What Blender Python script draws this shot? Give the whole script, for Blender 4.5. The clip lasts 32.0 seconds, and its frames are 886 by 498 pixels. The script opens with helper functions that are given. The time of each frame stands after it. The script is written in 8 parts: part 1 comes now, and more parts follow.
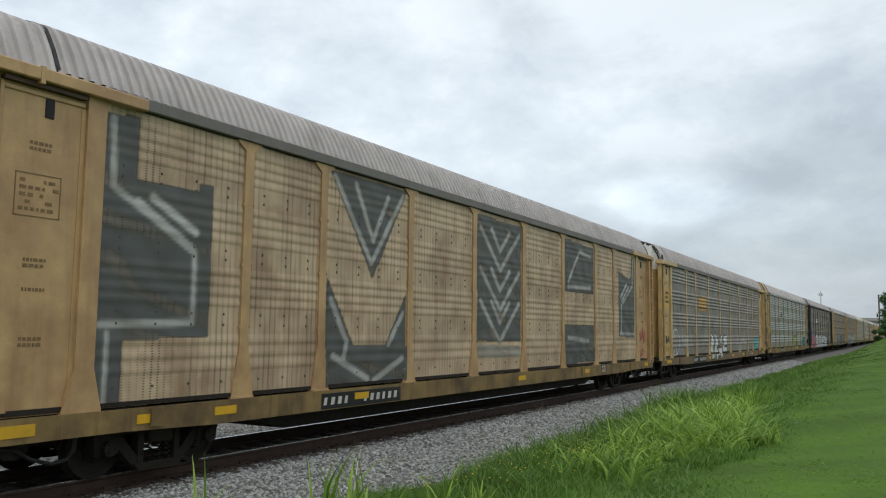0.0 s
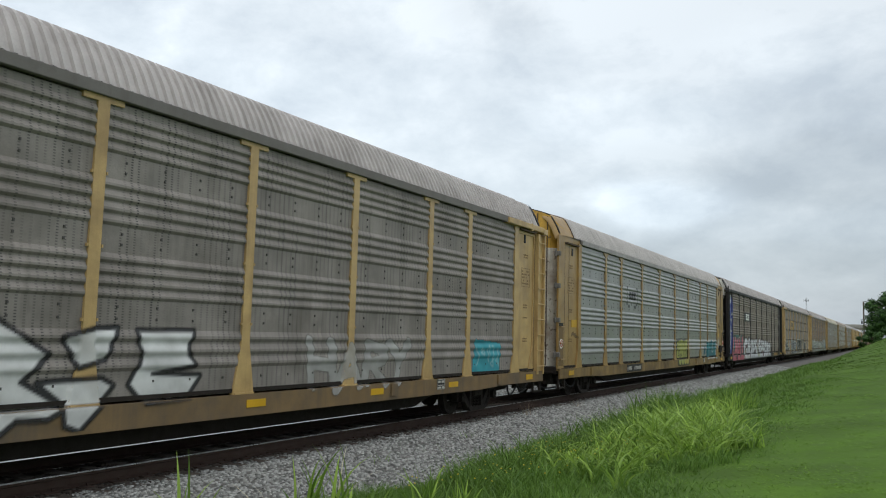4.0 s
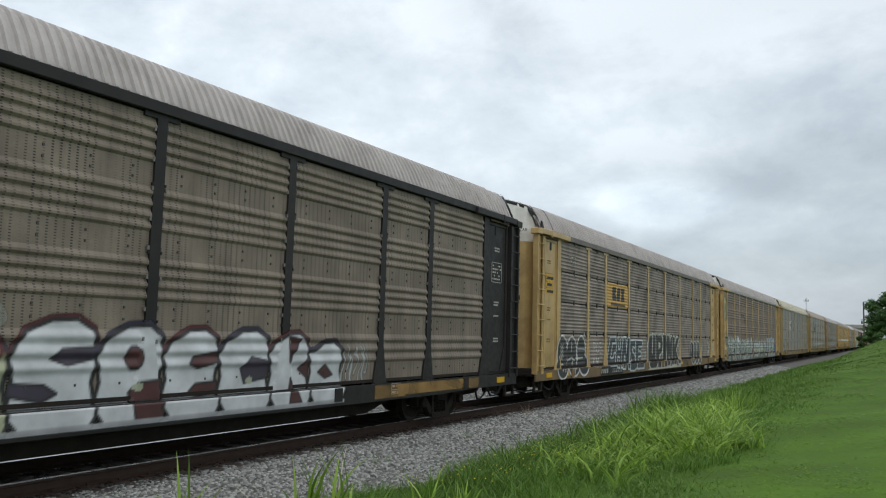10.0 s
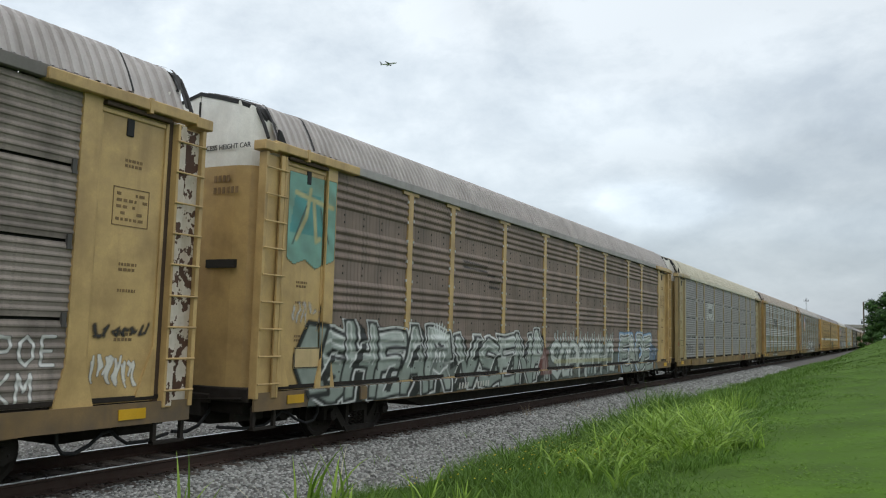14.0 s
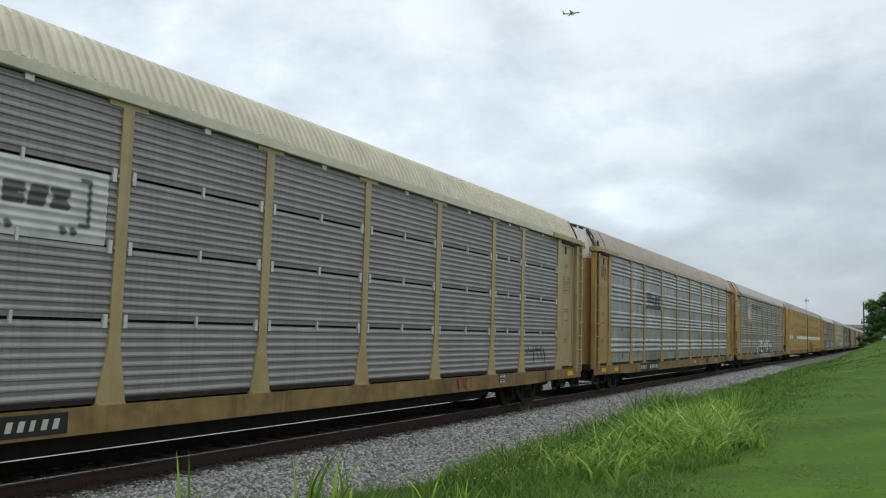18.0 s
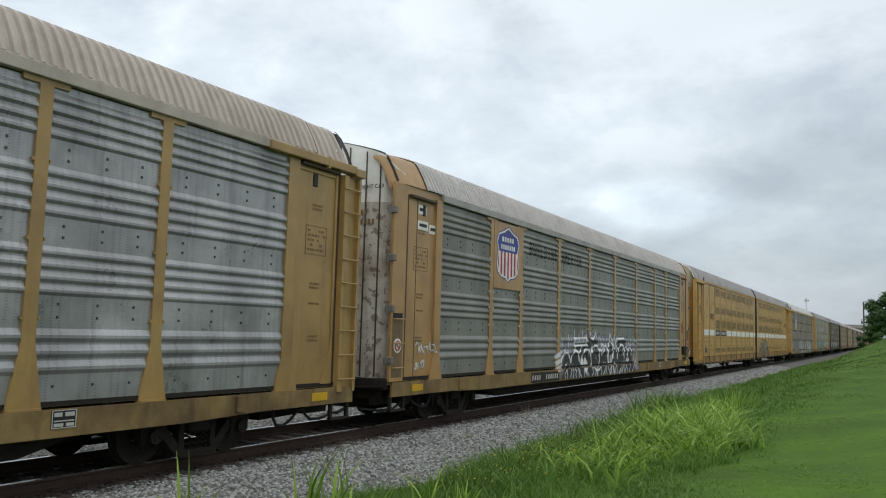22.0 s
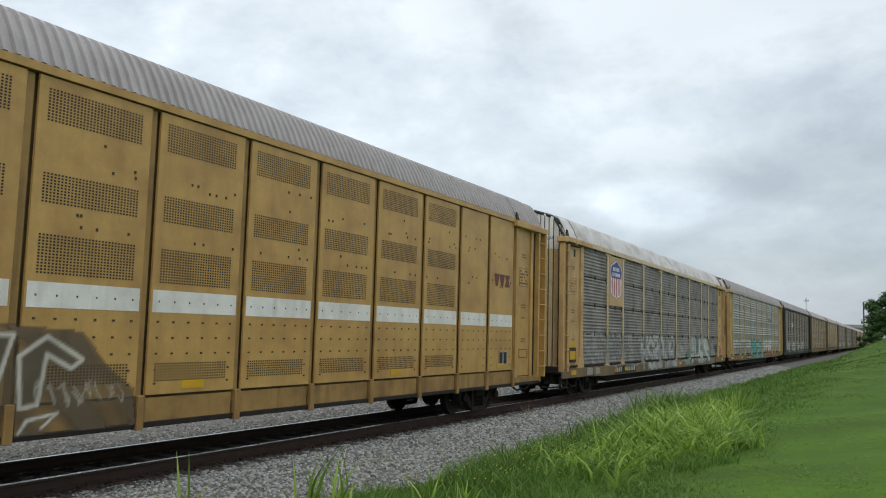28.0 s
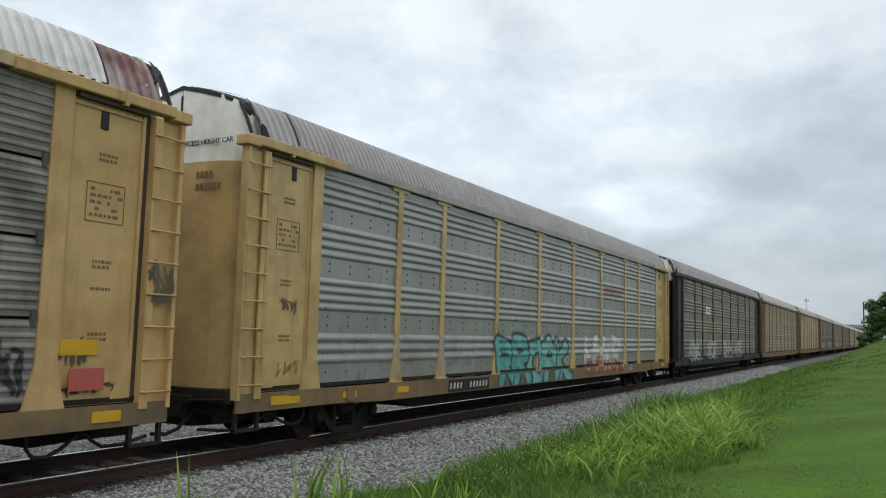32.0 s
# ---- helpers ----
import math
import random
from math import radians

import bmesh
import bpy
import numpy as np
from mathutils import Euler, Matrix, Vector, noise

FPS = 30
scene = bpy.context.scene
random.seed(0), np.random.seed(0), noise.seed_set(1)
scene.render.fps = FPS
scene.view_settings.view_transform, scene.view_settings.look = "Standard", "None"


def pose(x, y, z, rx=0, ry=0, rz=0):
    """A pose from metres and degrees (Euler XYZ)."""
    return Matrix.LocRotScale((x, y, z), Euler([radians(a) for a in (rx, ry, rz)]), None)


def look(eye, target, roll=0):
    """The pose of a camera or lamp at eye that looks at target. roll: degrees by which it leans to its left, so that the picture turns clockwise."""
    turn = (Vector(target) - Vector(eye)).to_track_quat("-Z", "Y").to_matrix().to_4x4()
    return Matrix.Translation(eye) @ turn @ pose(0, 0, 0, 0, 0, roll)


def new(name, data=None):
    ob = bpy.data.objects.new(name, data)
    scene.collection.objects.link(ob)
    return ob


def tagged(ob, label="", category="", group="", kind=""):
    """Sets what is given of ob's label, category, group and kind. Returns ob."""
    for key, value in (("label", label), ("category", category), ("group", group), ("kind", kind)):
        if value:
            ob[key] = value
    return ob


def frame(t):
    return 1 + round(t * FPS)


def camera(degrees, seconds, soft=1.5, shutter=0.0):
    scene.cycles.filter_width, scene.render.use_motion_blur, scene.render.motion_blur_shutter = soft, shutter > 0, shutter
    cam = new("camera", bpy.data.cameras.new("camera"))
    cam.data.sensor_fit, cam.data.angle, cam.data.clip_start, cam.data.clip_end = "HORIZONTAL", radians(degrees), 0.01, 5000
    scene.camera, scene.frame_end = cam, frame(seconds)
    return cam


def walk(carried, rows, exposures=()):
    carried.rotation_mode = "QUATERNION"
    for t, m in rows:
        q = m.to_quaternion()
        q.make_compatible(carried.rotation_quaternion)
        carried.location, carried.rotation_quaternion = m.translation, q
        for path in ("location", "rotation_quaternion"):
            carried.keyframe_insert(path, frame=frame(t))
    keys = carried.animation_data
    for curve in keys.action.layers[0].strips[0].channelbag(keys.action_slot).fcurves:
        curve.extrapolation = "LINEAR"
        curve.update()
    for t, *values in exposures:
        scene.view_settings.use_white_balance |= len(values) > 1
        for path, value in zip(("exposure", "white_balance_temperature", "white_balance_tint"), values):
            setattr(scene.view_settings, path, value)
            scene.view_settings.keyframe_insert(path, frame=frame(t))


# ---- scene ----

# ---------------------------------------------------------------- camera and its walk
EYE_Z = 1.777
cam = camera(56.7, 32.0, soft=1.1)


def view(yaw, pitch, roll):
    return pose(0, 0, EYE_Z, 90 + pitch, 0, yaw) @ pose(0, 0, 0, 0, 0, roll)


AIM = (28.75, 5.70, 1.53)
# the tripod head is still being settled during the first seconds
SETTLE = [(0.0, .79, -.04, -.85), (0.25, .50, -.14, -.42), (0.5, .28, -.24, 0), (1.0, .12, -.33, 0), (1.5, .05, -.31, 0), (2.0, 0, -.24, 0),
          (2.5, 0, -.17, 0), (3.0, 0, -.10, 0), (3.5, 0, -.04, 0), (5.0, 0, 0, 0), (32.0, 0, 0, 0)]
walk(cam, [(t, view(AIM[0] + a, AIM[1] + b, AIM[2] + c)) for t, a, b, c in SETTLE])

# ---------------------------------------------------------------- world, sun, exposure
scene.view_settings.exposure = 0.0
world = bpy.data.worlds.new("overcast_sky")
scene.world = world
world.use_nodes = True


CLOUDS = (3.1, 1.7, 0)


def build_world():
    nt = world.node_tree
    nt.nodes.clear()
    N, K = nt.nodes.new, nt.links.new
    out, bg = N("ShaderNodeOutputWorld"), N("ShaderNodeBackground")
    K(bg.outputs[0], out.inputs[0])
    sky = N("ShaderNodeTexSky")
    sky.sky_type, sky.sun_disc = "NISHITA", False
    sky.sun_elevation, sky.sun_rotation = radians(61), radians(151)
    sky.air_density, sky.dust_density = 1.2, 3.0
    tc = N("ShaderNodeTexCoord")
    sep = N("ShaderNodeSeparateXYZ")
    K(tc.outputs["Generated"], sep.inputs[0])

    def m(op, a, b=None, c=None):
        n = N("ShaderNodeMath")
        n.operation = op
        for i, v in enumerate((a, b, c)):
            if v is None:
                continue
            if isinstance(v, (int, float)):
                n.inputs[i].default_value = v
            else:
                K(v, n.inputs[i])
        return n.outputs[0]
    up = m("MAXIMUM", sep.outputs[2], 0.0)
    den = m("ADD", up, 0.20)
    comb = N("ShaderNodeCombineXYZ")
    K(m("DIVIDE", sep.outputs[0], den), comb.inputs[0])
    K(m("DIVIDE", sep.outputs[1], den), comb.inputs[1])

    def nz(scale, detail, rough, off, warp=0.0):
        n = N("ShaderNodeTexNoise")
        mp = N("ShaderNodeMapping")
        mp.inputs["Location"].default_value = off
        K(comb.outputs[0], mp.inputs[0])
        K(mp.outputs[0], n.inputs["Vector"])
        n.inputs["Scale"].default_value, n.inputs["Detail"].default_value, n.inputs["Roughness"].default_value = scale, detail, rough
        n.inputs["Distortion"].default_value = warp
        return n.outputs[0]

    def ramp(x, stops):
        r = N("ShaderNodeValToRGB")
        K(x, r.inputs[0])
        el = r.color_ramp.elements
        while len(el) < len(stops):
            el.new(.5)
        for e, (p, c) in zip(el, stops):
            e.position, e.color = p, (*c, 1)
        return r.outputs[0]

    def mixc(fac, a, b, mode="MIX"):
        n = N("ShaderNodeMix")
        n.data_type, n.blend_type = "RGBA", mode
        for sock, v in ((n.inputs[0], fac), (n.inputs["A"], a), (n.inputs["B"], b)):
            if isinstance(v, (int, float)):
                sock.default_value = v
            else:
                K(v, sock)
        return n.outputs["Result"]
    # overcast: dim and bluish at the horizon, brightest overhead
    base = ramp(up, [(0.0, (.46, .53, .595)), (.08, (.59, .665, .735)), (.20, (.72, .79, .84)), (.40, (.80, .865, .905)), (.62, (1.20, 1.25, 1.27)), (1.0, (1.45, 1.48, 1.50))])

    def puffs(scale, detail, rough, loc, stretch, warp):
        n, pm = N("ShaderNodeTexNoise"), N("ShaderNodeMapping")
        pm.inputs["Scale"].default_value, pm.inputs["Location"].default_value = (1, 1, stretch), loc
        K(tc.outputs["Generated"], pm.inputs[0])
        K(pm.outputs[0], n.inputs["Vector"])
        n.inputs["Scale"].default_value, n.inputs["Detail"].default_value, n.inputs["Roughness"].default_value = scale, detail, rough
        n.inputs["Distortion"].default_value = warp
        return n.outputs[0]
    broad, billow = puffs(3.4, 10, .56, (.35, .6, .2), 1.9, .15), puffs(9.0, 10, .62, (2.1, .4, .9), 1.7, .2)
    heaps = m("ADD", m("ADD", m("MULTIPLY", broad, .56), m("MULTIPLY", billow, .34)), m("MULTIPLY", nz(1.25, 4, .52, CLOUDS, .25), .10))
    shade = ramp(heaps, [(.40, (.80, .815, .835)), (.452, (.905, .912, .918)), (.497, (.99, .988, .985)), (.55, (1.11, 1.095, 1.08))])
    # the heavier clouds of this sky, by the place of each in the dome ahead: breadth, height and how much lighter or darker
    ahead = m("GREATER_THAN", sep.outputs[1], 0.0)
    wob = m("SUBTRACT", puffs(7.0, 7, .6, (5.2, 1.3, 3.3), 1.6, .4), .5)
    gain = None
    for lx, lz, wx, wz, amount in ((-.235, .156, .070, .024, .30), (-.04, .185, .135, .034, -.14), (-.02, .245, .10, .022, -.05), (-.13, .092, .12, .020, -.08), (-.27, .255, .10, .030, .07), (-.40, .385, .06, .045, -.09), (-.62, .36, .09, .05, -.05), (-.10, .32, .10, .03, .06)):
        a = m("DIVIDE", m("SUBTRACT", sep.outputs[0], lx), wx)
        b = m("DIVIDE", m("SUBTRACT", sep.outputs[2], lz), wz)
        near = m("POWER", 2.718, m("MULTIPLY", m("ADD", m("MULTIPLY", a, a), m("MULTIPLY", b, b)), -.7))
        edge = N("ShaderNodeMapRange")
        edge.interpolation_type = "SMOOTHSTEP"
        for k, v in enumerate((.12, .80, 0.0, amount)):
            edge.inputs[k + 1].default_value = v
        K(m("ADD", near, m("MULTIPLY", wob, m("MULTIPLY", near, 3.0))), edge.inputs[0])
        one = m("MULTIPLY", edge.outputs[0], ahead)
        gain = one if gain is None else m("ADD", gain, one)
    shade = mixc(1.0, shade, m("ADD", gain, 1.0), "MULTIPLY")
    col = mixc(1.0, base, shade, "MULTIPLY")
    # the cloud sheet thins towards -x, where the picture's brighter half lies
    mr = N("ShaderNodeMapRange")
    for i, v in enumerate((-.66, .05, 1.06, .83)):
        mr.inputs[i + 1].default_value = v
    K(sep.outputs[0], mr.inputs[0])
    col = mixc(1.0, col, mr.outputs[0], "MULTIPLY")
    col = mixc(.03, col, sky.outputs[0])
    K(col, bg.inputs[0])
    bg.inputs[1].default_value = 1.0


build_world()
sun = new("sun", bpy.data.lights.new("sun", "SUN"))
sun.data.energy, sun.data.angle, sun.data.color = 0.25, radians(30), (1, .97, .92)
sun.matrix_world = look((12, -22, 45), (0, 0, 0))

# ---------------------------------------------------------------- materials
MATS = {}


def mat(name, color, rough=.6, metal=0.0, vary=.12, scale=3.0, grime=0.0, grime_color=(.09, .075, .06), bump=.0, fine=40.0, holes=0.0, streak=0.0, spec=.35, chip=0.0, chip_scale=7.0):
    """Painted or weathered surface: two scales of noise, drip streaks, optional fine perforation and relief."""
    if name in MATS:
        return MATS[name]
    ma = bpy.data.materials.new(name)
    ma.use_nodes = True
    nt = ma.node_tree
    N, K = nt.nodes.new, nt.links.new
    b = nt.nodes["Principled BSDF"]
    b.inputs["Roughness"].default_value, b.inputs["Metallic"].default_value = rough, metal
    b.inputs["Specular IOR Level"].default_value = spec
    tc = N("ShaderNodeTexCoord")
    info = N("ShaderNodeObjectInfo")
    add = N("ShaderNodeVectorMath")
    add.operation = "ADD"
    mul = N("ShaderNodeVectorMath")
    mul.operation = "SCALE"
    mul.inputs[0].default_value = (37, 53, 71)
    K(info.outputs["Random"], mul.inputs["Scale"])
    K(tc.outputs["Object"], add.inputs[0])
    K(mul.outputs[0], add.inputs[1])

    def nz(sc, det, vec_scale=(1, 1, 1)):
        mp = N("ShaderNodeMapping")
        mp.inputs["Scale"].default_value = vec_scale
        K(add.outputs[0], mp.inputs[0])
        n = N("ShaderNodeTexNoise")
        n.inputs["Scale"].default_value, n.inputs["Detail"].default_value, n.inputs["Roughness"].default_value = sc, det, .6
        K(mp.outputs[0], n.inputs["Vector"])
        return n.outputs[0]

    def rng(x, a, bb, c, d):
        r = N("ShaderNodeMapRange")
        for i, v in enumerate((a, bb, c, d)):
            r.inputs[i + 1].default_value = v
        K(x, r.inputs[0])
        return r.outputs[0]

    def mixc(fac, a, bb, mode="MIX"):
        n = N("ShaderNodeMix")
        n.data_type, n.blend_type = "RGBA", mode
        for sock, v in ((n.inputs[0], fac), (n.inputs["A"], a), (n.inputs["B"], bb)):
            if isinstance(v, (int, float)):
                sock.default_value = v
            elif isinstance(v, tuple):
                sock.default_value = (*v, 1)
            else:
                K(v, sock)
        return n.outputs["Result"]
    c1 = tuple(x * (1 - vary) for x in color)
    c2 = tuple(min(1, x * (1 + vary)) for x in color)
    col = mixc(rng(nz(scale, 5), .3, .7, 0, 1), c1, c2)
    col = mixc(rng(nz(fine, 3), .35, .65, 0, .35), col, tuple(x * .8 for x in color))
    if streak:
        col = mixc(rng(nz(1.5, 4, (1, 3.0, .22)), .52, .76, 0, streak), col, grime_color)
    if grime:
        col = mixc(rng(nz(1.1, 8), .45, .75, 0, grime), col, grime_color)
    if chip:                                      # sharp-edged flakes where paint has come off
        col = mixc(rng(nz(chip_scale, 3), .60 - .08 * chip, .625 - .08 * chip, 0, min(1, chip + .25)), col, (.075, .036, .022))
    if holes:
        sep = N("ShaderNodeSeparateXYZ")
        K(tc.outputs["Object"], sep.inputs[0])

        def wave(sock, period, lo, hi):
            a = N("ShaderNodeMath")
            a.operation = "MULTIPLY"
            a.inputs[1].default_value = 2 * math.pi / period
            K(sock, a.inputs[0])
            s = N("ShaderNodeMath")
            s.operation = "SINE"
            K(a.outputs[0], s.inputs[0])
            return rng(s.outputs[0], lo, hi, 0, 1)
        p = N("ShaderNodeMath")
        p.operation = "MULTIPLY"
        K(wave(sep.outputs[1], .118, .30, .85), p.inputs[0])
        K(wave(sep.outputs[2], .036, -.3, .4), p.inputs[1])
        q = N("ShaderNodeMath")
        q.operation = "MULTIPLY"
        K(p.outputs[0], q.inputs[0])
        K(rng(nz(1.3, 4, (1, 2.6, .35)), .38, .62, 0, holes), q.inputs[1])
        col = mixc(q.outputs[0], col, (.03, .03, .032))
    K(col, b.inputs["Base Color"])
    K(rng(nz(scale * 2, 4), .3, .7, max(.05, rough - .12), min(1, rough + .12)), b.inputs["Roughness"])
    if bump:
        bp = N("ShaderNodeBump")
        bp.inputs["Strength"].default_value, bp.inputs["Distance"].default_value = bump, .02
        K(nz(fine, 4), bp.inputs["Height"])
        K(bp.outputs[0], b.inputs["Normal"])
    MATS[name] = ma
    return ma


YEL = mat("rail_yellow_paint", (.355, .226, .076), .42, streak=.4, grime=.65, grime_color=(.16, .09, .04), vary=.12, spec=.55)
YEL_PALE = mat("pale_ochre_paint", (.515, .355, .150), .42, streak=.34, grime=.6, grime_color=(.17, .10, .045), vary=.14, spec=.45)
YEL_GREY = mat("dusty_tan_post_paint", (.36, .28, .14), .42, streak=.4, grime=.4, grime_color=(.17, .11, .06), vary=.12, spec=.55)
YEL_WARM = mat("sun_faded_buff_paint", (.47, .305, .142), .5, streak=.42, grime=.7, grime_color=(.21, .10, .055), vary=.16, spec=.45)
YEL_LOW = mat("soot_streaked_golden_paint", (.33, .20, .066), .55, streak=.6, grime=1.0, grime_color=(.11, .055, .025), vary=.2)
# grimed paint of sills and frames; also the shaded colour of wells and slots
YEL_DIRTY = mat("grimy_shaded_yellow_paint", (.20, .132, .062), .7, streak=.65, grime=.9, vary=.2)
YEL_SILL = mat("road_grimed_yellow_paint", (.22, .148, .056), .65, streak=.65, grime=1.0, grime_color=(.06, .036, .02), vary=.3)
YEL_AUTO = mat("golden_yellow_paint", (.50, .308, .098), .46, streak=.34, grime=.75, grime_color=(.27, .14, .05), vary=.12)
CREAM = mat("faded_cream_paint", (.545, .405, .215), .36, streak=.4, grime=.2, spec=.55)
RED_LEAD = mat("orange_tan_paint", (.395, .232, .09), .42, streak=.32, grime=.5, grime_color=(.15, .08, .04), spec=.55)
EDGE_WHITE = mat("chipped_white_edge_paint", (.60, .54, .46), .6, vary=.2, scale=5, grime=.6, grime_color=(.30, .20, .12), streak=.5, chip=.9, chip_scale=5.0)
RAIL_ZINC = mat("dull_zinc_top_rail", (.36, .345, .34), .6, metal=.05, grime=.4, streak=.3)
RAIL_GREY = mat("dark_grey_top_rail", (.17, .158, .148), .65, grime=.4, streak=.3)
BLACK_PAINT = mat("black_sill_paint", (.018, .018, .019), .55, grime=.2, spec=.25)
CNBLACK = mat("charcoal_frame_paint", (.022, .021, .022), .55, grime=.15, spec=.25)
STEEL_DARK = mat("grimy_running_gear_steel", (.019, .015, .012), .9, metal=.0, grime=.5, grime_color=(.028, .021, .016), bump=.3)
SEAM = mat("rust_dark_seam", (.07, .045, .03), .75, grime=.3)
RUBBER = mat("black_rubber", (.012, .012, .013), .65)
GALV = {
    "cream": mat("cream_galvanised_panel", (.51, .385, .25), .55, metal=.0, vary=.2, scale=1.4, grime=.85, grime_color=(.21, .12, .07), streak=.55, holes=1.0),
    "grey": mat("dull_grey_galvanised_panel", (.258, .234, .213), .58, metal=.06, vary=.25, scale=1.7, grime=.6, streak=.4, holes=.9),
    "light": mat("light_grey_galvanised_panel", (.318, .322, .308), .38, metal=.4, vary=.12, scale=.9, grime=.22, grime_color=(.10, .10, .095), streak=.22, holes=.35),
    "dark": mat("soot_dark_galvanised_panel", (.235, .198, .16), .58, metal=.05, vary=.22, scale=1.7, grime=.5, streak=.45, holes=.9, spec=.2),
    "brown": mat("brown_weathered_panel", (.238, .184, .155), .62, metal=.04, vary=.22, scale=1.7, grime=.5, streak=.35, holes=.95, spec=.2),
    "slate": mat("slate_grey_panel", (.275, .235, .208), .58, metal=.05, vary=.30, scale=1.7, grime=.75, grime_color=(.055, .045, .038), streak=.3, holes=.2, spec=.2),
    "soot": mat("sooty_brown_grey_panel", (.235, .215, .20), .58, metal=.04, vary=.32, scale=1.7, grime=.75, grime_color=(.055, .048, .042), streak=.3, holes=.2),
    "silver": mat("pale_silver_panel", (.265, .252, .254), .45, metal=.25, grime=.2, streak=.15, holes=.25),
    "bright": mat("bright_zinc_panel", (.345, .345, .35), .36, metal=.45, vary=.42, scale=.9, grime=.5, grime_color=(.13, .125, .12), streak=.55, holes=.35),
    "green": mat("greenish_grey_panel", (.225, .228, .208), .46, metal=.2, vary=.26, scale=1.2, grime=.4, streak=.4, holes=.5),
    "tan": mat("tan_weathered_panel", (.33, .26, .17), .6, grime=.5, streak=.5, holes=.4),
}
ROOF = {
    "grey": mat("grey_zinc_roof", (.46, .43, .42), .68, metal=.05, grime=.3, streak=.25),
    "pale": mat("pale_zinc_roof", (.52, .495, .48), .62, metal=.05, grime=.2, streak=.2),
    "cream": mat("cream_painted_roof", (.585, .555, .455), .6, grime=.2),
    "tan": mat("tan_stained_roof", (.46, .405, .355), .6, grime=.25, streak=.3),
    "peel": mat("peeling_white_roof", (.66, .66, .655), .45, grime=.6, grime_color=(.24, .19, .175), streak=.2),
    "slate": mat("blue_grey_roof", (.385, .365, .368), .62, metal=.08, grime=.2),
}
WHITE = mat("white_paint", (.77, .76, .72), .55, grime=.35, grime_color=(.34, .29, .24), streak=.32)
FADED_INK = mat("faded_stencil_ink", (.19, .12, .055), .6, vary=.3, scale=6)
INK = mat("black_stencil_ink", (.03, .03, .03), .6)
WHITE_INK = mat("white_stencil_ink", (.50, .49, .45), .6, grime=.2)
RAIL = mat("rusty_rail_side", (.05, .030, .023), .8, metal=.0, grime=.4, grime_color=(.05, .03, .022), bump=.2)
RAILTOP = mat("polished_rail_head", (.42, .41, .40), .30, metal=.9, vary=.08)
TIE = mat("weathered_grey_timber", (.085, .070, .058), .9, vary=.3, scale=6, grime=.6, grime_color=(.05, .038, .03), bump=.5)
BALLAST = mat("crushed_stone", (.125, .12, .113), .9, vary=.45, scale=9, fine=60, bump=.6)

# ---------------------------------------------------------------- mesh helpers
CACHE = {}


def mesh_of(bm, name, smooth=False):
    me = bpy.data.meshes.new(name)
    bmesh.ops.recalc_face_normals(bm, faces=bm.faces)
    bm.to_mesh(me)
    bm.free()
    if smooth:
        for p in me.polygons:
            p.use_smooth = True
    return me


def fast_mesh(name, verts, quads):
    me = bpy.data.meshes.new(name)
    verts, quads = np.asarray(verts, np.float32), np.asarray(quads, np.int32)
    k = quads.shape[1]
    me.vertices.add(len(verts))
    me.vertices.foreach_set("co", verts.ravel())
    me.loops.add(quads.size)
    me.loops.foreach_set("vertex_index", quads.ravel())
    me.polygons.add(len(quads))
    me.polygons.foreach_set("loop_start", np.arange(0, quads.size, k, dtype=np.int32))
    me.update(calc_edges=True)
    return me


def part(name, me, material, parent=None, m=None, label=""):
    """One mesh object under a thing or a part; the mesh may be shared, the material sits on the object."""
    if isinstance(me, bmesh.types.BMesh):
        me = mesh_of(me, name)
    if not me.materials:
        me.materials.append(material)
    ob = new(name, me)
    ob.material_slots[0].link = "OBJECT"
    ob.material_slots[0].material = material
    ob.parent = parent
    if m is not None:
        ob.matrix_basis = m
    if label:
        ob["label"] = label
    return ob


def cached(key, make):
    if key not in CACHE:
        CACHE[key] = make()
    return CACHE[key]


def add_box(bm, x0, x1, y0, y1, z0, z1, bev=0.0):
    vs = [bm.verts.new((x, y, z)) for x in (x0, x1) for y in (y0, y1) for z in (z0, z1)]
    fs = [bm.faces.new([vs[i] for i in q]) for q in ((0, 1, 3, 2), (4, 6, 7, 5), (0, 4, 5, 1), (2, 3, 7, 6), (0, 2, 6, 4), (1, 5, 7, 3))]
    if bev:
        es = list({e for f in fs for e in f.edges})
        bmesh.ops.bevel(bm, geom=es, offset=bev, segments=1, affect="EDGES")


def box_mesh(x0, x1, y0, y1, z0, z1, bev=0.0):
    bm = bmesh.new()
    add_box(bm, x0, x1, y0, y1, z0, z1, bev)
    return mesh_of(bm, "box")


def add_prism(bm, pts, axis, a, b):
    """pts: outline in the plane across the axis ('x': (y,z), 'y': (x,z), 'z': (x,y)), from a to b along it."""
    def at(p, w):
        return {"x": (w, p[0], p[1]), "y": (p[0], w, p[1]), "z": (p[0], p[1], w)}[axis]
    lo, hi = [bm.verts.new(at(p, a)) for p in pts], [bm.verts.new(at(p, b)) for p in pts]
    n = len(pts)
    bm.faces.new(lo[::-1])
    bm.faces.new(hi)
    for i in range(n):
        bm.faces.new((lo[i], lo[(i + 1) % n], hi[(i + 1) % n], hi[i]))


def prism(pts, axis, a, b, name="prism"):
    bm = bmesh.new()
    add_prism(bm, pts, axis, a, b)
    return mesh_of(bm, name)


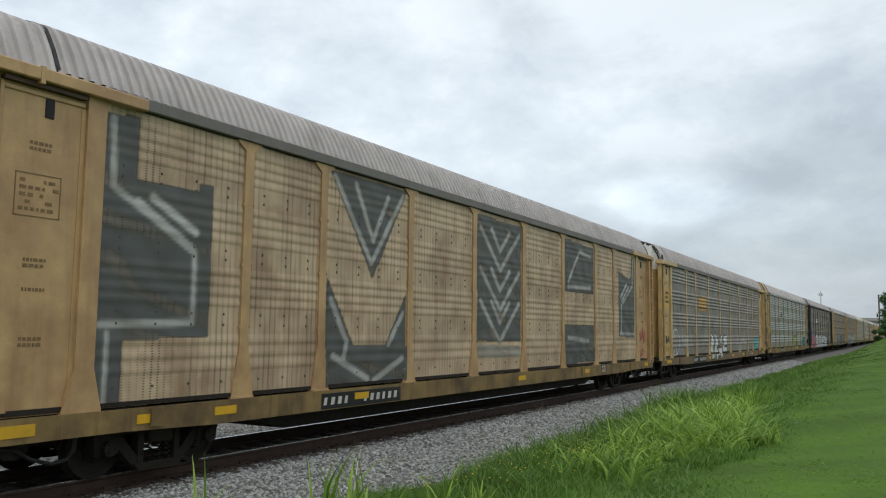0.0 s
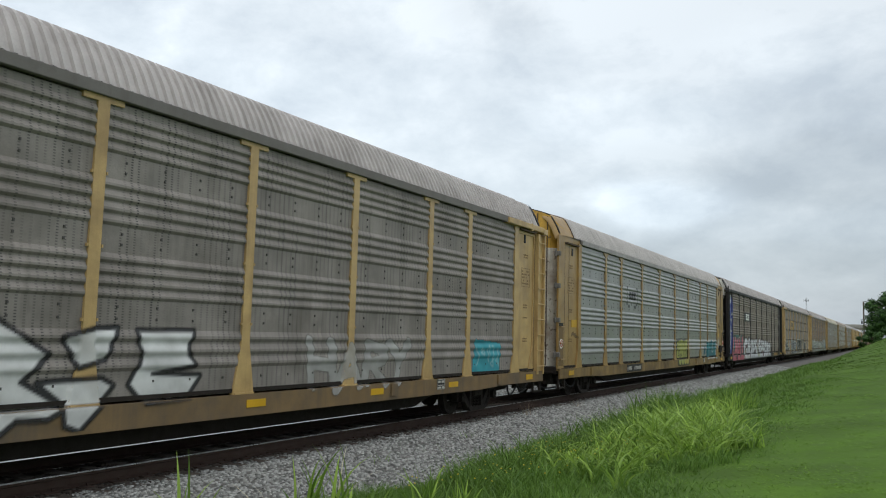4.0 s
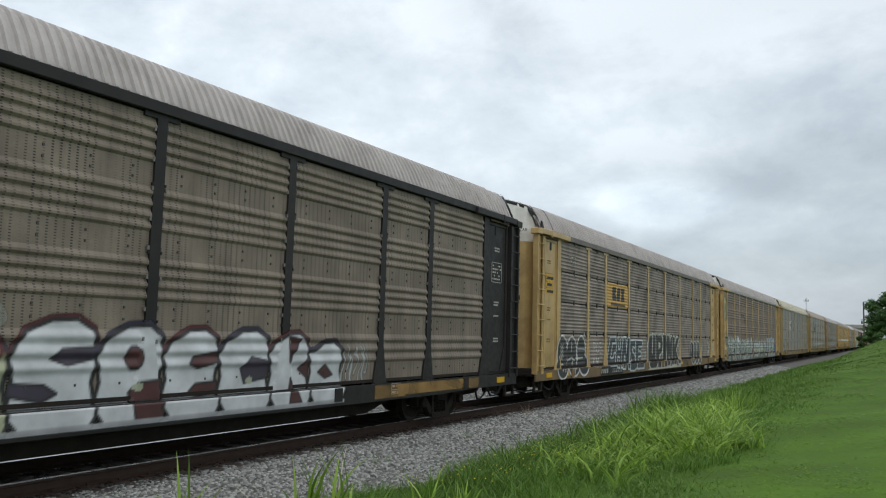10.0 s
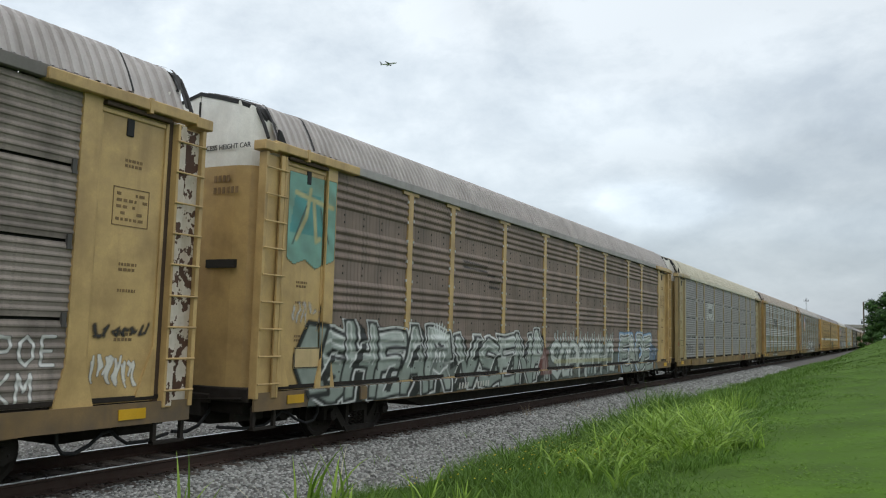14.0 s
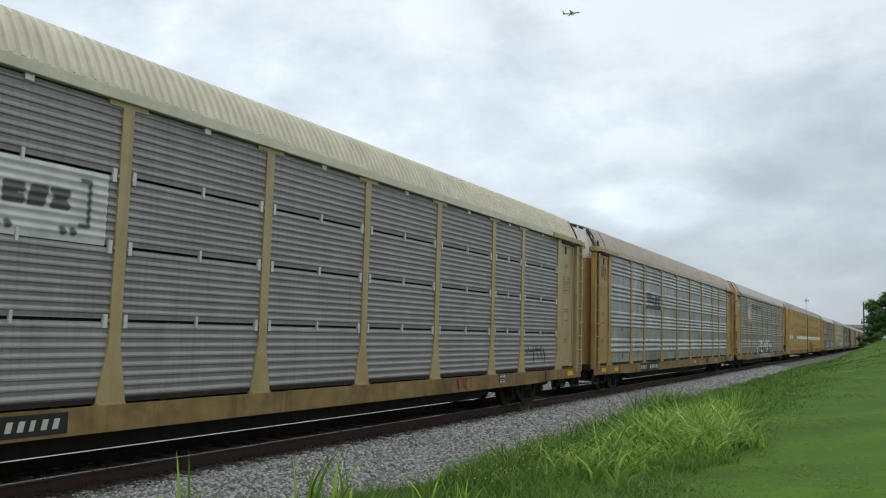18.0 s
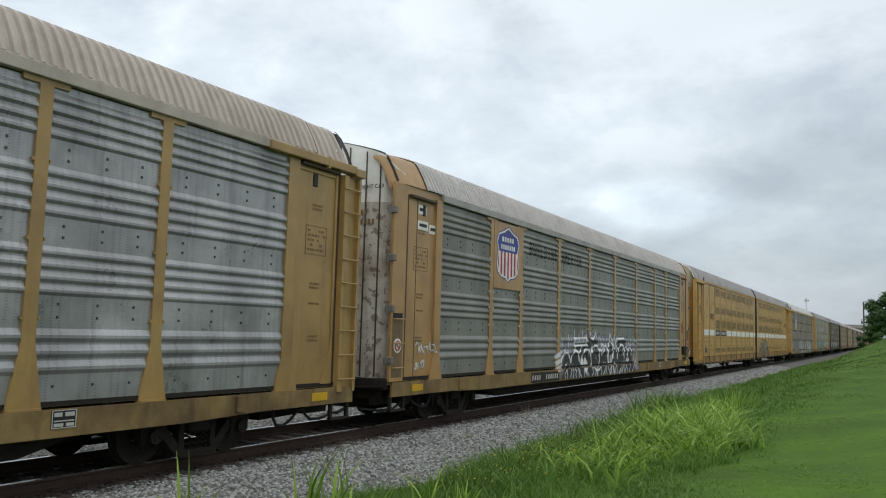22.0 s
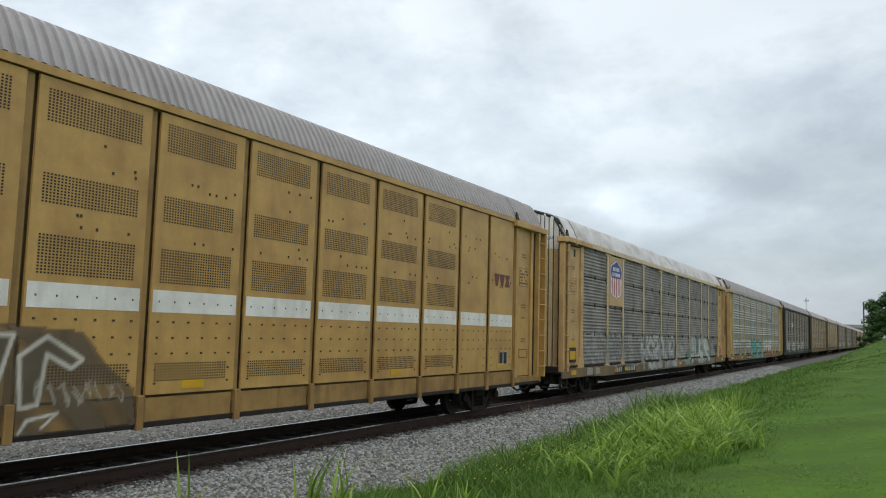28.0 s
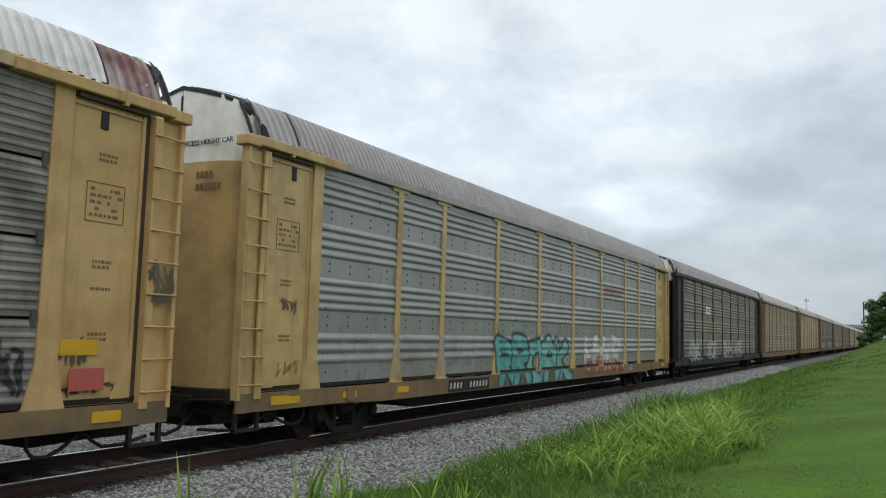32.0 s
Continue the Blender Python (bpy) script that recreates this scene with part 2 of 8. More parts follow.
def add_tube(bm, path, r, n=6):
    """A round bar along a list of points."""
    rings = []
    for i, p in enumerate(path):
        d = (Vector(path[min(i + 1, len(path) - 1)]) - Vector(path[max(i - 1, 0)])).normalized()
        s = d.orthogonal().normalized()
        t = d.cross(s)
        rings.append([bm.verts.new(Vector(p) + r * (math.cos(2 * math.pi * k / n) * s + math.sin(2 * math.pi * k / n) * t)) for k in range(n)])
    for a, b in zip(rings, rings[1:]):
        for k in range(n):
            bm.faces.new((a[k], a[(k + 1) % n], b[(k + 1) % n], b[k]))
    bm.faces.new(rings[0][::-1])
    bm.faces.new(rings[-1])


# ---------------------------------------------------------------- autorack cars
PITCH = 29.215                     # coupler to coupler
HALF = 13.92                       # half the body
W = 1.525                          # outer face of the posts
POSTS = (-9.2, -7.28, -4.34, -1.45, 1.45, 4.34, 7.28, 9.2)
Z_SILL, Z_EAVE = .70, 4.68
TX = -10.415                         # track centre
ROOF_ARC = [(1.455, 4.862), (1.44, 4.905), (1.395, 5.005), (1.325, 5.155), (1.255, 5.275), (1.20, 5.365), (1.15, 5.44), (1.085, 5.495), (.98, 5.54), (.80, 5.60), (.50, 5.685), (0, 5.81)]
FLIP = pose(0, 0, 0, 0, 0, 180)


def roof_z(x):
    xs = [p[0] for p in ROOF_ARC][::-1]
    zs = [p[1] for p in ROOF_ARC][::-1]
    return float(np.interp(abs(x), xs, zs))


def roof_mesh(half, pitch=.168, depth=.045):
    def make():
        arc = ROOF_ARC + [(-x, z) for x, z in ROOF_ARC[-2::-1]]
        n = int(2 * half / pitch)
        us, ds = [], []
        for i in range(n):
            u = -half + i * 2 * half / n
            for f, d in ((0, 0), (.48, 0), (.57, depth), (.90, depth)):
                us.append(u + f * 2 * half / n)
                ds.append(d)
        us.append(half)
        ds.append(0)
        arr = np.array(arc)
        tan = np.gradient(arr, axis=0)
        nor = np.stack([-tan[:, 1], tan[:, 0]], 1)
        nor /= np.linalg.norm(nor, axis=1)[:, None]
        if nor[len(arc) // 2][1] < 0:
            nor = -nor
        verts = [(x + nx * d, u, z + nz_ * d) for u, d in zip(us, ds) for (x, z), (nx, nz_) in zip(arc, nor)]
        k = len(arc)
        faces = [(i * k + j, i * k + j + 1, (i + 1) * k + j + 1, (i + 1) * k + j) for i in range(len(us) - 1) for j in range(k - 1)]
        me = bpy.data.meshes.new("roof")
        me.from_pydata(verts, [], faces)
        return me
    return cached(("roof", half, pitch), make)


def band_profile():
    """Depth outward against height: groups of ribs between flat strips."""
    pts = []
    groups = [(4.58, 3.98, 4), (3.66, 3.02, 4), (2.68, 2.06, 4), (1.68, 1.10, 3)]
    pts.append((4.68, 0))
    for top, bot, n in groups:
        st = (top - bot) / n
        for i in range(n):
            z = top - i * st
            pts += [(z, 0), (z - .06 * st / .15, .035), (z - .09 * st / .15, .035), (z - .13 * st / .15, 0)]
    pts.append((.735, 0))
    return pts


def row_profile(z1, z0, n=8):
    pts = [(z1, 0)]
    st = (z1 - z0 - .04) / n
    for i in range(n):
        z = z1 - .02 - i * st
        pts += [(z, 0), (z - .30 * st, .020), (z - .48 * st, .020), (z - .62 * st, .004), (z - .95 * st, 0)]
    pts.append((z0, 0))
    return pts


def panel_mesh(key, y0, y1, prof):
    def make():
        bm = bmesh.new()
        x = W - .10
        front = [(x + d, z) for z, d in prof]
        pts = front + [(x - .03, prof[-1][0]), (x - .03, prof[0][0])]
        add_prism(bm, pts, "y", y0, y1)
        return mesh_of(bm, "side_panel")
    return cached(key, make)


BAND = band_profile()
BAND_SHALLOW = [(z, d * .3) for z, d in BAND]


def post_mesh(style):
    def make():
        bm = bmesh.new()
        w = .092
        if style == "flare":
            out = [(-.27, 4.70), (.27, 4.70), (.25, 4.66), (w, 4.55), (w, 1.5), (.25, .62), (-.25, .62), (-w, 1.5), (-w, 4.55), (-.25, 4.66)]
        else:
            out = [(-.32, 4.72), (.32, 4.72), (.32, 4.63), (w, 4.63), (w, 1.5), (.25, .62), (-.25, .62), (-w, 1.5), (-w, 4.63), (-.32, 4.63)]
        add_prism(bm, out, "x", W - .14, W - .06)
        add_prism(bm, [(-.23, .60), (.23, .60), (.215, .735), (-.215, .735)], "x", W - .12, W - .03)
        for z in (3.70, 2.75, 1.80):          # panel clips beside the post
            for s in (-1, 1):
                y = s * (w + .02)
                add_box(bm, W - .09, W - .055, y - .012, y + .012, z - .02, z + .02)
        return mesh_of(bm, "post")
    return cached(("post", style), make)


def post_clips():
    """Small bright bolt heads and tabs down both edges of a post."""
    bm = bmesh.new()
    rnd = random.Random(21)
    for s in (-1, 1):
        for k in range(8):
            y, z = s * (.115 + rnd.uniform(0, .012)), 1.55 + k * .42 + rnd.uniform(-.03, .03)
            add_box(bm, W - .085, W - .052, y - .016, y + .016, z - .028, z + .028)
    return mesh_of(bm, "post_clips")


def end_post_mesh():
    def make():
        bm = bmesh.new()
        add_prism(bm, [(-12.16, 4.72), (-11.88, 4.72), (-11.88, 1.25), (-11.72, .62), (-12.34, .62), (-12.16, 1.25)], "x", W - .16, W - .055)
        return mesh_of(bm, "end_post")
    return cached("end_post", make)


def sill_mesh(style):
    def make():
        bm = bmesh.new()
        zb = .37
        out = [(-HALF, .71), (HALF, .71), (HALF, .42), (11.4, .42), (9.8, zb), (-9.8, zb), (-11.4, .42), (-HALF, .42)]
        add_prism(bm, out, "x", W - .05, W - .01)
        add_box(bm, W - .32, W - .016, -HALF, HALF, .66, .702)
        for y in (-10.9, 5.8, 10.9):
            add_box(bm, W - .05, W + .035, y - .11, y + .11, .45, .69)
        return mesh_of(bm, "side_sill")
    return cached(("sill", style), make)


def top_rail_mesh(half=11.9):
    def make():
        bm = bmesh.new()
        add_box(bm, W - .14, W - .012, -half, half, 4.705, 4.866, .008)
        return mesh_of(bm, "top_rail")
    return cached(("top_rail", half), make)


def door_mesh(upper, side):
    """One curved end-door leaf, its lower yellow sheet or its white upper sheet."""
    def make():
        bm = bmesh.new()
        plan = [(0.01, -13.93), (.45, -13.93), (.86, -13.90), (1.10, -13.80), (1.27, -13.60), (1.34, -13.36)]
        front, back = [], []
        for x, y in plan:
            zt = roof_z(x) - .03
            lo, hi = (4.44, zt) if upper else (.78, 4.44)
            hi = max(hi, lo + .05)
            front.append((bm.verts.new((side * x, y, lo)), bm.verts.new((side * x, y, hi))))
            back.append((bm.verts.new((side * x * .96, y + .04, lo)), bm.verts.new((side * x * .96, y + .04, hi))))
        for i in range(len(plan) - 1):
            bm.faces.new((front[i][0], front[i + 1][0], front[i + 1][1], front[i][1]))
            bm.faces.new((back[i][0], back[i][1], back[i + 1][1], back[i + 1][0]))
            bm.faces.new((front[i][1], front[i + 1][1], back[i + 1][1], back[i][1]))
            bm.faces.new((front[i][0], back[i][0], back[i + 1][0], front[i + 1][0]))
        for i in (0, -1):
            bm.faces.new((front[i][0], front[i][1], back[i][1], back[i][0]))
        return mesh_of(bm, "end_door")
    return cached(("door", upper, side), make)


def wheel_profile(r):
    return [(-.02, .10), (.02, .16), (.03, r - .09), (.06, r - .06), (.07, r), (-.055, r + .002), (-.06, r + .028), (-.075, r + .026), (-.075, r - .06), (-.03, r - .09), (-.03, .16), (-.02, .10)]


def wheelset_mesh(r=.42):
    def make():
        bm = bmesh.new()
        n = 24
        for s in (-1, 1):
            prof = [(s * (.79 + a), b) for a, b in wheel_profile(r)]
            rings = [[bm.verts.new((x, rr * math.cos(2 * math.pi * k / n), rr * math.sin(2 * math.pi * k / n))) for x, rr in prof] for k in range(n)]
            for k in range(n):
                a, b = rings[k], rings[(k + 1) % n]
                for j in range(len(prof) - 1):
                    bm.faces.new((a[j], a[j + 1], b[j + 1], b[j]))
            for k in range(0, n, 3):       # cap bolts that show the turn
                a = 2 * math.pi * k / n
                add_box(bm, s * .86 - .01, s * .86 + .01, .2 * math.cos(a) - .015, .2 * math.cos(a) + .015, .2 * math.sin(a) - .015, .2 * math.sin(a) + .015)
        add_tube(bm, [(-1.12, 0, 0), (1.12, 0, 0)], .085, 10)
        return mesh_of(bm, "wheelset")
    return cached(("wheelset", r), make)


RAIL_Z = -.25                      # top of the rails; the cars' own zero is a little above them


def side_frame_mesh():
    """A cast side frame: top chord, sloping tension members, columns round the spring opening, and bearing caps."""
    def make():
        bm = bmesh.new()
        add_prism(bm, [(-1.14, .52), (-1.06, .64), (-.6, .70), (.6, .70), (1.06, .64), (1.14, .52), (1.0, .50), (.62, .57), (-.62, .57), (-1.0, .50)], "x", .95, 1.10)
        for s in (-1, 1):
            add_prism(bm, [(s * .66, .57), (s * .82, .53), (s * .42, .10), (s * .30, .18)], "x", .96, 1.09)
            add_box(bm, .95, 1.10, min(s * .27, s * .37), max(s * .27, s * .37), .14, .58)
            add_prism(bm, [(s * .70, .56), (s * 1.10, .56), (s * 1.08, .34), (s * 1.0, .32), (s * .98, .46), (s * .80, .46), (s * .78, .32), (s * .70, .34)], "x", .94, 1.11)
            add_tube(bm, [(1.04, s * .89, .42), (1.17, s * .89, .42), (1.20, s * .89, .42)], .105, 12)
            for k in range(3):
                a = 2.09 * k
                add_box(bm, 1.19, 1.215, s * .89 + .06 * math.cos(a) - .014, s * .89 + .06 * math.cos(a) + .014, .42 + .06 * math.sin(a) - .014, .42 + .06 * math.sin(a) + .014)
        add_prism(bm, [(-.44, .16), (.44, .16), (.36, .06), (-.36, .06)], "x", .93, 1.12)
        return mesh_of(bm, "side_frame")
    return cached("side_frame", make)


def truck_parts(car, y, turning):
    def spring():
        b = bmesh.new()
        add_tube(b, [(1.03 + .060 * math.cos(k * .9), .060 * math.sin(k * .9), .17 + .0105 * k) for k in range(30)], .017, 5)
        return mesh_of(b, "coil_spring")

    def brake_beam():
        b = bmesh.new()
        add_box(b, -.80, .80, -.05, .05, .30, .40, .01)
        for x in (-.76, .76):
            add_box(b, x - .05, x + .05, -.05, .09, .26, .54, .01)
        return mesh_of(b, "brake_beam")
    tr = part("truck", cached("bolster", lambda: box_mesh(-1.16, 1.16, -.22, .22, .42, .655, .03)), STEEL_DARK, car, pose(0, y, RAIL_Z))
    for s in (0, 180):
        part("side_frame", side_frame_mesh(), STEEL_DARK, tr, pose(0, 0, 0, 0, 0, s))
        for q in (-.17, 0, .17):
            part("coil_spring", cached("spring", spring), STEEL_DARK, tr, pose(0, 0, 0, 0, 0, s) @ pose(0, q, 0))
        part("brake_beam", cached("brake_beam", brake_beam), STEEL_DARK, tr, pose(0, 0, 0, 0, 0, s) @ pose(0, .40, 0))
    for dy in (-.89, .89):
        ws = part("wheelset", wheelset_mesh(), STEEL_DARK, tr, pose(0, dy, .42))
        if turning:
            WHEELS.append((ws, dy, .42))
    return tr


WHEELS = []
CARS = []


def ladder(car, m, material, near=True):
    def rung():
        bm = bmesh.new()
        add_tube(bm, [(W + .03, -13.92, 0), (W + .03, -13.38, 0)], .016, 6)
        return mesh_of(bm, "rung")
    la = part("ladder", cached("ladder_back", lambda: box_mesh(W - .09, W - .06, -13.88, -13.42, .66, 4.60)), material, car, m)
    for y, hw in ((-13.90, .035), (-13.42, .022)):
        part("stile", cached(("stile", hw), lambda: box_mesh(W - .14, W + .02, -hw, hw, .62, 4.62, .006)), material, la, pose(0, y, 0))
    part("flange", cached("flange", lambda: box_mesh(W - .03, W + .012, -13.54, -13.442, .62, 4.62, .006)), material, la)
    if near:
        for i in range(9):
            part("rung", cached("rung", rung), material, la, pose(0, 0, .85 + i * .44))
    return la


FLIPY = Matrix.Diagonal((1, -1, 1, 1))
ROWS = [(4.68, 3.74), (3.70, 2.79), (2.75, 1.82), (1.78, .735)]


def words(name, body, height, material, parent, m, label="", bold=0.0):
    cu = bpy.data.curves.new(name, "FONT")
    cu.body, cu.size, cu.extrude, cu.align_x = body, height / .70, .004, "CENTER"
    cu.offset = bold
    tmp = bpy.data.objects.new(name, cu)
    me = bpy.data.meshes.new_from_object(tmp)
    bpy.data.objects.remove(tmp)
    bpy.data.curves.remove(cu)
    me.materials.clear()
    return part(name, me, material, parent, m, label)


def bolts_mesh(i, y0, y1):
    def make():
        bm = bmesh.new()
        n = 3 if y1 - y0 > 2 else 2
        x = W - .10
        for z in (3.90, 3.76, 2.94, 2.80, 1.98, 1.82, .98):
            for k in range(n + 1):
                y = y0 + (y1 - y0) * (k + .5) / (n + 1)
                add_box(bm, x - .005, x + .014, y - .013, y + .013, z - .017, z + .017)
        return mesh_of(bm, "bolts")
    return cached(("bolts", i), make)


def latch_mesh(i, y0, y1):
    def make():
        bm = bmesh.new()
        x = W - .10
        ym = (y0 + y1) / 2
        for z in (3.72, 2.77, 1.80):
            add_box(bm, x - .01, x + .03, ym - .02, ym + .02, z - .07, z + .09)
            for y in (y0 + .06, y1 - .06):
                add_box(bm, x - .01, x + .035, y - .03, y + .03, z - .10, z + .08)
        add_box(bm, x - .02, x + .04, ym - .06, ym + .06, 4.62, 4.74)
        return mesh_of(bm, "latches")
    return cached(("latch", i), make)


def autorack(label, panel="grey", frame_mat=None, roof="grey", style="bands", post="tee", sill=None, end_mat=None, top=None, detail=2,
             ladder_out=True, latch=None, slot=True, stencil=None, door_mat=None, slats=False, top_mat=None, cap_mat=None, clips=None):
    """A covered auto carrier. detail 2: passes the camera; 1: middle distance; 0: far."""
    fm = frame_mat or YEL
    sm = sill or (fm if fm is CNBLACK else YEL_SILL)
    em = end_mat or fm
    ink = stencil or FADED_INK
    car = new("autorack_car")
    tagged(car, label, "railcar", group="cars of the train")
    edges = [-11.9, *POSTS, 11.9]
    for si, m in enumerate((Matrix.Identity(4), FLIP)):
        for i, (a, b) in enumerate(zip(edges, edges[1:])):
            y0, y1 = a + (.10 if i else .02), b - (.10 if i < len(edges) - 2 else .02)
            if style == "bands":
                prof, key = (BAND_SHALLOW, "sp") if panel == "cream" else (BAND, "bp")
                part("side_panel", panel_mesh((key, i), y0 - .01, y1 + .01, prof), GALV[panel], car, m)
                if detail == 2 and si == 0:
                    tagged(part("bolt_pattern", bolts_mesh(i, y0, y1), BOLT, car, m), kind="stuff")
            else:
                for r, (z1, z0) in enumerate(ROWS):
                    part("side_panel", panel_mesh(("rp", i, r), y0 - .01, y1 + .01, row_profile(z1, z0)), GALV[panel], car, m)
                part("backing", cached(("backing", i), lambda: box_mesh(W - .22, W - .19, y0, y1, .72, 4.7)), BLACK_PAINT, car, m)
                if detail == 2 and si == 0:
                    tagged(part("panel_latch_set", latch_mesh(i, y0, y1), latch or BOLT, car, m), kind="stuff")
        for y in POSTS:
            po = part("post", post_mesh(post), fm, car, m @ pose(0, y, 0))
            if clips and si == 0:
                tagged(part("post_clip", cached("post_clips", post_clips), clips, po), kind="stuff")
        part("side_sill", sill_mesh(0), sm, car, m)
        part("top_rail", top_rail_mesh(), top or fm, car, m)
        for ei, e in enumerate((Matrix.Identity(4), FLIPY)):
            part("end_post", end_post_mesh(), em, car, m @ e)
            part("end_panel", cached("end_panel", lambda: box_mesh(W - .16, W - .11, -13.40, -11.9, .72, 4.86)), em, car, m @ e)
            part("end_seam", cached("end_seam", end_seam), SEAM, car, m @ e)
            if detail == 2 and si == 0:
                if ladder_out:
                    part("pocket_frame", cached("pocket_frame", pocket_frame), em, car, m @ e)
                else:
                    # a flush plate: the well's shade is painted in darker yellow
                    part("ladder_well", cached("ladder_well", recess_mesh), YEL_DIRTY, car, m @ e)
                    part("well_slot", cached("well_slot", lambda: box_mesh(W - .083, W - .073, -13.84, -13.48, 2.02, 2.12)), BLACK_PAINT, car, m @ e)
                    part("sheet_seam", cached("sheet_seam", lambda: box_mesh(W - .112, W - .106, -12.95, -12.93, .80, 4.70)), SEAM, car, m @ e)
                    for z in (1.15, 2.2, 3.25, 4.25):
                        part("hinge", hinge_mesh(z), HINGE_GREY, car, m @ e)
            if ladder_out:
                part("door_header", cached("door_header", header_mesh), em, car, m @ e)
                ladder(car, m @ e, em, near=(detail == 2 and si == 0))
            else:
                part("corner_sheet", cached("corner_sheet", corner_sheet), em, car, m @ e)
            if detail == 2 and si == 0:
                part("lifting_lug", cached("lug", lambda: box_mesh(W - .13, W - .09, -12.72, -12.60, 4.28, 4.52, .01)), BLACK_PAINT, car, m @ e)
                s = 1 if ei else -1
                tagged(part("data_plate", cached(("data", s), lambda: data_plate(s)), ink, car), kind="stuff")
                tagged(part("stencil_print", cached(("lines", s), lambda: stencil_lines(s)), ink, car), kind="stuff")
                part("end_marker", cached(("marker", s), lambda: box_mesh(W - .01, W + .006, s * 12.9 - .22, s * 12.9 + .22, .50, .64)), REFLECT, car, label="yellow reflective marker")
    part("deck", cached("deck", lambda: box_mesh(-W + .085, W - .085, -13.5, 13.5, .74, .80)), STEEL_DARK, car)
    part("center_sill", cached("center_sill", center_sill), STEEL_DARK, car)
    part("roof", roof_mesh(12.6, .168 if detail else .42), ROOF[roof], car)
    for e in (Matrix.Identity(4), FLIP):
        if ladder_out:
            ec = part("roof_end", cached("roof_end", roof_end_mesh), cap_mat if cap_mat and e is FLIP else ROOF[roof], car, e)
            part("roof_strap", cached("roof_strap", strap_mesh), BLACK_PAINT, ec)
        else:
            ec = part("roof_end", cached("roof_cap", roof_cap_mesh), em, car, e, "smooth painted sheet closing the roof end")
            part("cap_seam", cached("cap_seam", cap_seam_mesh), SEAM, ec)
        for s in (-1, 1):
            lower = part("end_door", door_mesh(False, s), door_mat or em, car, e)
            part("door_top", door_mesh(True, s), top_mat or WHITE, lower)
            if detail == 2:
                part("grab_iron", cached(("grab", s), lambda: grab_mesh(s)), em, lower)
        if ladder_out:
            part("door_hood", cached("door_hood", hood_mesh), BLACK_PAINT, car, e, "black rim sheet at the roof's end")
        part("door_rim", cached("door_rim", door_rim), BLACK_PAINT, car, e)
        part("door_base", cached("door_base", lambda: box_mesh(-1.40, 1.40, -13.95, -13.3, .55, .78, .02)), STEEL_DARK, car, e)
        part("coupler", cached("coupler", coupler_mesh), STEEL_DARK, car, e)
        part("draft_gear", cached("draft_gear", draft_gear_mesh), STEEL_DARK, car, e)
        part("air_hose", cached("hose", hose_mesh), RUBBER, car, e)
        if detail == 2:
            part("brake_hose", cached("brake_hose", brake_hose_mesh), RUBBER, car, e)
            if e is FLIP:
                part("brake_hose", cached("brake_hose", brake_hose_mesh), RUBBER, car, FLIPY)
        for s in (1, -1):
            part("sill_step", cached("step", step_mesh), STEEL_DARK, car, e @ Matrix.Diagonal((s, 1, 1, 1)))
        if detail == 2:
            part("brake_cylinder", cached("brake", brake_mesh), STEEL_DARK, car, e)
    if detail == 2:
        ip = part("inspection_plate", cached("inspect", lambda: box_mesh(W - .012, W + .004, 7.62, 7.96, .48, .70)), BLACK_PAINT, car, label="black inspection plate framed in white")
        tagged(part("plate_print", cached("inspectl", inspection_lines), WHITE_INK, ip), kind="stuff")
        if not ladder_out:
            part("hand_brake", cached("handbrake", hand_brake), STEEL_DARK, car, label="hand brake housing with its lever")
        if slats:
            for k in range(10):
                part("door_slat", leaf_seam(round(.10 + .128 * k, 3), .018), BLACK_PAINT, car)
        elif not ladder_out:
            for x in (.30, .72, 1.02):
                part("leaf_seam", leaf_seam(x), SEAM, car)
        if slot:
            part("door_slot", cached("slot", lambda: box_mesh(.35, .98, -13.965, -13.90, 2.72, 2.86)), BLACK_PAINT, car, label="dark latch slot")
        tagged(part("car_number", cached("endnum", lambda: block_rows(.42, 1.0, -13.945, [(4.22, 4), (4.02, 6)])), ink, car), kind="stuff")
        tagged(words("door_words", "EXCESS HEIGHT CAR", .085, INK, car, pose(.62, -13.945, 4.72, 90, 0, 0)), kind="stuff")
    for y in (-10.45, 10.45):
        truck_parts(car, y, detail == 2)
    CARS.append(car)
    return car


def inspection_lines():
    bm = bmesh.new()
    x = W + .0045
    for y0, y1, z0, z1 in ((7.62, 7.96, .69, .70), (7.62, 7.96, .48, .49), (7.62, 7.632, .49, .69), (7.948, 7.96, .49, .69), (7.65, 7.76, .62, .67), (7.80, 7.93, .62, .67), (7.65, 7.93, .56, .575), (7.65, 7.78, .50, .54), (7.82, 7.93, .50, .54)):
        add_box(bm, x, x + .003, y0, y1, z0, z1)
    return mesh_of(bm, "plate_lines")


def hand_brake():
    bm = bmesh.new()
    add_box(bm, W - .10, W + .02, 12.45, 12.95, .95, 1.35, .03)
    add_tube(bm, [(W + .03, 12.7, 1.15), (W + .06, 12.9, 1.3), (W + .06, 13.3, 1.32)], .025, 6)
    add_tube(bm, [(W + .0, 12.55, .95), (W + .0, 12.55, .62)], .02, 6)
    return mesh_of(bm, "hand_brake")


def end_seam():
    bm = bmesh.new()
    add_box(bm, W - .125, W - .10, -13.40, -13.315, .70, 4.66)
    add_box(bm, W - .115, W - .10, -13.30, -12.30, .73, .765)
    add_box(bm, W - .16, W - .02, -13.30, -12.2, 4.61, 4.66)
    return mesh_of(bm, "end_seam")


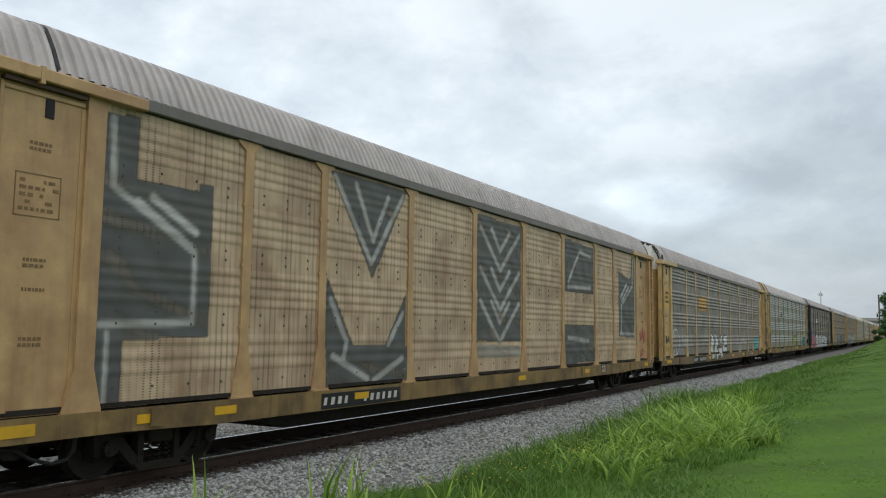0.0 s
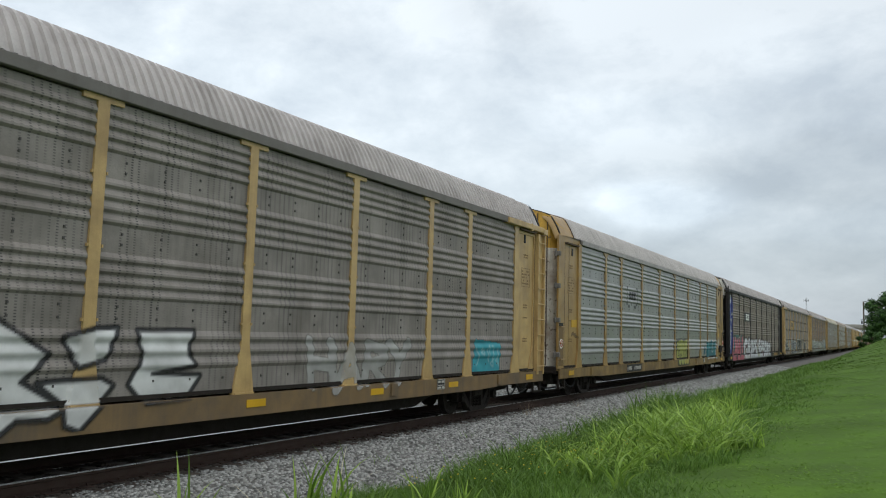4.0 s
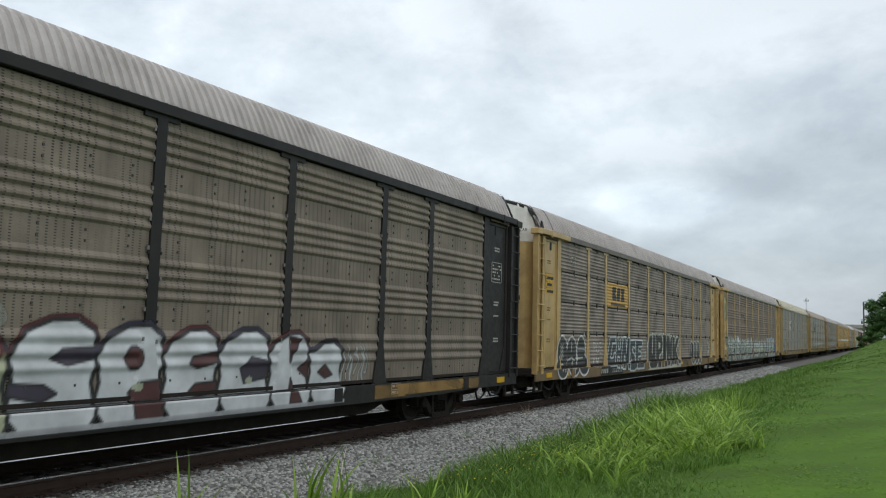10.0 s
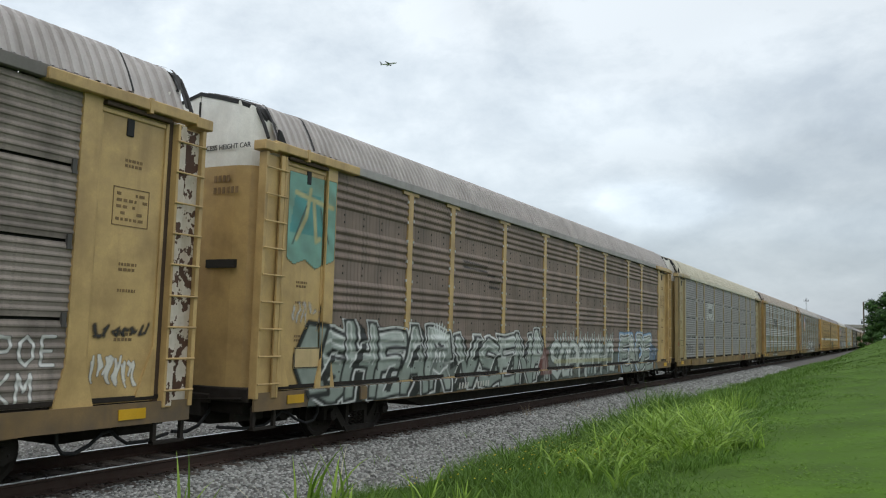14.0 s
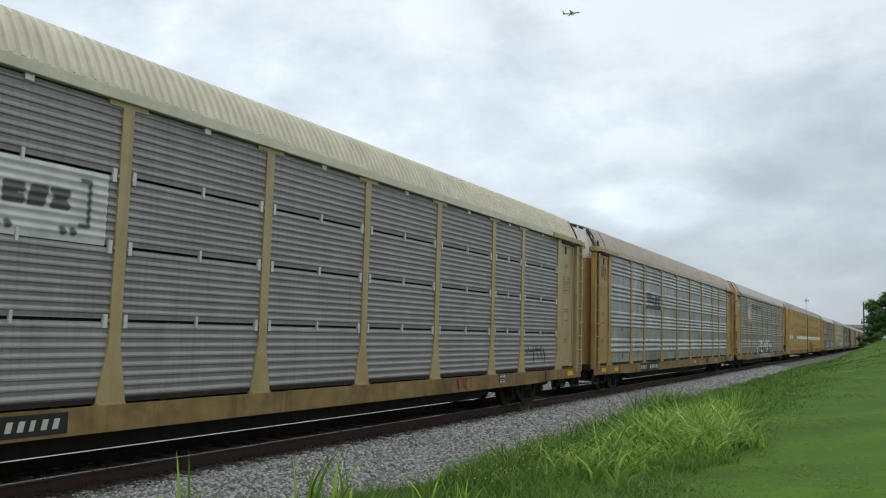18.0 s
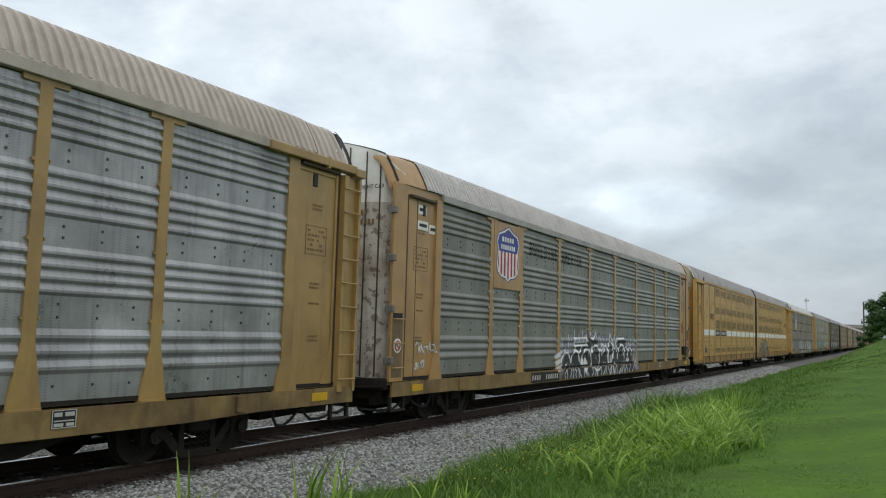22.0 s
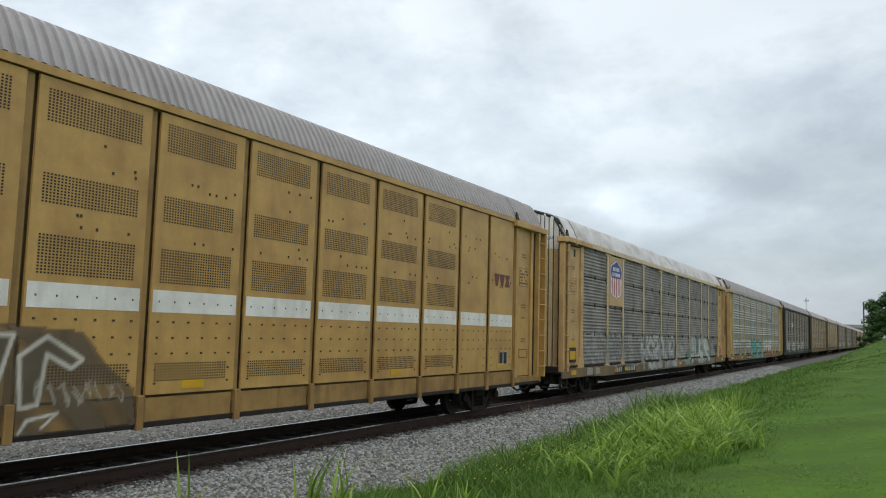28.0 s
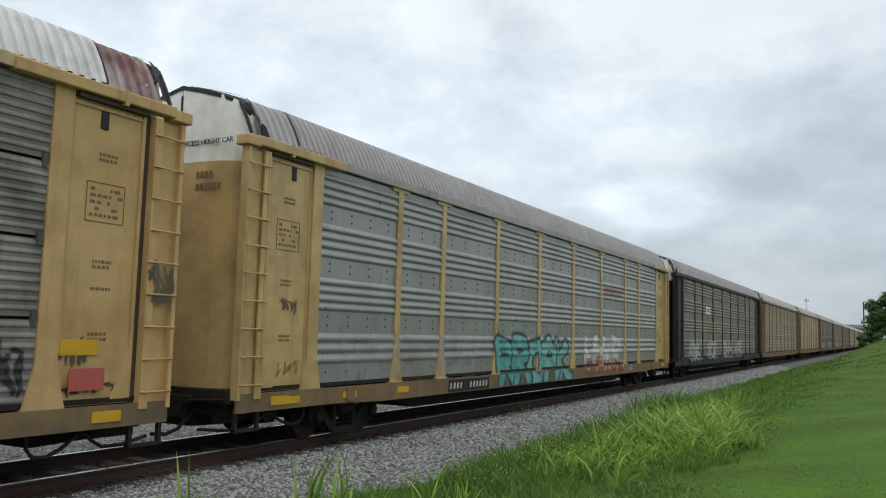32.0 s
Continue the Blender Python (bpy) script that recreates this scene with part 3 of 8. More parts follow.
def pocket_frame():
    """The raised edge of the recessed end sheet, and its lower corner gusset."""
    bm = bmesh.new()
    add_box(bm, W - .115, W - .075, -13.315, -13.26, .78, 4.60, .008)
    add_box(bm, W - .115, W - .085, -13.26, -12.18, 4.52, 4.58, .008)
    add_prism(bm, [(-13.26, .78), (-13.0, .78), (-13.22, 1.35), (-13.26, 1.45)], "x", W - .115, W - .08)
    add_box(bm, W - .115, W - .098, -12.22, -12.16, .9, 4.5)
    return mesh_of(bm, "pocket_frame")


def plan_y(x):
    """How far the curved end door stands out at a distance from its middle."""
    return float(np.interp(abs(x), [.01, .45, .86, 1.10, 1.27, 1.34], [-13.93, -13.93, -13.90, -13.80, -13.60, -13.36]))


def leaf_seam(x, w=.022, top=None):
    """An upright joint between two leaves of the folding end door."""
    def make():
        bm = bmesh.new()
        y = plan_y(x)
        add_box(bm, x - w / 2, x + w / 2, y - .022, y + .02, .80, (top or roof_z(x) - .10))
        return mesh_of(bm, "leaf_seam")
    return cached(("leaf_seam", x, w, top), make)


def hinge_mesh(z):
    def make():
        bm = bmesh.new()
        add_box(bm, 1.30, W - .02, -13.96, -13.86, z - .07, z + .07, .012)
        add_tube(bm, [(1.36, -13.95, z - .10), (1.36, -13.95, z + .10)], .028, 8)
        return mesh_of(bm, "hinge")
    return cached(("hinge", z), make)


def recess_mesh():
    """The low ladder well of the corner sheet: back with shade put into its darker yellow, head slot and three rungs.
    """
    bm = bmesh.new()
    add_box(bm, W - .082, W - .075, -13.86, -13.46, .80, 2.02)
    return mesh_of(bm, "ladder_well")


def disc_mesh(r, t=.006):
    def make():
        bm = bmesh.new()
        add_tube(bm, [(0, 0, 0), (t, 0, 0)], r, 20)
        return mesh_of(bm, "disc")
    return cached(("disc", r, t), make)


def ring_mesh():
    def make():
        bm = bmesh.new()
        pts = [(.010, .095 * math.cos(.314 * k), .095 * math.sin(.314 * k)) for k in range(21)]
        add_tube(bm, pts, .014, 5)
        add_tube(bm, [(.010, -.065, .065), (.010, .065, -.065)], .012, 5)
        return mesh_of(bm, "ring")
    return cached("warning_ring", make)


def warning_disc(car, u, z, x):
    """A round no-entry sticker, red on white."""
    d = part("warning_disc", disc_mesh(.15), WHITE, car, pose(x, u, z), label="round white sticker with a red barred ring")
    part("red_ring", ring_mesh(), SIGN_RED, d)


def header_mesh():
    bm = bmesh.new()
    add_box(bm, W - .16, W + .045, -13.75, -11.3, 4.68, 4.835, .012)
    add_box(bm, W - .20, W + .06, -14.02, -13.70, 4.64, 4.80, .012)
    add_box(bm, W - .10, W + .052, -12.9, -12.84, 4.64, 4.85)
    return mesh_of(bm, "door_header")


def corner_sheet():
    bm = bmesh.new()
    add_box(bm, W - .14, W - .08, -13.92, -13.40, .72, 4.83)
    for z in (1.0, 1.5, 2.0):
        add_tube(bm, [(W - .08, -13.82, z), (W - .02, -13.82, z), (W - .02, -13.48, z), (W - .08, -13.48, z)], .016, 6)
    return mesh_of(bm, "corner_sheet")


def block_rows(x0, x1, y, rows, h=.11):
    """Rows of plain upright bars on the end door."""
    bm = bmesh.new()
    for z, n in rows:
        w = (x1 - x0) / 6
        for k in range(n):
            add_box(bm, x0 + k * w, x0 + k * w + w * .62, y, y + .006, z - h / 2, z + h / 2)
    return mesh_of(bm, "bars")


def data_plate(s):
    """An outlined table of unreadable data on the end sheet."""
    bm = bmesh.new()
    x, y, z, w, h = W - .108, s * 12.75, 3.32, .30, .26
    t = .012
    for z0, z1 in ((z - h, z - h + t), (z + h - t, z + h)):
        add_box(bm, x, x + .004, y - w, y + w, z0, z1)
    for y0 in (y - w, y + w - t):
        add_box(bm, x, x + .004, y0, y0 + t, z - h, z + h)
    rnd = random.Random(5)
    for k in range(5):
        zz = z + h - .09 - k * .085
        u = y - w + .06
        while u < y + w - .09:
            ww = rnd.uniform(.03, .09)
            if rnd.random() < .8:
                add_box(bm, x, x + .004, u, u + ww, zz - .02, zz + .02)
            u += ww + .03
    return mesh_of(bm, "data_plate")


def stencil_lines(s):
    bm = bmesh.new()
    x = W - .108
    rnd = random.Random(11)
    for z, n in ((3.95, 2), (2.55, 2), (2.2, 1), (1.62, 2)):
        for k in range(n):
            y = s * 12.75 - .14
            while y < s * 12.75 + .14:
                ww = rnd.uniform(.02, .06)
                add_box(bm, x, x + .003, y, y + ww, z - k * .07 - .02, z - k * .07 + .02)
                y += ww + .018
    return mesh_of(bm, "stencil_lines")


def center_sill():
    bm = bmesh.new()
    add_box(bm, -.32, .32, -13.9, 13.9, .40, .76)
    add_prism(bm, [(-9.3, .50), (9.3, .50), (7.6, .07), (-7.6, .07)], "x", -.95, .95)
    for y in np.arange(-8.5, 8.6, 1.7):
        add_box(bm, -1.4, 1.4, y - .06, y + .06, .5, .74)
    for y in (-12.3, 12.3):
        add_box(bm, -1.4, 1.4, y - 1.3, y + 1.3, .68, .74)
    for y in (-4.0, -1.2, 2.4, 5.1):
        add_box(bm, .5, 1.1, y - .35, y + .35, .32, .55, .04)
    return mesh_of(bm, "center_sill")


def roof_end_mesh():
    me = roof_mesh(.48).copy()
    for v in me.vertices:
        v.co.y = v.co.y - 13.10
        v.co.z -= .02
        v.co.x *= .985
    return me


def roof_cap_mesh():
    """A plain folded sheet over the last stretch of the roof."""
    arc = ROOF_ARC + [(-x, z) for x, z in ROOF_ARC[-2::-1]]
    bm = bmesh.new()
    rings = [[bm.verts.new((x * k, y, z - dz)) for x, z in arc] for y, k, dz in ((-12.60, .995, 0.0), (-13.45, .985, .01), (-13.80, .965, .05), (-13.90, .94, .12), (-13.90, .90, .18))]
    for a, b in zip(rings, rings[1:]):
        for j in range(len(arc) - 1):
            bm.faces.new((a[j], a[j + 1], b[j + 1], b[j]))
    return mesh_of(bm, "roof_cap", True)


def cap_seam_mesh():
    bm = bmesh.new()
    arc = [(x * 1.0, -12.62, z + .012) for x, z in ROOF_ARC]
    add_tube(bm, arc + [(-x, y, z) for x, y, z in arc[-2::-1]], .014, 5)
    return mesh_of(bm, "cap_seam")


def hood_mesh():
    """The dark rim sheet that joins the roof's last rib to the head of the curved door."""
    bm = bmesh.new()
    xs = [1.33, 1.25, 1.15, 1.0, .8, .5, 0]
    xs = xs + [-x for x in xs[-2::-1]]
    rings = [[bm.verts.new((x * k, -13.54 if near else plan_y(x) - .012, roof_z(x) + dz)) for x in xs] for near, k, dz in ((True, 1.005, .004), (False, 1.0, -.03), (False, .99, -.10))]
    for a, b in zip(rings, rings[1:]):
        for j in range(len(xs) - 1):
            bm.faces.new((a[j], a[j + 1], b[j + 1], b[j]))
    return mesh_of(bm, "door_hood")


def strap_mesh():
    arc = ROOF_ARC + [(-x, z) for x, z in ROOF_ARC[-2::-1]]
    bm = bmesh.new()
    for y0, y1 in ((-12.64, -12.58), (-13.62, -13.56)):
        lo = [[bm.verts.new((x * 1.01, y, z + .035)) for x, z in arc] for y in (y0, y1)]
        for j in range(len(arc) - 1):
            bm.faces.new((lo[0][j], lo[0][j + 1], lo[1][j + 1], lo[1][j]))
    add_prism(bm, [(-13.62, 4.84), (-13.42, 4.84), (-13.55, 5.02), (-13.62, 5.05)], "x", 1.47, 1.515)
    return mesh_of(bm, "roof_strap")


def door_rim():
    bm = bmesh.new()
    arc = [(x * .97, -13.75, z - .02) for x, z in ROOF_ARC[1:]]
    arc = arc + [(-x, y, z) for x, y, z in arc[-2::-1]]
    add_tube(bm, arc, .03, 6)
    add_tube(bm, [(.0, -13.94, .8), (.0, -13.94, 5.6)], .018, 6)
    return mesh_of(bm, "door_rim")


def grab_mesh(s):
    bm = bmesh.new()
    add_tube(bm, [(s * .10, -13.93, 1.2), (s * .10, -13.99, 1.2), (s * .10, -13.99, 1.9), (s * .10, -13.93, 1.9)], .014, 6)
    return mesh_of(bm, "grab_iron")


def coupler_mesh():
    bm = bmesh.new()
    add_box(bm, -.10, .10, -14.40, -13.6, .66, .86, .02)
    add_prism(bm, [(-.16, -14.33), (.16, -14.33), (.22, -14.55), (.05, -14.60), (-.02, -14.49), (-.12, -14.60), (-.2, -14.53)], "z", .62, .90)
    add_box(bm, -.6, .6, -13.98, -13.9, .50, .66, .02)
    add_tube(bm, [(-1.3, -13.97, .62), (.2, -13.97, .55), (1.3, -13.97, .62)], .018, 6)
    return mesh_of(bm, "coupler")


def draft_gear_mesh():
    """The striker casting and its pocket under the end of the car."""
    bm = bmesh.new()
    add_prism(bm, [(-13.98, .52), (-13.98, .30), (-13.75, .14), (-12.6, .10), (-12.6, .52)], "x", -.42, .42)
    add_box(bm, -1.15, 1.15, -13.80, -13.62, .34, .56, .02)
    for x in (-.95, .95):
        add_box(bm, x - .06, x + .06, -13.80, -13.1, .22, .40, .012)
    return mesh_of(bm, "draft_gear")


def hose_mesh():
    bm = bmesh.new()
    add_tube(bm, [(.45, -13.70, .48), (.46, -13.88, .30), (.46, -14.05, .14), (.46, -14.30, .07), (.46, -14.60, .10)], .030, 6)
    return mesh_of(bm, "air_hose")


def brake_hose_mesh():
    """The thick pipe that droops behind the truck and runs on to the coupler."""
    bm = bmesh.new()
    add_tube(bm, [(1.28, -11.95, .44), (1.28, -11.97, .24), (1.27, -12.06, .13), (1.25, -12.25, .10), (1.22, -12.5, .18), (1.20, -12.7, .31), (1.18, -12.85, .33), (1.15, -13.0, .22), (1.10, -13.2, .12), (1.02, -13.6, .10), (.92, -14.1, .16)], .026, 6)
    return mesh_of(bm, "brake_hose")


def step_mesh():
    bm = bmesh.new()
    for y in (-13.85, -13.35):
        add_box(bm, W - .12, W - .06, y - .03, y + .03, .14, .50)
    add_box(bm, W - .14, W - .04, -13.88, -13.32, .12, .16)
    return mesh_of(bm, "sill_step")


def brake_mesh():
    bm = bmesh.new()
    add_tube(bm, [(.75, -12.7, .42), (1.15, -12.7, .42)], .24, 14)
    add_box(bm, .6, 1.25, -12.95, -12.45, .52, .72)
    return mesh_of(bm, "brake_cylinder")


# ---------------------------------------------------------------- paint that follows the ribbed sides
def make_spray_material():
    ma = bpy.data.materials.new("spray_paint_film")
    ma.use_nodes = True
    nt = ma.node_tree
    N, K = nt.nodes.new, nt.links.new
    b, out = nt.nodes["Principled BSDF"], nt.nodes["Material Output"]
    at = N("ShaderNodeAttribute")
    at.attribute_name = "paint"
    tc, n1 = N("ShaderNodeTexCoord"), N("ShaderNodeTexNoise")
    n1.inputs["Scale"].default_value, n1.inputs["Detail"].default_value = 3.0, 8
    K(tc.outputs["Object"], n1.inputs["Vector"])
    r = N("ShaderNodeMapRange")
    for i, v in enumerate((.35, .75, 1.05, .74)):
        r.inputs[i + 1].default_value = v
    K(n1.outputs[0], r.inputs[0])
    mx = N("ShaderNodeVectorMath")
    mx.operation = "SCALE"
    K(at.outputs["Color"], mx.inputs[0])
    K(r.outputs[0], mx.inputs["Scale"])
    K(mx.outputs[0], b.inputs["Base Color"])
    b.inputs["Roughness"].default_value = .55
    tr, ms = N("ShaderNodeBsdfTransparent"), N("ShaderNodeMixShader")
    K(at.outputs["Alpha"], ms.inputs[0])
    K(tr.outputs[0], ms.inputs[1])
    K(b.outputs[0], ms.inputs[2])
    K(ms.outputs[0], out.inputs[0])
    return ma


SPRAY = make_spray_material()
ROW_ALL = sorted([p for z1, z0 in ROWS for p in row_profile(z1, z0)])
BAND_ALL = sorted(BAND)


def side_depth(U, Z, style):
    """How far out the car's side stands at a place along it and a height."""
    pr = np.array(BAND_ALL if style == "bands" else sorted(BAND_SHALLOW) if style == "shallow" else ROW_ALL)
    X = W - .10 + np.interp(Z, pr[:, 0], pr[:, 1])
    hw = np.interp(Z, [.68, 1.5, 1.55], [.255, .115, .115])
    for p in POSTS:
        X = np.where(np.abs(U - p) < hw, W - .06, X)
    A = np.abs(U)
    X = np.where(A > 11.88, np.where(A < 12.16, W - .055, W - .105), X)
    X = np.where(A > 13.36, W + .02, X)
    X = np.where(Z < .715, W + .002, X)
    return X + .007


GLYPHS = [
    [[(.12, 0), (.12, .75), (.5, 1), (.88, .75), (.88, 0)], [(.12, .4), (.88, .42)]],
    [[(.9, .85), (.5, 1), (.1, .75), (.3, .52), (.8, .42), (.9, .15), (.5, 0), (.1, .12)]],
    [[(.9, .95), (.12, 1), (.12, 0), (.9, .05)], [(.12, .5), (.75, .52)]],
    [[(.1, .5), (.3, .95), (.7, .95), (.9, .5), (.7, .05), (.3, .05), (.1, .5)]],
    [[(.15, 0), (.15, 1), (.8, .92), (.85, .6), (.15, .45)], [(.4, .45), (.92, 0)]],
    [[(.05, 1), (.28, 0), (.5, .7), (.72, 0), (.95, 1)]],
    [[(.12, 0), (.15, 1)], [(.9, 1), (.18, .48), (.95, 0)]],
    [[(.12, 0), (.1, 1)], [(.9, 0), (.88, 1)], [(.1, .5), (.9, .55)]],
]


LETTERS = {
    "A": [[(.08, 0), (.45, 1), (.9, 0)], [(.25, .38), (.75, .38)]],
    "B": [[(.15, 0), (.15, 1), (.7, .97), (.82, .76), (.65, .53), (.15, .52)], [(.65, .53), (.88, .28), (.72, .03), (.15, 0)]],
    "D": [[(.15, 0), (.15, 1), (.55, .97), (.88, .7), (.88, .3), (.55, .03), (.15, 0)]],
    "L": [[(.15, 1), (.15, 0), (.85, 0)]],
    "C": [[(.9, .8), (.6, 1), (.25, .9), (.1, .5), (.25, .1), (.6, 0), (.9, .2)]],
    "E": [[(.9, 1), (.15, 1), (.15, 0), (.9, 0)], [(.15, .5), (.75, .5)]],
    "F": [[(.9, 1), (.15, 1), (.15, 0)], [(.15, .5), (.7, .5)]],
    "G": [[(.9, .85), (.5, 1), (.12, .7), (.12, .3), (.5, 0), (.9, .2), (.9, .5), (.55, .5)]],
    "H": [[(.15, 0), (.15, 1)], [(.85, 0), (.85, 1)], [(.15, .5), (.85, .5)]],
    "I": [[(.5, 0), (.5, 1)]],
    "K": [[(.15, 0), (.15, 1)], [(.85, 1), (.18, .48), (.9, 0)]],
    "M": [[(.08, 0), (.15, 1), (.5, .4), (.85, 1), (.92, 0)]],
    "N": [[(.12, 0), (.14, 1), (.85, 0), (.87, 1)]],
    "O": [[(.5, 1), (.12, .75), (.12, .25), (.5, 0), (.88, .25), (.88, .75), (.5, 1)]],
    "P": [[(.15, 0), (.15, 1), (.75, .95), (.85, .72), (.7, .5), (.15, .46)]],
    "R": [[(.15, 0), (.15, 1), (.8, .92), (.85, .65), (.15, .48)], [(.4, .48), (.92, 0)]],
    "S": [[(.9, .85), (.5, 1), (.12, .78), (.3, .55), (.75, .43), (.9, .2), (.5, 0), (.1, .14)]],
    "U": [[(.12, 1), (.12, .25), (.5, 0), (.88, .25), (.88, 1)]],
    "V": [[(.05, 1), (.5, 0), (.95, 1)]],
    "X": [[(.08, 1), (.92, 0)], [(.9, 1), (.1, 0)]],
    "Y": [[(.08, 1), (.5, .5), (.9, 1)], [(.5, .5), (.45, 0)]],
    "8": [[(.5, .52), (.15, .78), (.5, 1), (.85, .78), (.5, .52), (.12, .25), (.5, 0), (.88, .25), (.5, .52)]],
}


class Canvas:
    def __init__(self, u0, u1, z0, z1, step=.03):
        self.u, self.z, self.step = np.arange(u0, u1 + step / 2, step), np.arange(z0, z1 + step / 2, step), step
        self.U, self.Z = np.meshgrid(self.u, self.z, indexing="ij")
        self.rgb, self.a = np.zeros((*self.U.shape, 3)), np.zeros(self.U.shape)

    def lay(self, mask, color):
        m = np.clip(mask, 0, 1)[..., None]
        self.rgb = np.where((self.a[..., None] < .02) & (m > 0), np.array(color), self.rgb * (1 - m) + np.array(color) * m)
        self.a = np.maximum(self.a, m[..., 0])

    def fill(self, poly, color, alpha=1.0):
        inside = np.zeros(self.U.shape, bool)
        n = len(poly)
        for i in range(n):
            (x0, y0), (x1, y1) = poly[i], poly[(i + 1) % n]
            if y0 == y1:
                continue
            c = ((self.Z > min(y0, y1)) & (self.Z <= max(y0, y1)) & (self.U < (self.Z - y0) * (x1 - x0) / (y1 - y0) + x0))
            inside ^= c
        self.lay(inside * alpha, color)

    def dist(self, lines, U=None, Z=None, square=0.0):
        U, Z = (self.U, self.Z) if U is None else (U, Z)
        d = np.full(U.shape, 9.0)
        for ln in lines:
            for (x0, y0), (x1, y1) in zip(ln, ln[1:]):
                dx, dy = x1 - x0, y1 - y0
                t = np.clip(((U - x0) * dx + (Z - y0) * dy) / (dx * dx + dy * dy + 1e-9), 0, 1)
                a, b = U - x0 - t * dx, Z - y0 - t * dy
                e = np.hypot(a, b)
                if square:                       # blunt, cornered strokes
                    e = e * (1 - square) + np.maximum(np.abs(a + .25 * b), np.abs(b)) * square
                d = np.minimum(d, e)
        return d

    def blob(self, poly, color, line, edge=.06, alpha=1.0):
        """A filled shape with a drawn outline."""
        self.stroke([[*poly, poly[0]]], edge, line, alpha)
        self.fill(poly, color, alpha)
        self.stroke([[*poly, poly[0]]], edge * .6, line, alpha)

    def stroke(self, lines, width, color, alpha=1.0):
        d = self.dist(lines)
        self.lay(np.clip((width / 2 - d) / self.step + .5, 0, 1) * alpha, color)

    def warp(self, seed, amp, freq=2.2):
        rnd = random.Random(seed)
        a = [rnd.uniform(0, 6.28) for _ in range(6)]
        du = amp * (np.sin(freq * 1.7 * self.Z + a[0]) + .6 * np.sin(freq * 2.9 * self.U + a[1]) + .4 * np.sin(freq * 5 * self.Z + a[4]))
        dz = amp * .6 * (np.sin(freq * 1.9 * self.U + a[2]) + .5 * np.sin(freq * 3.7 * self.Z + a[3]))
        return self.U + du, self.Z + dz

    def glyphs(self, u0, u1, z0, z1, n, fill, line, thick=.13, edge=.045, seed=1, second=None, halo=None, halo_w=.12, alpha=1.0, shine=None, text=None, square=0.0, shadow=None, rim=None, lean_by=0.0):
        """A row of swollen, interlocking shapes with an outline."""
        rnd = random.Random(seed)
        U, Z = self.warp(seed, .05)
        w = (u1 - u0) / n
        shapes = []
        for k in range(n):
            g = LETTERS[text[k]] if text else GLYPHS[rnd.randrange(len(GLYPHS))]
            lean, lift, hgt = rnd.uniform(-.12, .18) + lean_by, rnd.uniform(-.06, .06), rnd.uniform(.86, 1.05)
            c0 = u0 + k * w - .05 * w
            shapes.append([[(c0 + (x + lean * (y - .5)) * w * 1.08, z0 + lift + y * (z1 - z0) * hgt) for x, y in ln] for ln in g])
        ds = [self.dist(s, U, Z, square) for s in shapes]
        if halo:
            for d in ds:
                self.lay(np.clip((thick + edge + halo_w - d) / .06, 0, 1) * alpha, halo)
        if shadow:
            col, du, dz = shadow
            for sh in shapes:
                for k in (.4, .7, 1.0):
                    self.lay(np.clip((thick + edge - self.dist(sh, U - du * k, Z - dz * k, square)) / self.step + .5, 0, 1) * alpha, col)
        if rim:
            for d in ds:
                self.lay(np.clip((thick + edge + rim[1] - d) / self.step + .5, 0, 1) * alpha, rim[0])
        for k in (range(0, n, 2), range(1, n, 2)):
            for i in k:
                d = ds[i]
                self.lay(np.clip((thick + edge - d) / self.step + .5, 0, 1) * alpha, line)
                f = fill if not second or rnd.random() < .6 else second
                self.lay(np.clip((thick - d) / self.step + .5, 0, 1) * alpha, f)
                if shine:
                    U2, Z2 = U + .05, Z - .05
                    dd = self.dist(shapes[i], U2, Z2)
                    self.lay(np.clip((.02 - np.abs(dd - thick * .55)) / self.step + .5, 0, 1) * alpha * .8 * (Z > z0 + .45 * (z1 - z0)), shine)

    def scrawl(self, u0, u1, z0, z1, n, width, color, seed=1, alpha=1.0):
        """Thin handwriting-like loops."""
        rnd = random.Random(seed)
        lines = []
        w = (u1 - u0) / n
        for k in range(n):
            c = u0 + w * k
            pts = [(c + rnd.uniform(0, .3) * w, z0 + rnd.uniform(.6, 1) * (z1 - z0))]
            for j in range(rnd.randint(3, 5)):
                pts.append((c + rnd.uniform(0, 1) * w, z0 + rnd.uniform(0, 1) * (z1 - z0)))
            lines.append(pts)
        U, Z = self.warp(seed, .04, 4)
        d = self.dist(lines, U, Z)
        self.lay(np.clip((width / 2 - d) / self.step + .5, 0, 1) * alpha, color)

    def wear(self, seed, amount=.5):
        rnd = random.Random(seed)
        v = np.zeros(self.U.shape)
        for k in range(14):
            fu, fz, p = rnd.uniform(1, 9), rnd.uniform(1, 14), rnd.uniform(0, 6.28)
            v += np.sin(fu * self.U + fz * self.Z + p) / 14 ** .5
        self.a *= np.clip(1 - amount * (.5 + .5 * v), 0, 1)

    def put(self, car, name="graffiti", style="bands", depth=None, label=""):
        X = side_depth(self.U, self.Z, style) if depth is None else np.full(self.U.shape, depth)
        co_all = np.stack([X, self.U, self.Z], -1)
        if depth is None:                        # the open joint between the side and the sill takes no paint
            self.a *= np.clip((np.abs(self.Z - .718) - .011) / .012, 0, 1)
        busy = np.flatnonzero((self.a > .03).any(1))
        cuts, n = [], self.U.shape[0]
        if name == "graffiti":
            cuts = [(int(a) + int(b)) // 2 for a, b in zip(busy, busy[1:]) if b - a > 3]
        ends = [0, *cuts, n - 1]
        for i0, i1 in zip(ends, ends[1:]):
            self.sheet(car, name, co_all[i0:i1 + 1], self.a[i0:i1 + 1], self.rgb[i0:i1 + 1], label)

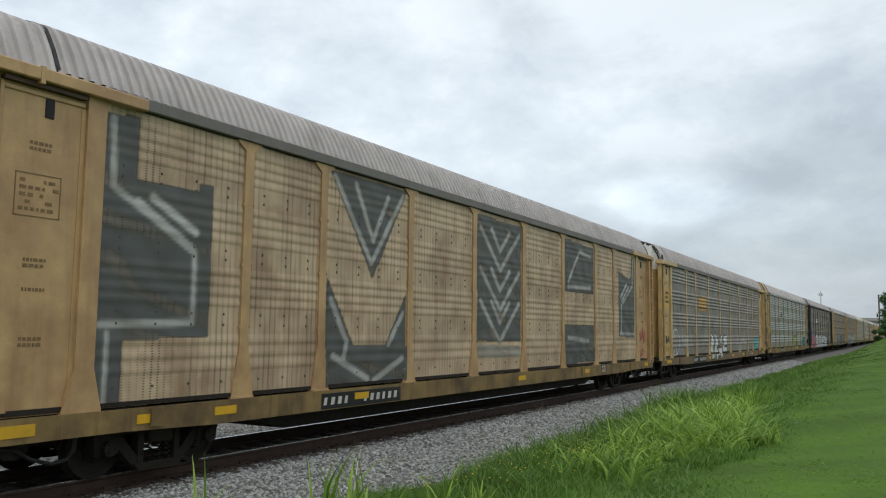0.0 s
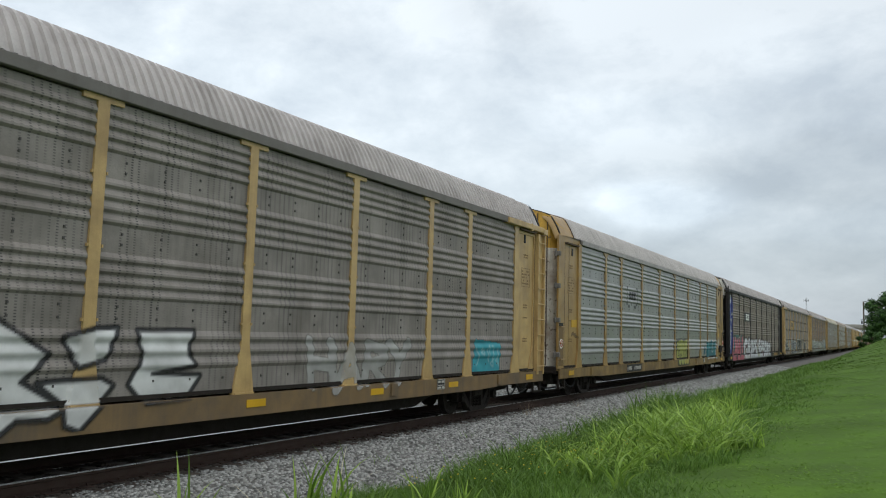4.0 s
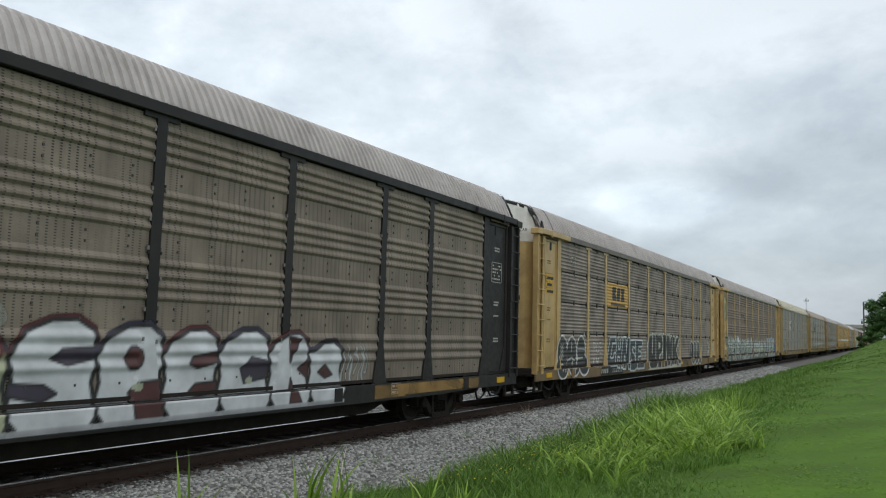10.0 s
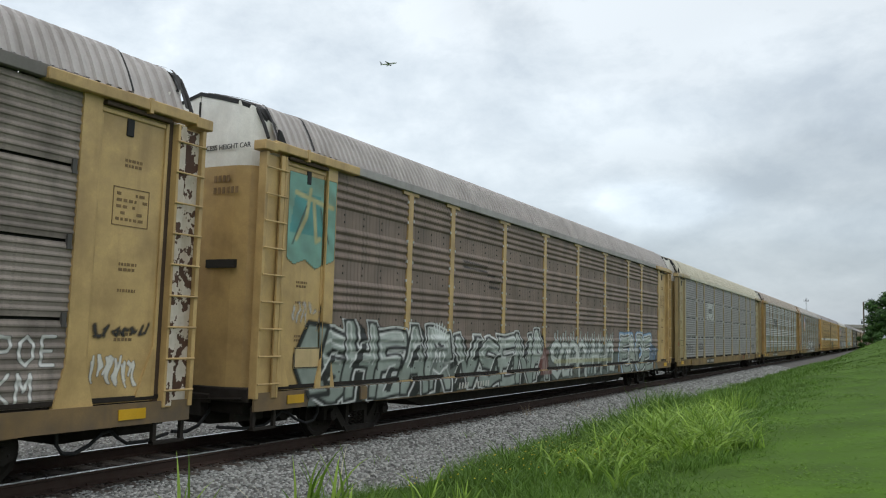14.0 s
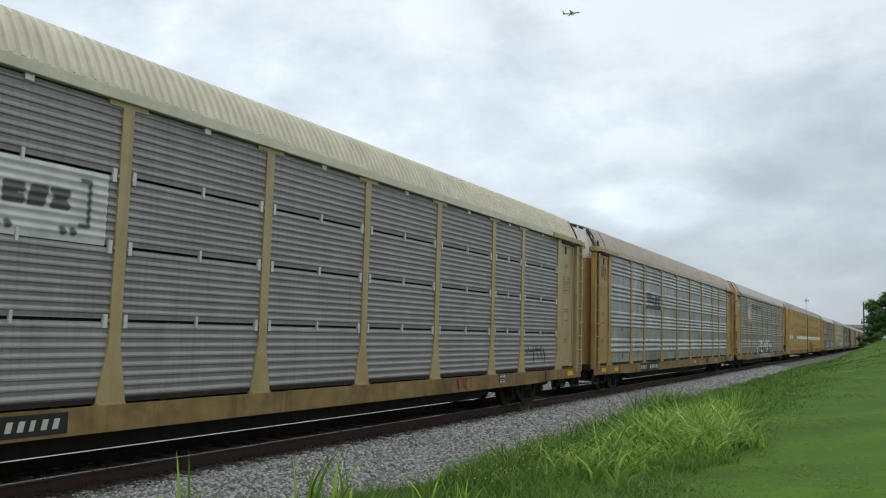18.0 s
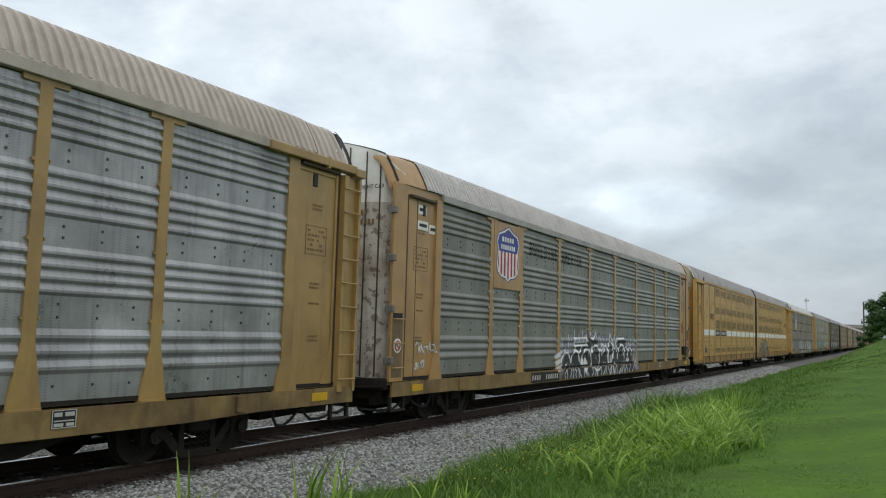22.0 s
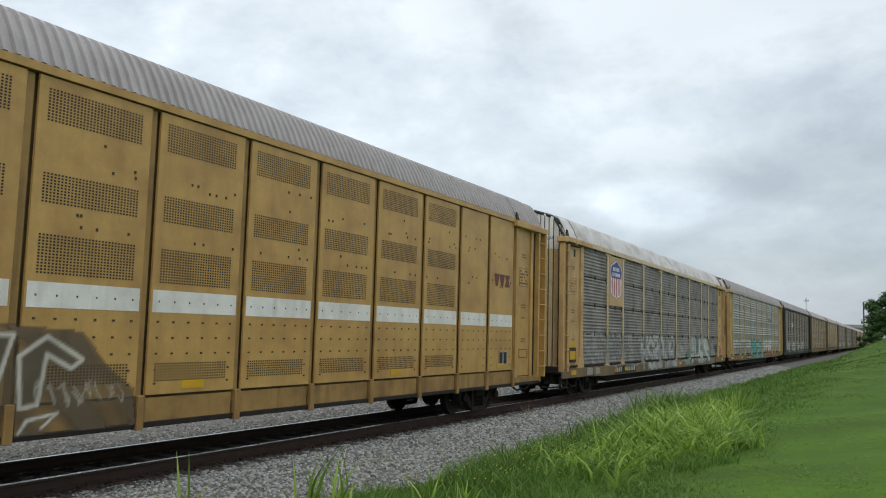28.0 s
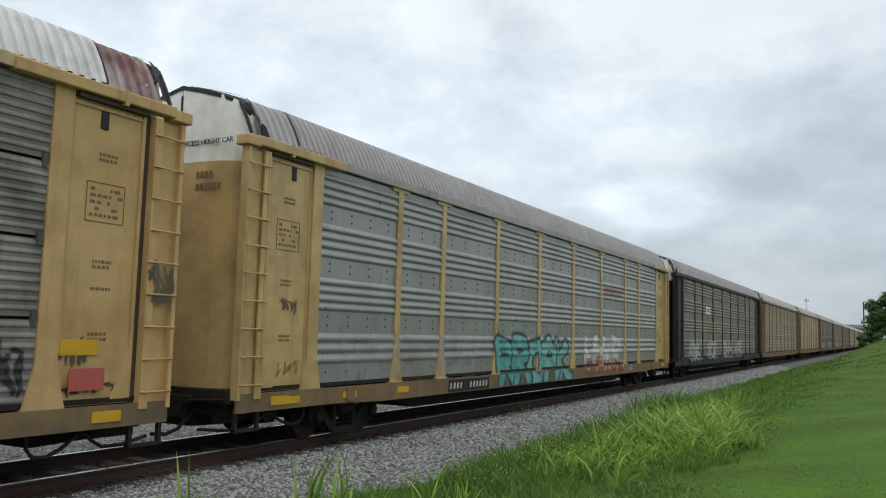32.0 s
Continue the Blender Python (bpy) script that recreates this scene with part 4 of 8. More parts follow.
    def sheet(self, car, name, co, al, rgb, label):
        nu, nz_ = al.shape
        idx = np.arange(nu * nz_).reshape(nu, nz_)
        q = np.stack([idx[:-1, :-1], idx[1:, :-1], idx[1:, 1:], idx[:-1, 1:]], -1).reshape(-1, 4)
        q = q[al.reshape(-1)[q].max(1) > .03]
        if len(q) < 12:
            return
        used, inv = np.unique(q, return_inverse=True)
        me = fast_mesh(name, co.reshape(-1, 3)[used], inv.reshape(-1, 4))
        at = me.color_attributes.new("paint", "FLOAT_COLOR", "POINT")
        rgba = np.concatenate([rgb.reshape(-1, 3)[used], al.reshape(-1, 1)[used]], 1).astype(np.float32)
        at.data.foreach_set("color", rgba.ravel())
        part(name, me, SPRAY, car, label=label)


def number_box(car, u0, u1, z=.53, h=.30, ground=True, color=None):
    """The car's number, shown as plain pale bars on a dark patch of the sill."""
    if ground:
        bm = bmesh.new()
        add_box(bm, W - .012, W - .006, u0, u1, z - h / 2, z + h / 2)
        part("number_patch", bm, BLACK_PAINT, car)
    bm = bmesh.new()
    n = 12
    w = (u1 - u0 - .12) / n
    for k in range(n):
        if k in (4, 5):
            continue
        u, hh = u0 + .06 + k * w, h * .24
        bw = w * (.50 if k % 3 else .40)
        add_prism(bm, [(u, z - hh), (u + bw, z - hh), (u + bw + .025, z + hh), (u + .025, z + hh)], "x", W - .006 if ground else W + .010, W - .002 if ground else W + .014)
    tagged(part("number_marking", bm, color or WHITE_INK, car), kind="stuff")


def reflectors(car, us, material=None):
    for u in us:
        part("reflector", cached(("refl", round(u, 2)), lambda: box_mesh(W - .012, W + .002, u - .22, u + .22, .50, .62)), material or REFLECT, car)


def shield(car, u, z, w, h, depth):
    """The striped shield emblem on its yellow sheet."""
    c = Canvas(u - w * .62, u + w * .62, z - h * .56, z + h * .56, .0085)

    def outline(k):
        pts = [(-.42, .36), (-.20, .42), (0, .5), (.20, .42), (.42, .36), (.50, .22), (.43, .05), (.49, -.18), (.44, -.34), (.28, -.42), (.10, -.44), (0, -.5), (-.10, -.44), (-.28, -.42), (-.44, -.34), (-.49, -.18), (-.43, .05), (-.50, .22)]
        return [(u + x * w * k, z + y * h * k) for x, y in pts]
    c.fill(outline(1.06), (.05, .06, .25))
    c.fill(outline(1.02), (.72, .72, .70))
    blue, red = (.035, .045, .27), (.38, .02, .04)
    top = [p for p in outline(.95)]
    sub = Canvas(u - w * .62, u + w * .62, z - h * .56, z + h * .56, .0085)
    sub.fill(top, blue)
    mask = sub.a > .5
    c.lay((mask & (c.Z > z + .04 * h)) * 1.0, blue)
    ph = ((c.U - u) / w * 6.6 + .25) % 1
    c.lay((mask & (c.Z <= z + .04 * h) & (ph < .5)) * 1.0, red)
    for zz, ws in ((.27, .56), (.13, .66)):             # lettering as plain bars
        n = 5 if zz > .2 else 7
        for k in range(n):
            x0 = u - ws * w / 2 + k * ws * w / n
            c.fill([(x0, z + zz * h - .045 * h), (x0 + ws * w / n * .66, z + zz * h - .045 * h), (x0 + ws * w / n * .66, z + zz * h + .045 * h), (x0, z + zz * h + .045 * h)], (.75, .75, .73))
    c.put(car, "shield_emblem", depth=depth, label="red, white and blue striped shield")


def plain_block(u0, u1, z0, z1, kind):
    """A solid emblem shape laid down in rows: notched block, slanted block, wedge or hourglass."""
    rows = []
    for k in range(9):
        f = k / 8
        a, b = 0.0, 1.0
        if kind == "notch":
            b = .55 if .3 < f < .7 else 1.0
        elif kind == "slant":
            a, b = .22 * f, .78 + .22 * f
        elif kind == "wedge":
            a, b = .32 * (1 - f), 1 - .32 * (1 - f)
        elif kind == "waist":
            g = .30 * (1 - abs(2 * f - 1))
            a, b = g, 1 - g
        rows.append([(u0 + a * (u1 - u0), z0 + f * (z1 - z0)), (u0 + b * (u1 - u0), z0 + f * (z1 - z0))])
    return rows


def tri_mark(u0, u1, z0, z1):
    """Three plain solid shapes side by side."""
    w = (u1 - u0) / 3
    out = []
    for k, kind in enumerate(("notch", "slant", "waist")):
        out += plain_block(u0 + (k + .16) * w, u0 + (k + .84) * w, z0 + .04, z1 - .04, kind)
    return out


def boxed_mark(car, u0, u1, z0, z1, style, pale=None):
    """Three dark blocks between brackets, over small dots."""
    c = Canvas(u0 - .3, u1 + .3, z0 - .25, z1 + .2, .02)
    if pale:
        c.fill([(u0 - .28, z0 - .22), (u1 + .28, z0 - .22), (u1 + .28, z1 + .15), (u0 - .28, z1 + .15)], pale, .92)
    k = (.03, .03, .035)
    w, h = u1 - u0, z1 - z0
    for s, u in ((1, u0), (-1, u1)):
        c.stroke([[(u + s * .12, z1), (u, z1), (u, z0), (u + s * .12, z0)]], .06, k, .9)
    c.stroke(tri_mark(u0 + .18 * w, u1 - .18 * w, z0 + .28 * h, z0 + .74 * h), .085, k, .9)
    for u in (u0 + .15 * w, u0 + .25 * w, u1 - .25 * w, u1 - .15 * w):
        c.stroke([[(u, z0 - .08), (u + .01, z0 - .1)]], .1, k, .9)
    c.put(car, "painted_mark", style)


HINGE_GREY = mat("dull_grey_hinge_steel", (.20, .19, .18), .6, metal=.2, grime=.5)
SIGN_RED = mat("faded_red_sign_paint", (.45, .07, .06), .5, grime=.3)
DOOR_WHITE = mat("rust_chipped_white_door", (.58, .56, .51), .55, vary=.2, scale=4, grime=.9, grime_color=(.20, .12, .07), streak=.6, chip=.35, chip_scale=6.0)
DOOR_GOLD = mat("worn_golden_door_top", (.58, .34, .05), .5, vary=.2, scale=4, grime=.6, grime_color=(.20, .12, .05), streak=.4)
DUSTY_TOP = mat("dust_greyed_yellow_door_top", (.46, .40, .28), .6, vary=.15, grime=.5, grime_color=(.25, .20, .12), streak=.3)
BOLT = mat("dark_bolt_steel", (.075, .07, .066), .6)
ZINC_CLIP = mat("pale_zinc_clip", (.55, .56, .55), .45, metal=.3)
REFLECT = mat("yellow_reflective_sheet", (.62, .36, .02), .4, grime=.3)



# ---------------------------------------------------------------- the long articulated carrier
SLOTS = [1.33, 3.2, 5.07, 6.96, 8.83, 10.7, 12.58, 14.46, 16.2, 17.8, 19.4]


def auto_unit(car, half_sign):
    """One half of the articulated carrier; half_sign -1 leads, +1 trails."""
    m = Matrix.Identity(4) if half_sign > 0 else FLIPY
    for si, side in enumerate((Matrix.Identity(4), Matrix.Diagonal((-1, 1, 1, 1)))):
        k = side @ m
        edges = [.45, *SLOTS]
        for i, (a, b) in enumerate(zip(edges, edges[1:])):
            g = .085
            y0, y1 = a + (g if i else 0), b - g

            def sheet():
                bm = bmesh.new()
                add_box(bm, W - .10, W - .06, y0, y1, .80, 4.74)
                return mesh_of(bm, "side_sheet")
            sh = part("side_sheet", cached(("autosheet", i), sheet), YEL_AUTO, car, k)
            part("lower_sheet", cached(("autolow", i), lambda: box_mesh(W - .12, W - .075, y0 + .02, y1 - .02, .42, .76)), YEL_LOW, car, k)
            part("stripe", cached(("stripe", i), lambda: box_mesh(W - .062, W - .055, y0 + .03, y1 - .03, 1.93, 2.24)), WHITE, sh, label="white stripe")

            def rivets():
                bm = bmesh.new()
                nn = max(2, int((y1 - y0) / .28))
                for z in (2.08, 1.80, 1.58, 1.36, 1.14, .95):
                    for q in range(nn):
                        y = y0 + (q + .5) * (y1 - y0) / nn
                        w = .010 if z > 2 else .018
                        if z > 1.2 or q in (0, nn - 1):
                            add_box(bm, W - .062, W - .050, y - w, y + w, z - .013, z + .013)
                drop = random.Random(90 + i)
                for q in range(9):                # stray bolt heads higher up
                    y, z = drop.uniform(y0 + .1, y1 - .1), drop.choice((2.95, 3.1, 3.72, 3.8, 4.05))
                    add_box(bm, W - .062, W - .050, y - .015, y + .015, z - .02, z + .02)
                return mesh_of(bm, "rivets")
            if si == 0:
                tagged(part("rivet_pattern", cached(("rivets", i), rivets), SEAM, sh), kind="stuff")
            if 1 <= i <= 8 and si == 0:
                for z0, z1 in ((4.20, 4.62), (3.20, 3.60), (2.34, 2.84), (.98, 1.26)):
                    def holes():
                        bm = bmesh.new()
                        x = W - .06
                        nu, nz_ = int((y1 - y0 - .26) / .05), int((z1 - z0) / .038)
                        for p in range(nu):
                            y = y0 + .13 + p * .05
                            for q in range(nz_):
                                z = z0 + q * .038
                                v = [bm.verts.new((x + .004, y + dy, z + dz)) for dy, dz in ((0, 0), (.029, 0), (.029, .021), (0, .021))]
                                bm.faces.new(v)
                        return mesh_of(bm, "vent_holes")
                    tagged(part("vent_screen", cached(("vents", i, z0), holes), BLACK_PAINT, sh, label="punched vent holes"), kind="stuff")
        for j, u in enumerate(SLOTS):
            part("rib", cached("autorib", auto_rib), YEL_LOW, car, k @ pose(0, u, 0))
        # ochre darkened to stand for shade deep in the slots
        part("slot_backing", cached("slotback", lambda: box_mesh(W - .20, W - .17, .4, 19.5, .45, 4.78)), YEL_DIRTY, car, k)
        part("side_sill", cached("autosill", lambda: box_mesh(W - .14, W - .06, .4, 21.3, .36, .44, .01)), STEEL_DARK, car, k)
        part("top_rail", cached("autotop", lambda: box_mesh(W - .14, W - .03, .4, 21.2, 4.76, 4.866)), YEL_AUTO, car, k)
        part("end_panel", cached("autoend", lambda: box_mesh(W - .16, W - .11, 19.5, 20.95, .60, 4.72)), YEL_AUTO, car, k)
        part("door_header", cached("autohead", lambda: box_mesh(W - .16, W + .05, 19.3, 21.55, 4.66, 4.82, .012)), YEL_AUTO, car, k)
        la = part("ladder", cached("autolad", lambda: box_mesh(W - .18, W - .15, 20.98, 21.5, .6, 4.66)), YEL_AUTO, car, k)
        for yy in (21.0, 21.5):
            part("stile", cached("autostile", lambda: box_mesh(W - .16, W + .02, -.05, .05, .55, 4.66)), YEL_AUTO, la, pose(0, yy, 0))
        if si == 0:
            for q in range(9):
                part("rung", cached("autorung", auto_rung), YEL_AUTO, la, pose(0, 0, .85 + q * .44))
            part("end_seam", cached("autoseam", lambda: box_mesh(W - .115, W - .105, 20.80, 20.95, .62, 4.62)), BLACK_PAINT, car, k)
            for yy in (19.62, 20.66):
                part("door_jamb", cached("autojamb", lambda: box_mesh(W - .112, W - .06, -.08, .08, .58, 4.66, .008)), YEL_AUTO, car, k @ pose(0, yy, 0))
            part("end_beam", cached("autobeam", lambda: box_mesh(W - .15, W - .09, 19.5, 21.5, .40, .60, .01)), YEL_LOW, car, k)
            d = half_sign
            tagged(part("data_plate", moved(data_plate(d), d * 7.42, .0), INK, car), kind="stuff")
            tagged(part("stencil_print", moved(stencil_lines(d), d * 7.42), FADED_INK, car), kind="stuff")
            placard(car, d * 20.16, 1.22, .56, .24, YEL_AUTO, x=W - .109, label="yellow placard edged in dark ink", rim=INK)
            placard(car, d * 18.62, 1.12, .24, .34, BLACK_PAINT, x=W - .061, label="black inspection plate", rim=WHITE_INK)
            placard(car, d * 18.88, 1.12, .24, .34, BLACK_PAINT, x=W - .061, label="black inspection plate", rim=WHITE_INK)
        part("sill_step", cached("autostep", lambda: box_mesh(W - .12, W - .04, 21.0, 21.5, .12, .16)), STEEL_DARK, car, k)
    part("roof", cached("autoroof", lambda: moved(roof_mesh(9.95), 10.45)), ROOF["slate"], car, m)
    ec = part("roof_end", cached("autoroofend", lambda: moved(roof_mesh(.42), 20.86, -.02)), ROOF["slate"], car, m)
    part("roof_strap", cached("autostrap", lambda: moved(cached("roof_strap", strap_mesh), 33.02)), BLACK_PAINT, ec)
    for s in (-1, 1):
        d = part("end_door", cached(("autodoor", s), lambda: moved(door_mesh(False, s), 0, 0, -7.55)), YEL_AUTO, car, m @ FLIPY)
        part("door_top", cached(("autodoort", s), lambda: moved(door_mesh(True, s), 0, 0, -7.55)), DUSTY_TOP, d)
    part("door_cap", cached("autocap", lambda: moved(cached("door_rim", door_rim), -7.60)), WHITE, car, m @ FLIPY, label="white painted rim round the door head")
    part("coupler", cached("autocoup", lambda: moved(cached("coupler", coupler_mesh), 0, 0, -7.75)), STEEL_DARK, car, m @ FLIPY)
    part("air_hose", cached("autohose", lambda: moved(cached("hose", hose_mesh), 0, 0, -7.75)), RUBBER, car, m @ FLIPY)
    part("deck", cached("autodeck", lambda: box_mesh(-W + .1, W - .1, .4, 21.2, .5, .62)), STEEL_DARK, car, m)
    part("center_sill", cached("autocs", lambda: box_mesh(-.4, .4, .4, 21.4, .3, .6)), STEEL_DARK, car, m)


def moved(me, dy, dz=0.0, shift=0.0):
    """A copy of a mesh, slid along the car."""
    me = me.copy()
    for v in me.vertices:
        v.co.y += dy + shift
        v.co.z += dz
    return me


def auto_rib():
    bm = bmesh.new()
    add_box(bm, W - .16, W - .105, -.055, .045, .46, 4.74)
    add_box(bm, W - .15, W - .02, -.06, .06, .34, .80, .01)
    return mesh_of(bm, "rib")


def auto_rung():
    bm = bmesh.new()
    add_tube(bm, [(W + .03, 20.96, 0), (W + .03, 21.54, 0)], .016, 6)
    return mesh_of(bm, "rung")


def long_carrier():
    car = new("articulated_autorack")
    tagged(car, "long golden yellow articulated carrier with a white stripe and black bellows", "railcar", group="cars of the train")
    auto_unit(car, -1)
    auto_unit(car, 1)

    def bellows():
        bm = bmesh.new()
        arc = [(W - .06, .40), (W - .05, 4.0)] + [(x * .99, z + .03) for x, z in ROOF_ARC]
        arc = arc + [(-x, z) for x, z in arc[-2::-1]]
        ys = np.linspace(-.46, .46, 15)
        rings = [[bm.verts.new((x * (1.0 if i % 2 else .965), y, z + (.03 if i % 2 else 0))) for x, z in arc] for i, y in enumerate(ys)]
        for a, b in zip(rings, rings[1:]):
            for j in range(len(arc) - 1):
                bm.faces.new((a[j], a[j + 1], b[j + 1], b[j]))
        return mesh_of(bm, "bellows")
    part("bellows", bellows(), RUBBER, car, label="black pleated rubber bellows")
    strip = part("notice_strip", box_mesh(.30, 1.02, -21.50, -21.492, 4.52, 4.66), WHITE, car, label="white strip with black words")
    tagged(words("strip_words", "EXCESS HEIGHT CAR", .075, INK, strip, pose(.66, -21.503, 4.555, 90, 0, 0)), kind="stuff")
    tagged(part("car_number", block_rows(.42, 1.0, -21.495, [(3.98, 4), (3.80, 6)], .10), INK, car), kind="stuff")
    for y in (-18.1, 0, 18.1):
        truck_parts(car, y, True)
    # emblem in dark red blocks and the painted number field
    for u, z, red in ((-17.52, 2.86, (.15, .03, .018)), (18.15, 3.0, (.15, .03, .018))):
        c = Canvas(u - .2, u + 1.2, z - .12, z + .40, .018)
        for k, kind in enumerate(("wedge", "wedge", "waist")):
            c.stroke(plain_block(u + k * .33, u + k * .33 + .25, z, z + .26, kind), .05, red)
        c.put(car, "painted_mark", depth=W - .05)
    for u0, u1, n in ((-15.98, -14.58, 4), (-14.22, -12.5, 6)):
        bm = bmesh.new()
        add_box(bm, W - .054, W - .050, u0, u1, 1.92, 2.25)
        part("number_patch", bm, BLACK_PAINT, car)
        bm = bmesh.new()
        for k in range(n):
            w = (u1 - u0) * .7 / n
            u = u0 + (u1 - u0) * .15 + k * w
            add_box(bm, W - .049, W - .045, u, u + w * .6, 2.0, 2.17)
        tagged(part("number_marking", bm, WHITE_INK, car), kind="stuff")
    c = Canvas(1.4, 6.95, .40, 1.95, .028)
    c.fill([(1.6, .42), (6.9, .42), (6.85, .9), (6.4, 1.2), (6.0, 1.65), (4.6, 1.75), (3.4, 1.8), (2.2, 1.5), (1.7, 1.0)], (.13, .095, .06), .8)
    c.wear(4, .65)
    line = (.60, .57, .50)
    for shape in ([(1.8, 1.6), (2.1, .75), (2.5, .75), (2.8, 1.62), (2.55, 1.62), (2.3, 1.05), (2.05, 1.6)], [(3.0, .70), (3.0, 1.60), (3.7, 1.62), (3.85, 1.3), (3.6, 1.08), (3.3, 1.05), (3.28, .70)],
                  [(4.1, 1.55), (4.45, .72), (4.8, .72), (5.05, 1.6), (4.85, 1.6), (4.62, 1.1), (4.35, 1.56)], [(5.2, .75), (5.15, 1.35), (5.5, 1.58), (6.0, 1.30), (5.85, 1.2), (5.5, 1.38), (5.42, .78)]):
        c.blob(shape, (.11, .085, .055), line, .075, .9)
    c.scrawl(5.3, 6.7, .72, 1.05, 8, .025, (.60, .57, .5), 24, .7)
    c.stroke([[(1.7, .45), (1.75, .68), (2.1, .5), (2.2, .66)], [(3.2, .45), (3.3, .66), (3.6, .52)], [(5.2, .45), (5.3, .60), (5.7, .66), (5.5, .5)]], .05, (.62, .60, .54), .9)
    c.put(car, depth=W - .045)
    for u in (-13.4, -7.7, -2.2, 2.4, 7.9, 13.5, 18.6):
        part("reflector", cached(("arefl", u), lambda: box_mesh(W - .058, W - .050, u - .22, u + .22, .86, .98)), REFLECT, car)
    CARS.append(car)
    return car


# ---------------------------------------------------------------- the train
EXTRA = 15.5
OFFSETS = []
LGREY, DGREY, PAPER, INKY = (.33, .34, .33), (.05, .055, .06), (.62, .63, .62), (.02, .02, .022)
TEAL, PINK, BLUE, CHALK = (.03, .27, .26), (.48, .09, .14), (.02, .05, .30), (.55, .55, .53)


def sill_mark(car, u, color=(.30, .05, .03)):
    """Two wedges and an hourglass in worn paint on the sill."""
    c = Canvas(u - .1, u + .85, .44, .70, .02)
    for k, kind in enumerate(("wedge", "wedge", "waist")):
        c.stroke(plain_block(u + k * .26, u + k * .26 + .19, .49, .66, kind), .035, color)
    c.put(car, "painted_mark")


def end_tag(car, u0, u1, z0, z1, color, seed, n=5, width=.04, alpha=.85):
    """Quick handwriting on an end sheet."""
    c = Canvas(u0 - .1, u1 + .1, z0 - .1, z1 + .1, .018)
    c.scrawl(u0, u1, z0, z1, n, width, color, seed, alpha)
    c.put(car, "paint_tag")


def place(i):
    OFFSETS.append(i * PITCH + (EXTRA if i > 9 else EXTRA / 2 if i == 9 else 0))


def car_block_graffiti(i):
    car = autorack("yellow auto carrier with cream panels and grey block graffiti", panel="cream", roof="grey", post="flare", frame_mat=YEL_WARM, top=RAIL_GREY)
    c = Canvas(-11.95, 11.7, .74, 4.66, .04)
    d, l = (.085, .09, .088), (.40, .40, .38)
    c.fill([(-11.88, 4.55), (-11.35, 4.6), (-11.35, 3.75), (-10.2, 3.75), (-10.2, 3.9), (-9.95, 3.9), (-9.95, 1.65), (-11.45, 1.6), (-11.45, .76), (-11.88, .76)], d)
    c.stroke([[(-11.75, 4.5), (-11.7, 3.6), (-11.2, 3.35), (-10.25, 2.85), (-10.25, 1.85), (-11.8, 1.8)]], .10, l)
    c.stroke([[(-11.3, 3.45), (-10.3, 2.9)], [(-11.05, 3.55), (-10.25, 3.15)]], .12, (.48, .48, .46))
    c.stroke([[(-11.7, 1.7), (-11.7, .78)]], .07, l)
    c.fill([(-7.1, 4.66), (-4.5, 4.62), (-5.7, 2.75)], d)
    c.stroke([[(-6.95, 4.55), (-5.75, 3.05), (-4.65, 4.5)], [(-6.3, 4.5), (-5.7, 3.5), (-5.2, 4.4)]], .11, l)
    c.fill([(-7.15, 2.75), (-6.3, 1.5), (-5.2, 1.5), (-4.5, 2.5), (-4.45, .76), (-7.15, .76)], d)
    c.stroke([[(-7.0, 2.3), (-6.5, 1.55), (-6.6, 1.2)], [(-4.6, 2.1), (-5.1, 1.5)], [(-6.9, 1.3), (-5.8, .85)], [(-4.6, 1.2), (-5.6, .8)]], .12, l)
    c.fill([(-1.3, 4.6), (1.3, 4.55), (1.25, 1.5), (-1.25, 1.55)], d)
    for z in (4.3, 3.3, 2.5):
        c.stroke([[(-1.1, z), (0, z - 1.0), (1.15, z)], [(-.5, z), (0, z - .5), (.55, z)]], .13, l)
    c.stroke([[(-1.1, 1.3), (1.1, 1.25)]], .3, (.36, .36, .33), .6)
    c.fill([(4.5, 4.6), (7.1, 4.5), (7.1, 3.0), (4.5, 3.0)], d)
    c.stroke([[(4.8, 3.3), (5.8, 4.3), (6.8, 4.2)], [(4.8, 3.15), (6.8, 3.2)]], .12, l)
    c.fill([(4.5, 2.0), (7.1, 2.0), (7.1, .85), (4.5, .8)], d)
    c.stroke([[(4.8, 1.6), (6.6, 1.5)]], .12, l)
    c.fill([(9.8, 3.95), (11.0, 3.75), (11.3, 3.85), (11.35, 4.62), (11.88, 4.6), (11.88, 1.6), (9.8, 1.63)], d)
    c.stroke([[(11.55, 4.5), (11.45, 3.5), (11.1, 3.3), (10.1, 2.72), (10.1, 1.8)], [(9.95, 1.75), (11.7, 1.72)]], .09, l)
    c.stroke([[(10.05, 3.05), (10.75, 3.55)], [(10.2, 2.92), (10.95, 3.42)]], .11, (.48, .48, .46))
    c.wear(3, .30)
    c.put(car, style="shallow")
    number_box(car, -7.3, -4.75, .52, .27)
    reflectors(car, (-11.0, -9.6, -6.1, 1.2, 6.2))
    end_tag(car, 12.35, 13.15, 1.25, 2.0, (.50, .06, .08), 201, 6)
    end_tag(car, 12.35, 13.1, .85, 1.15, (.45, .08, .10), 202, 4)
    place(i)


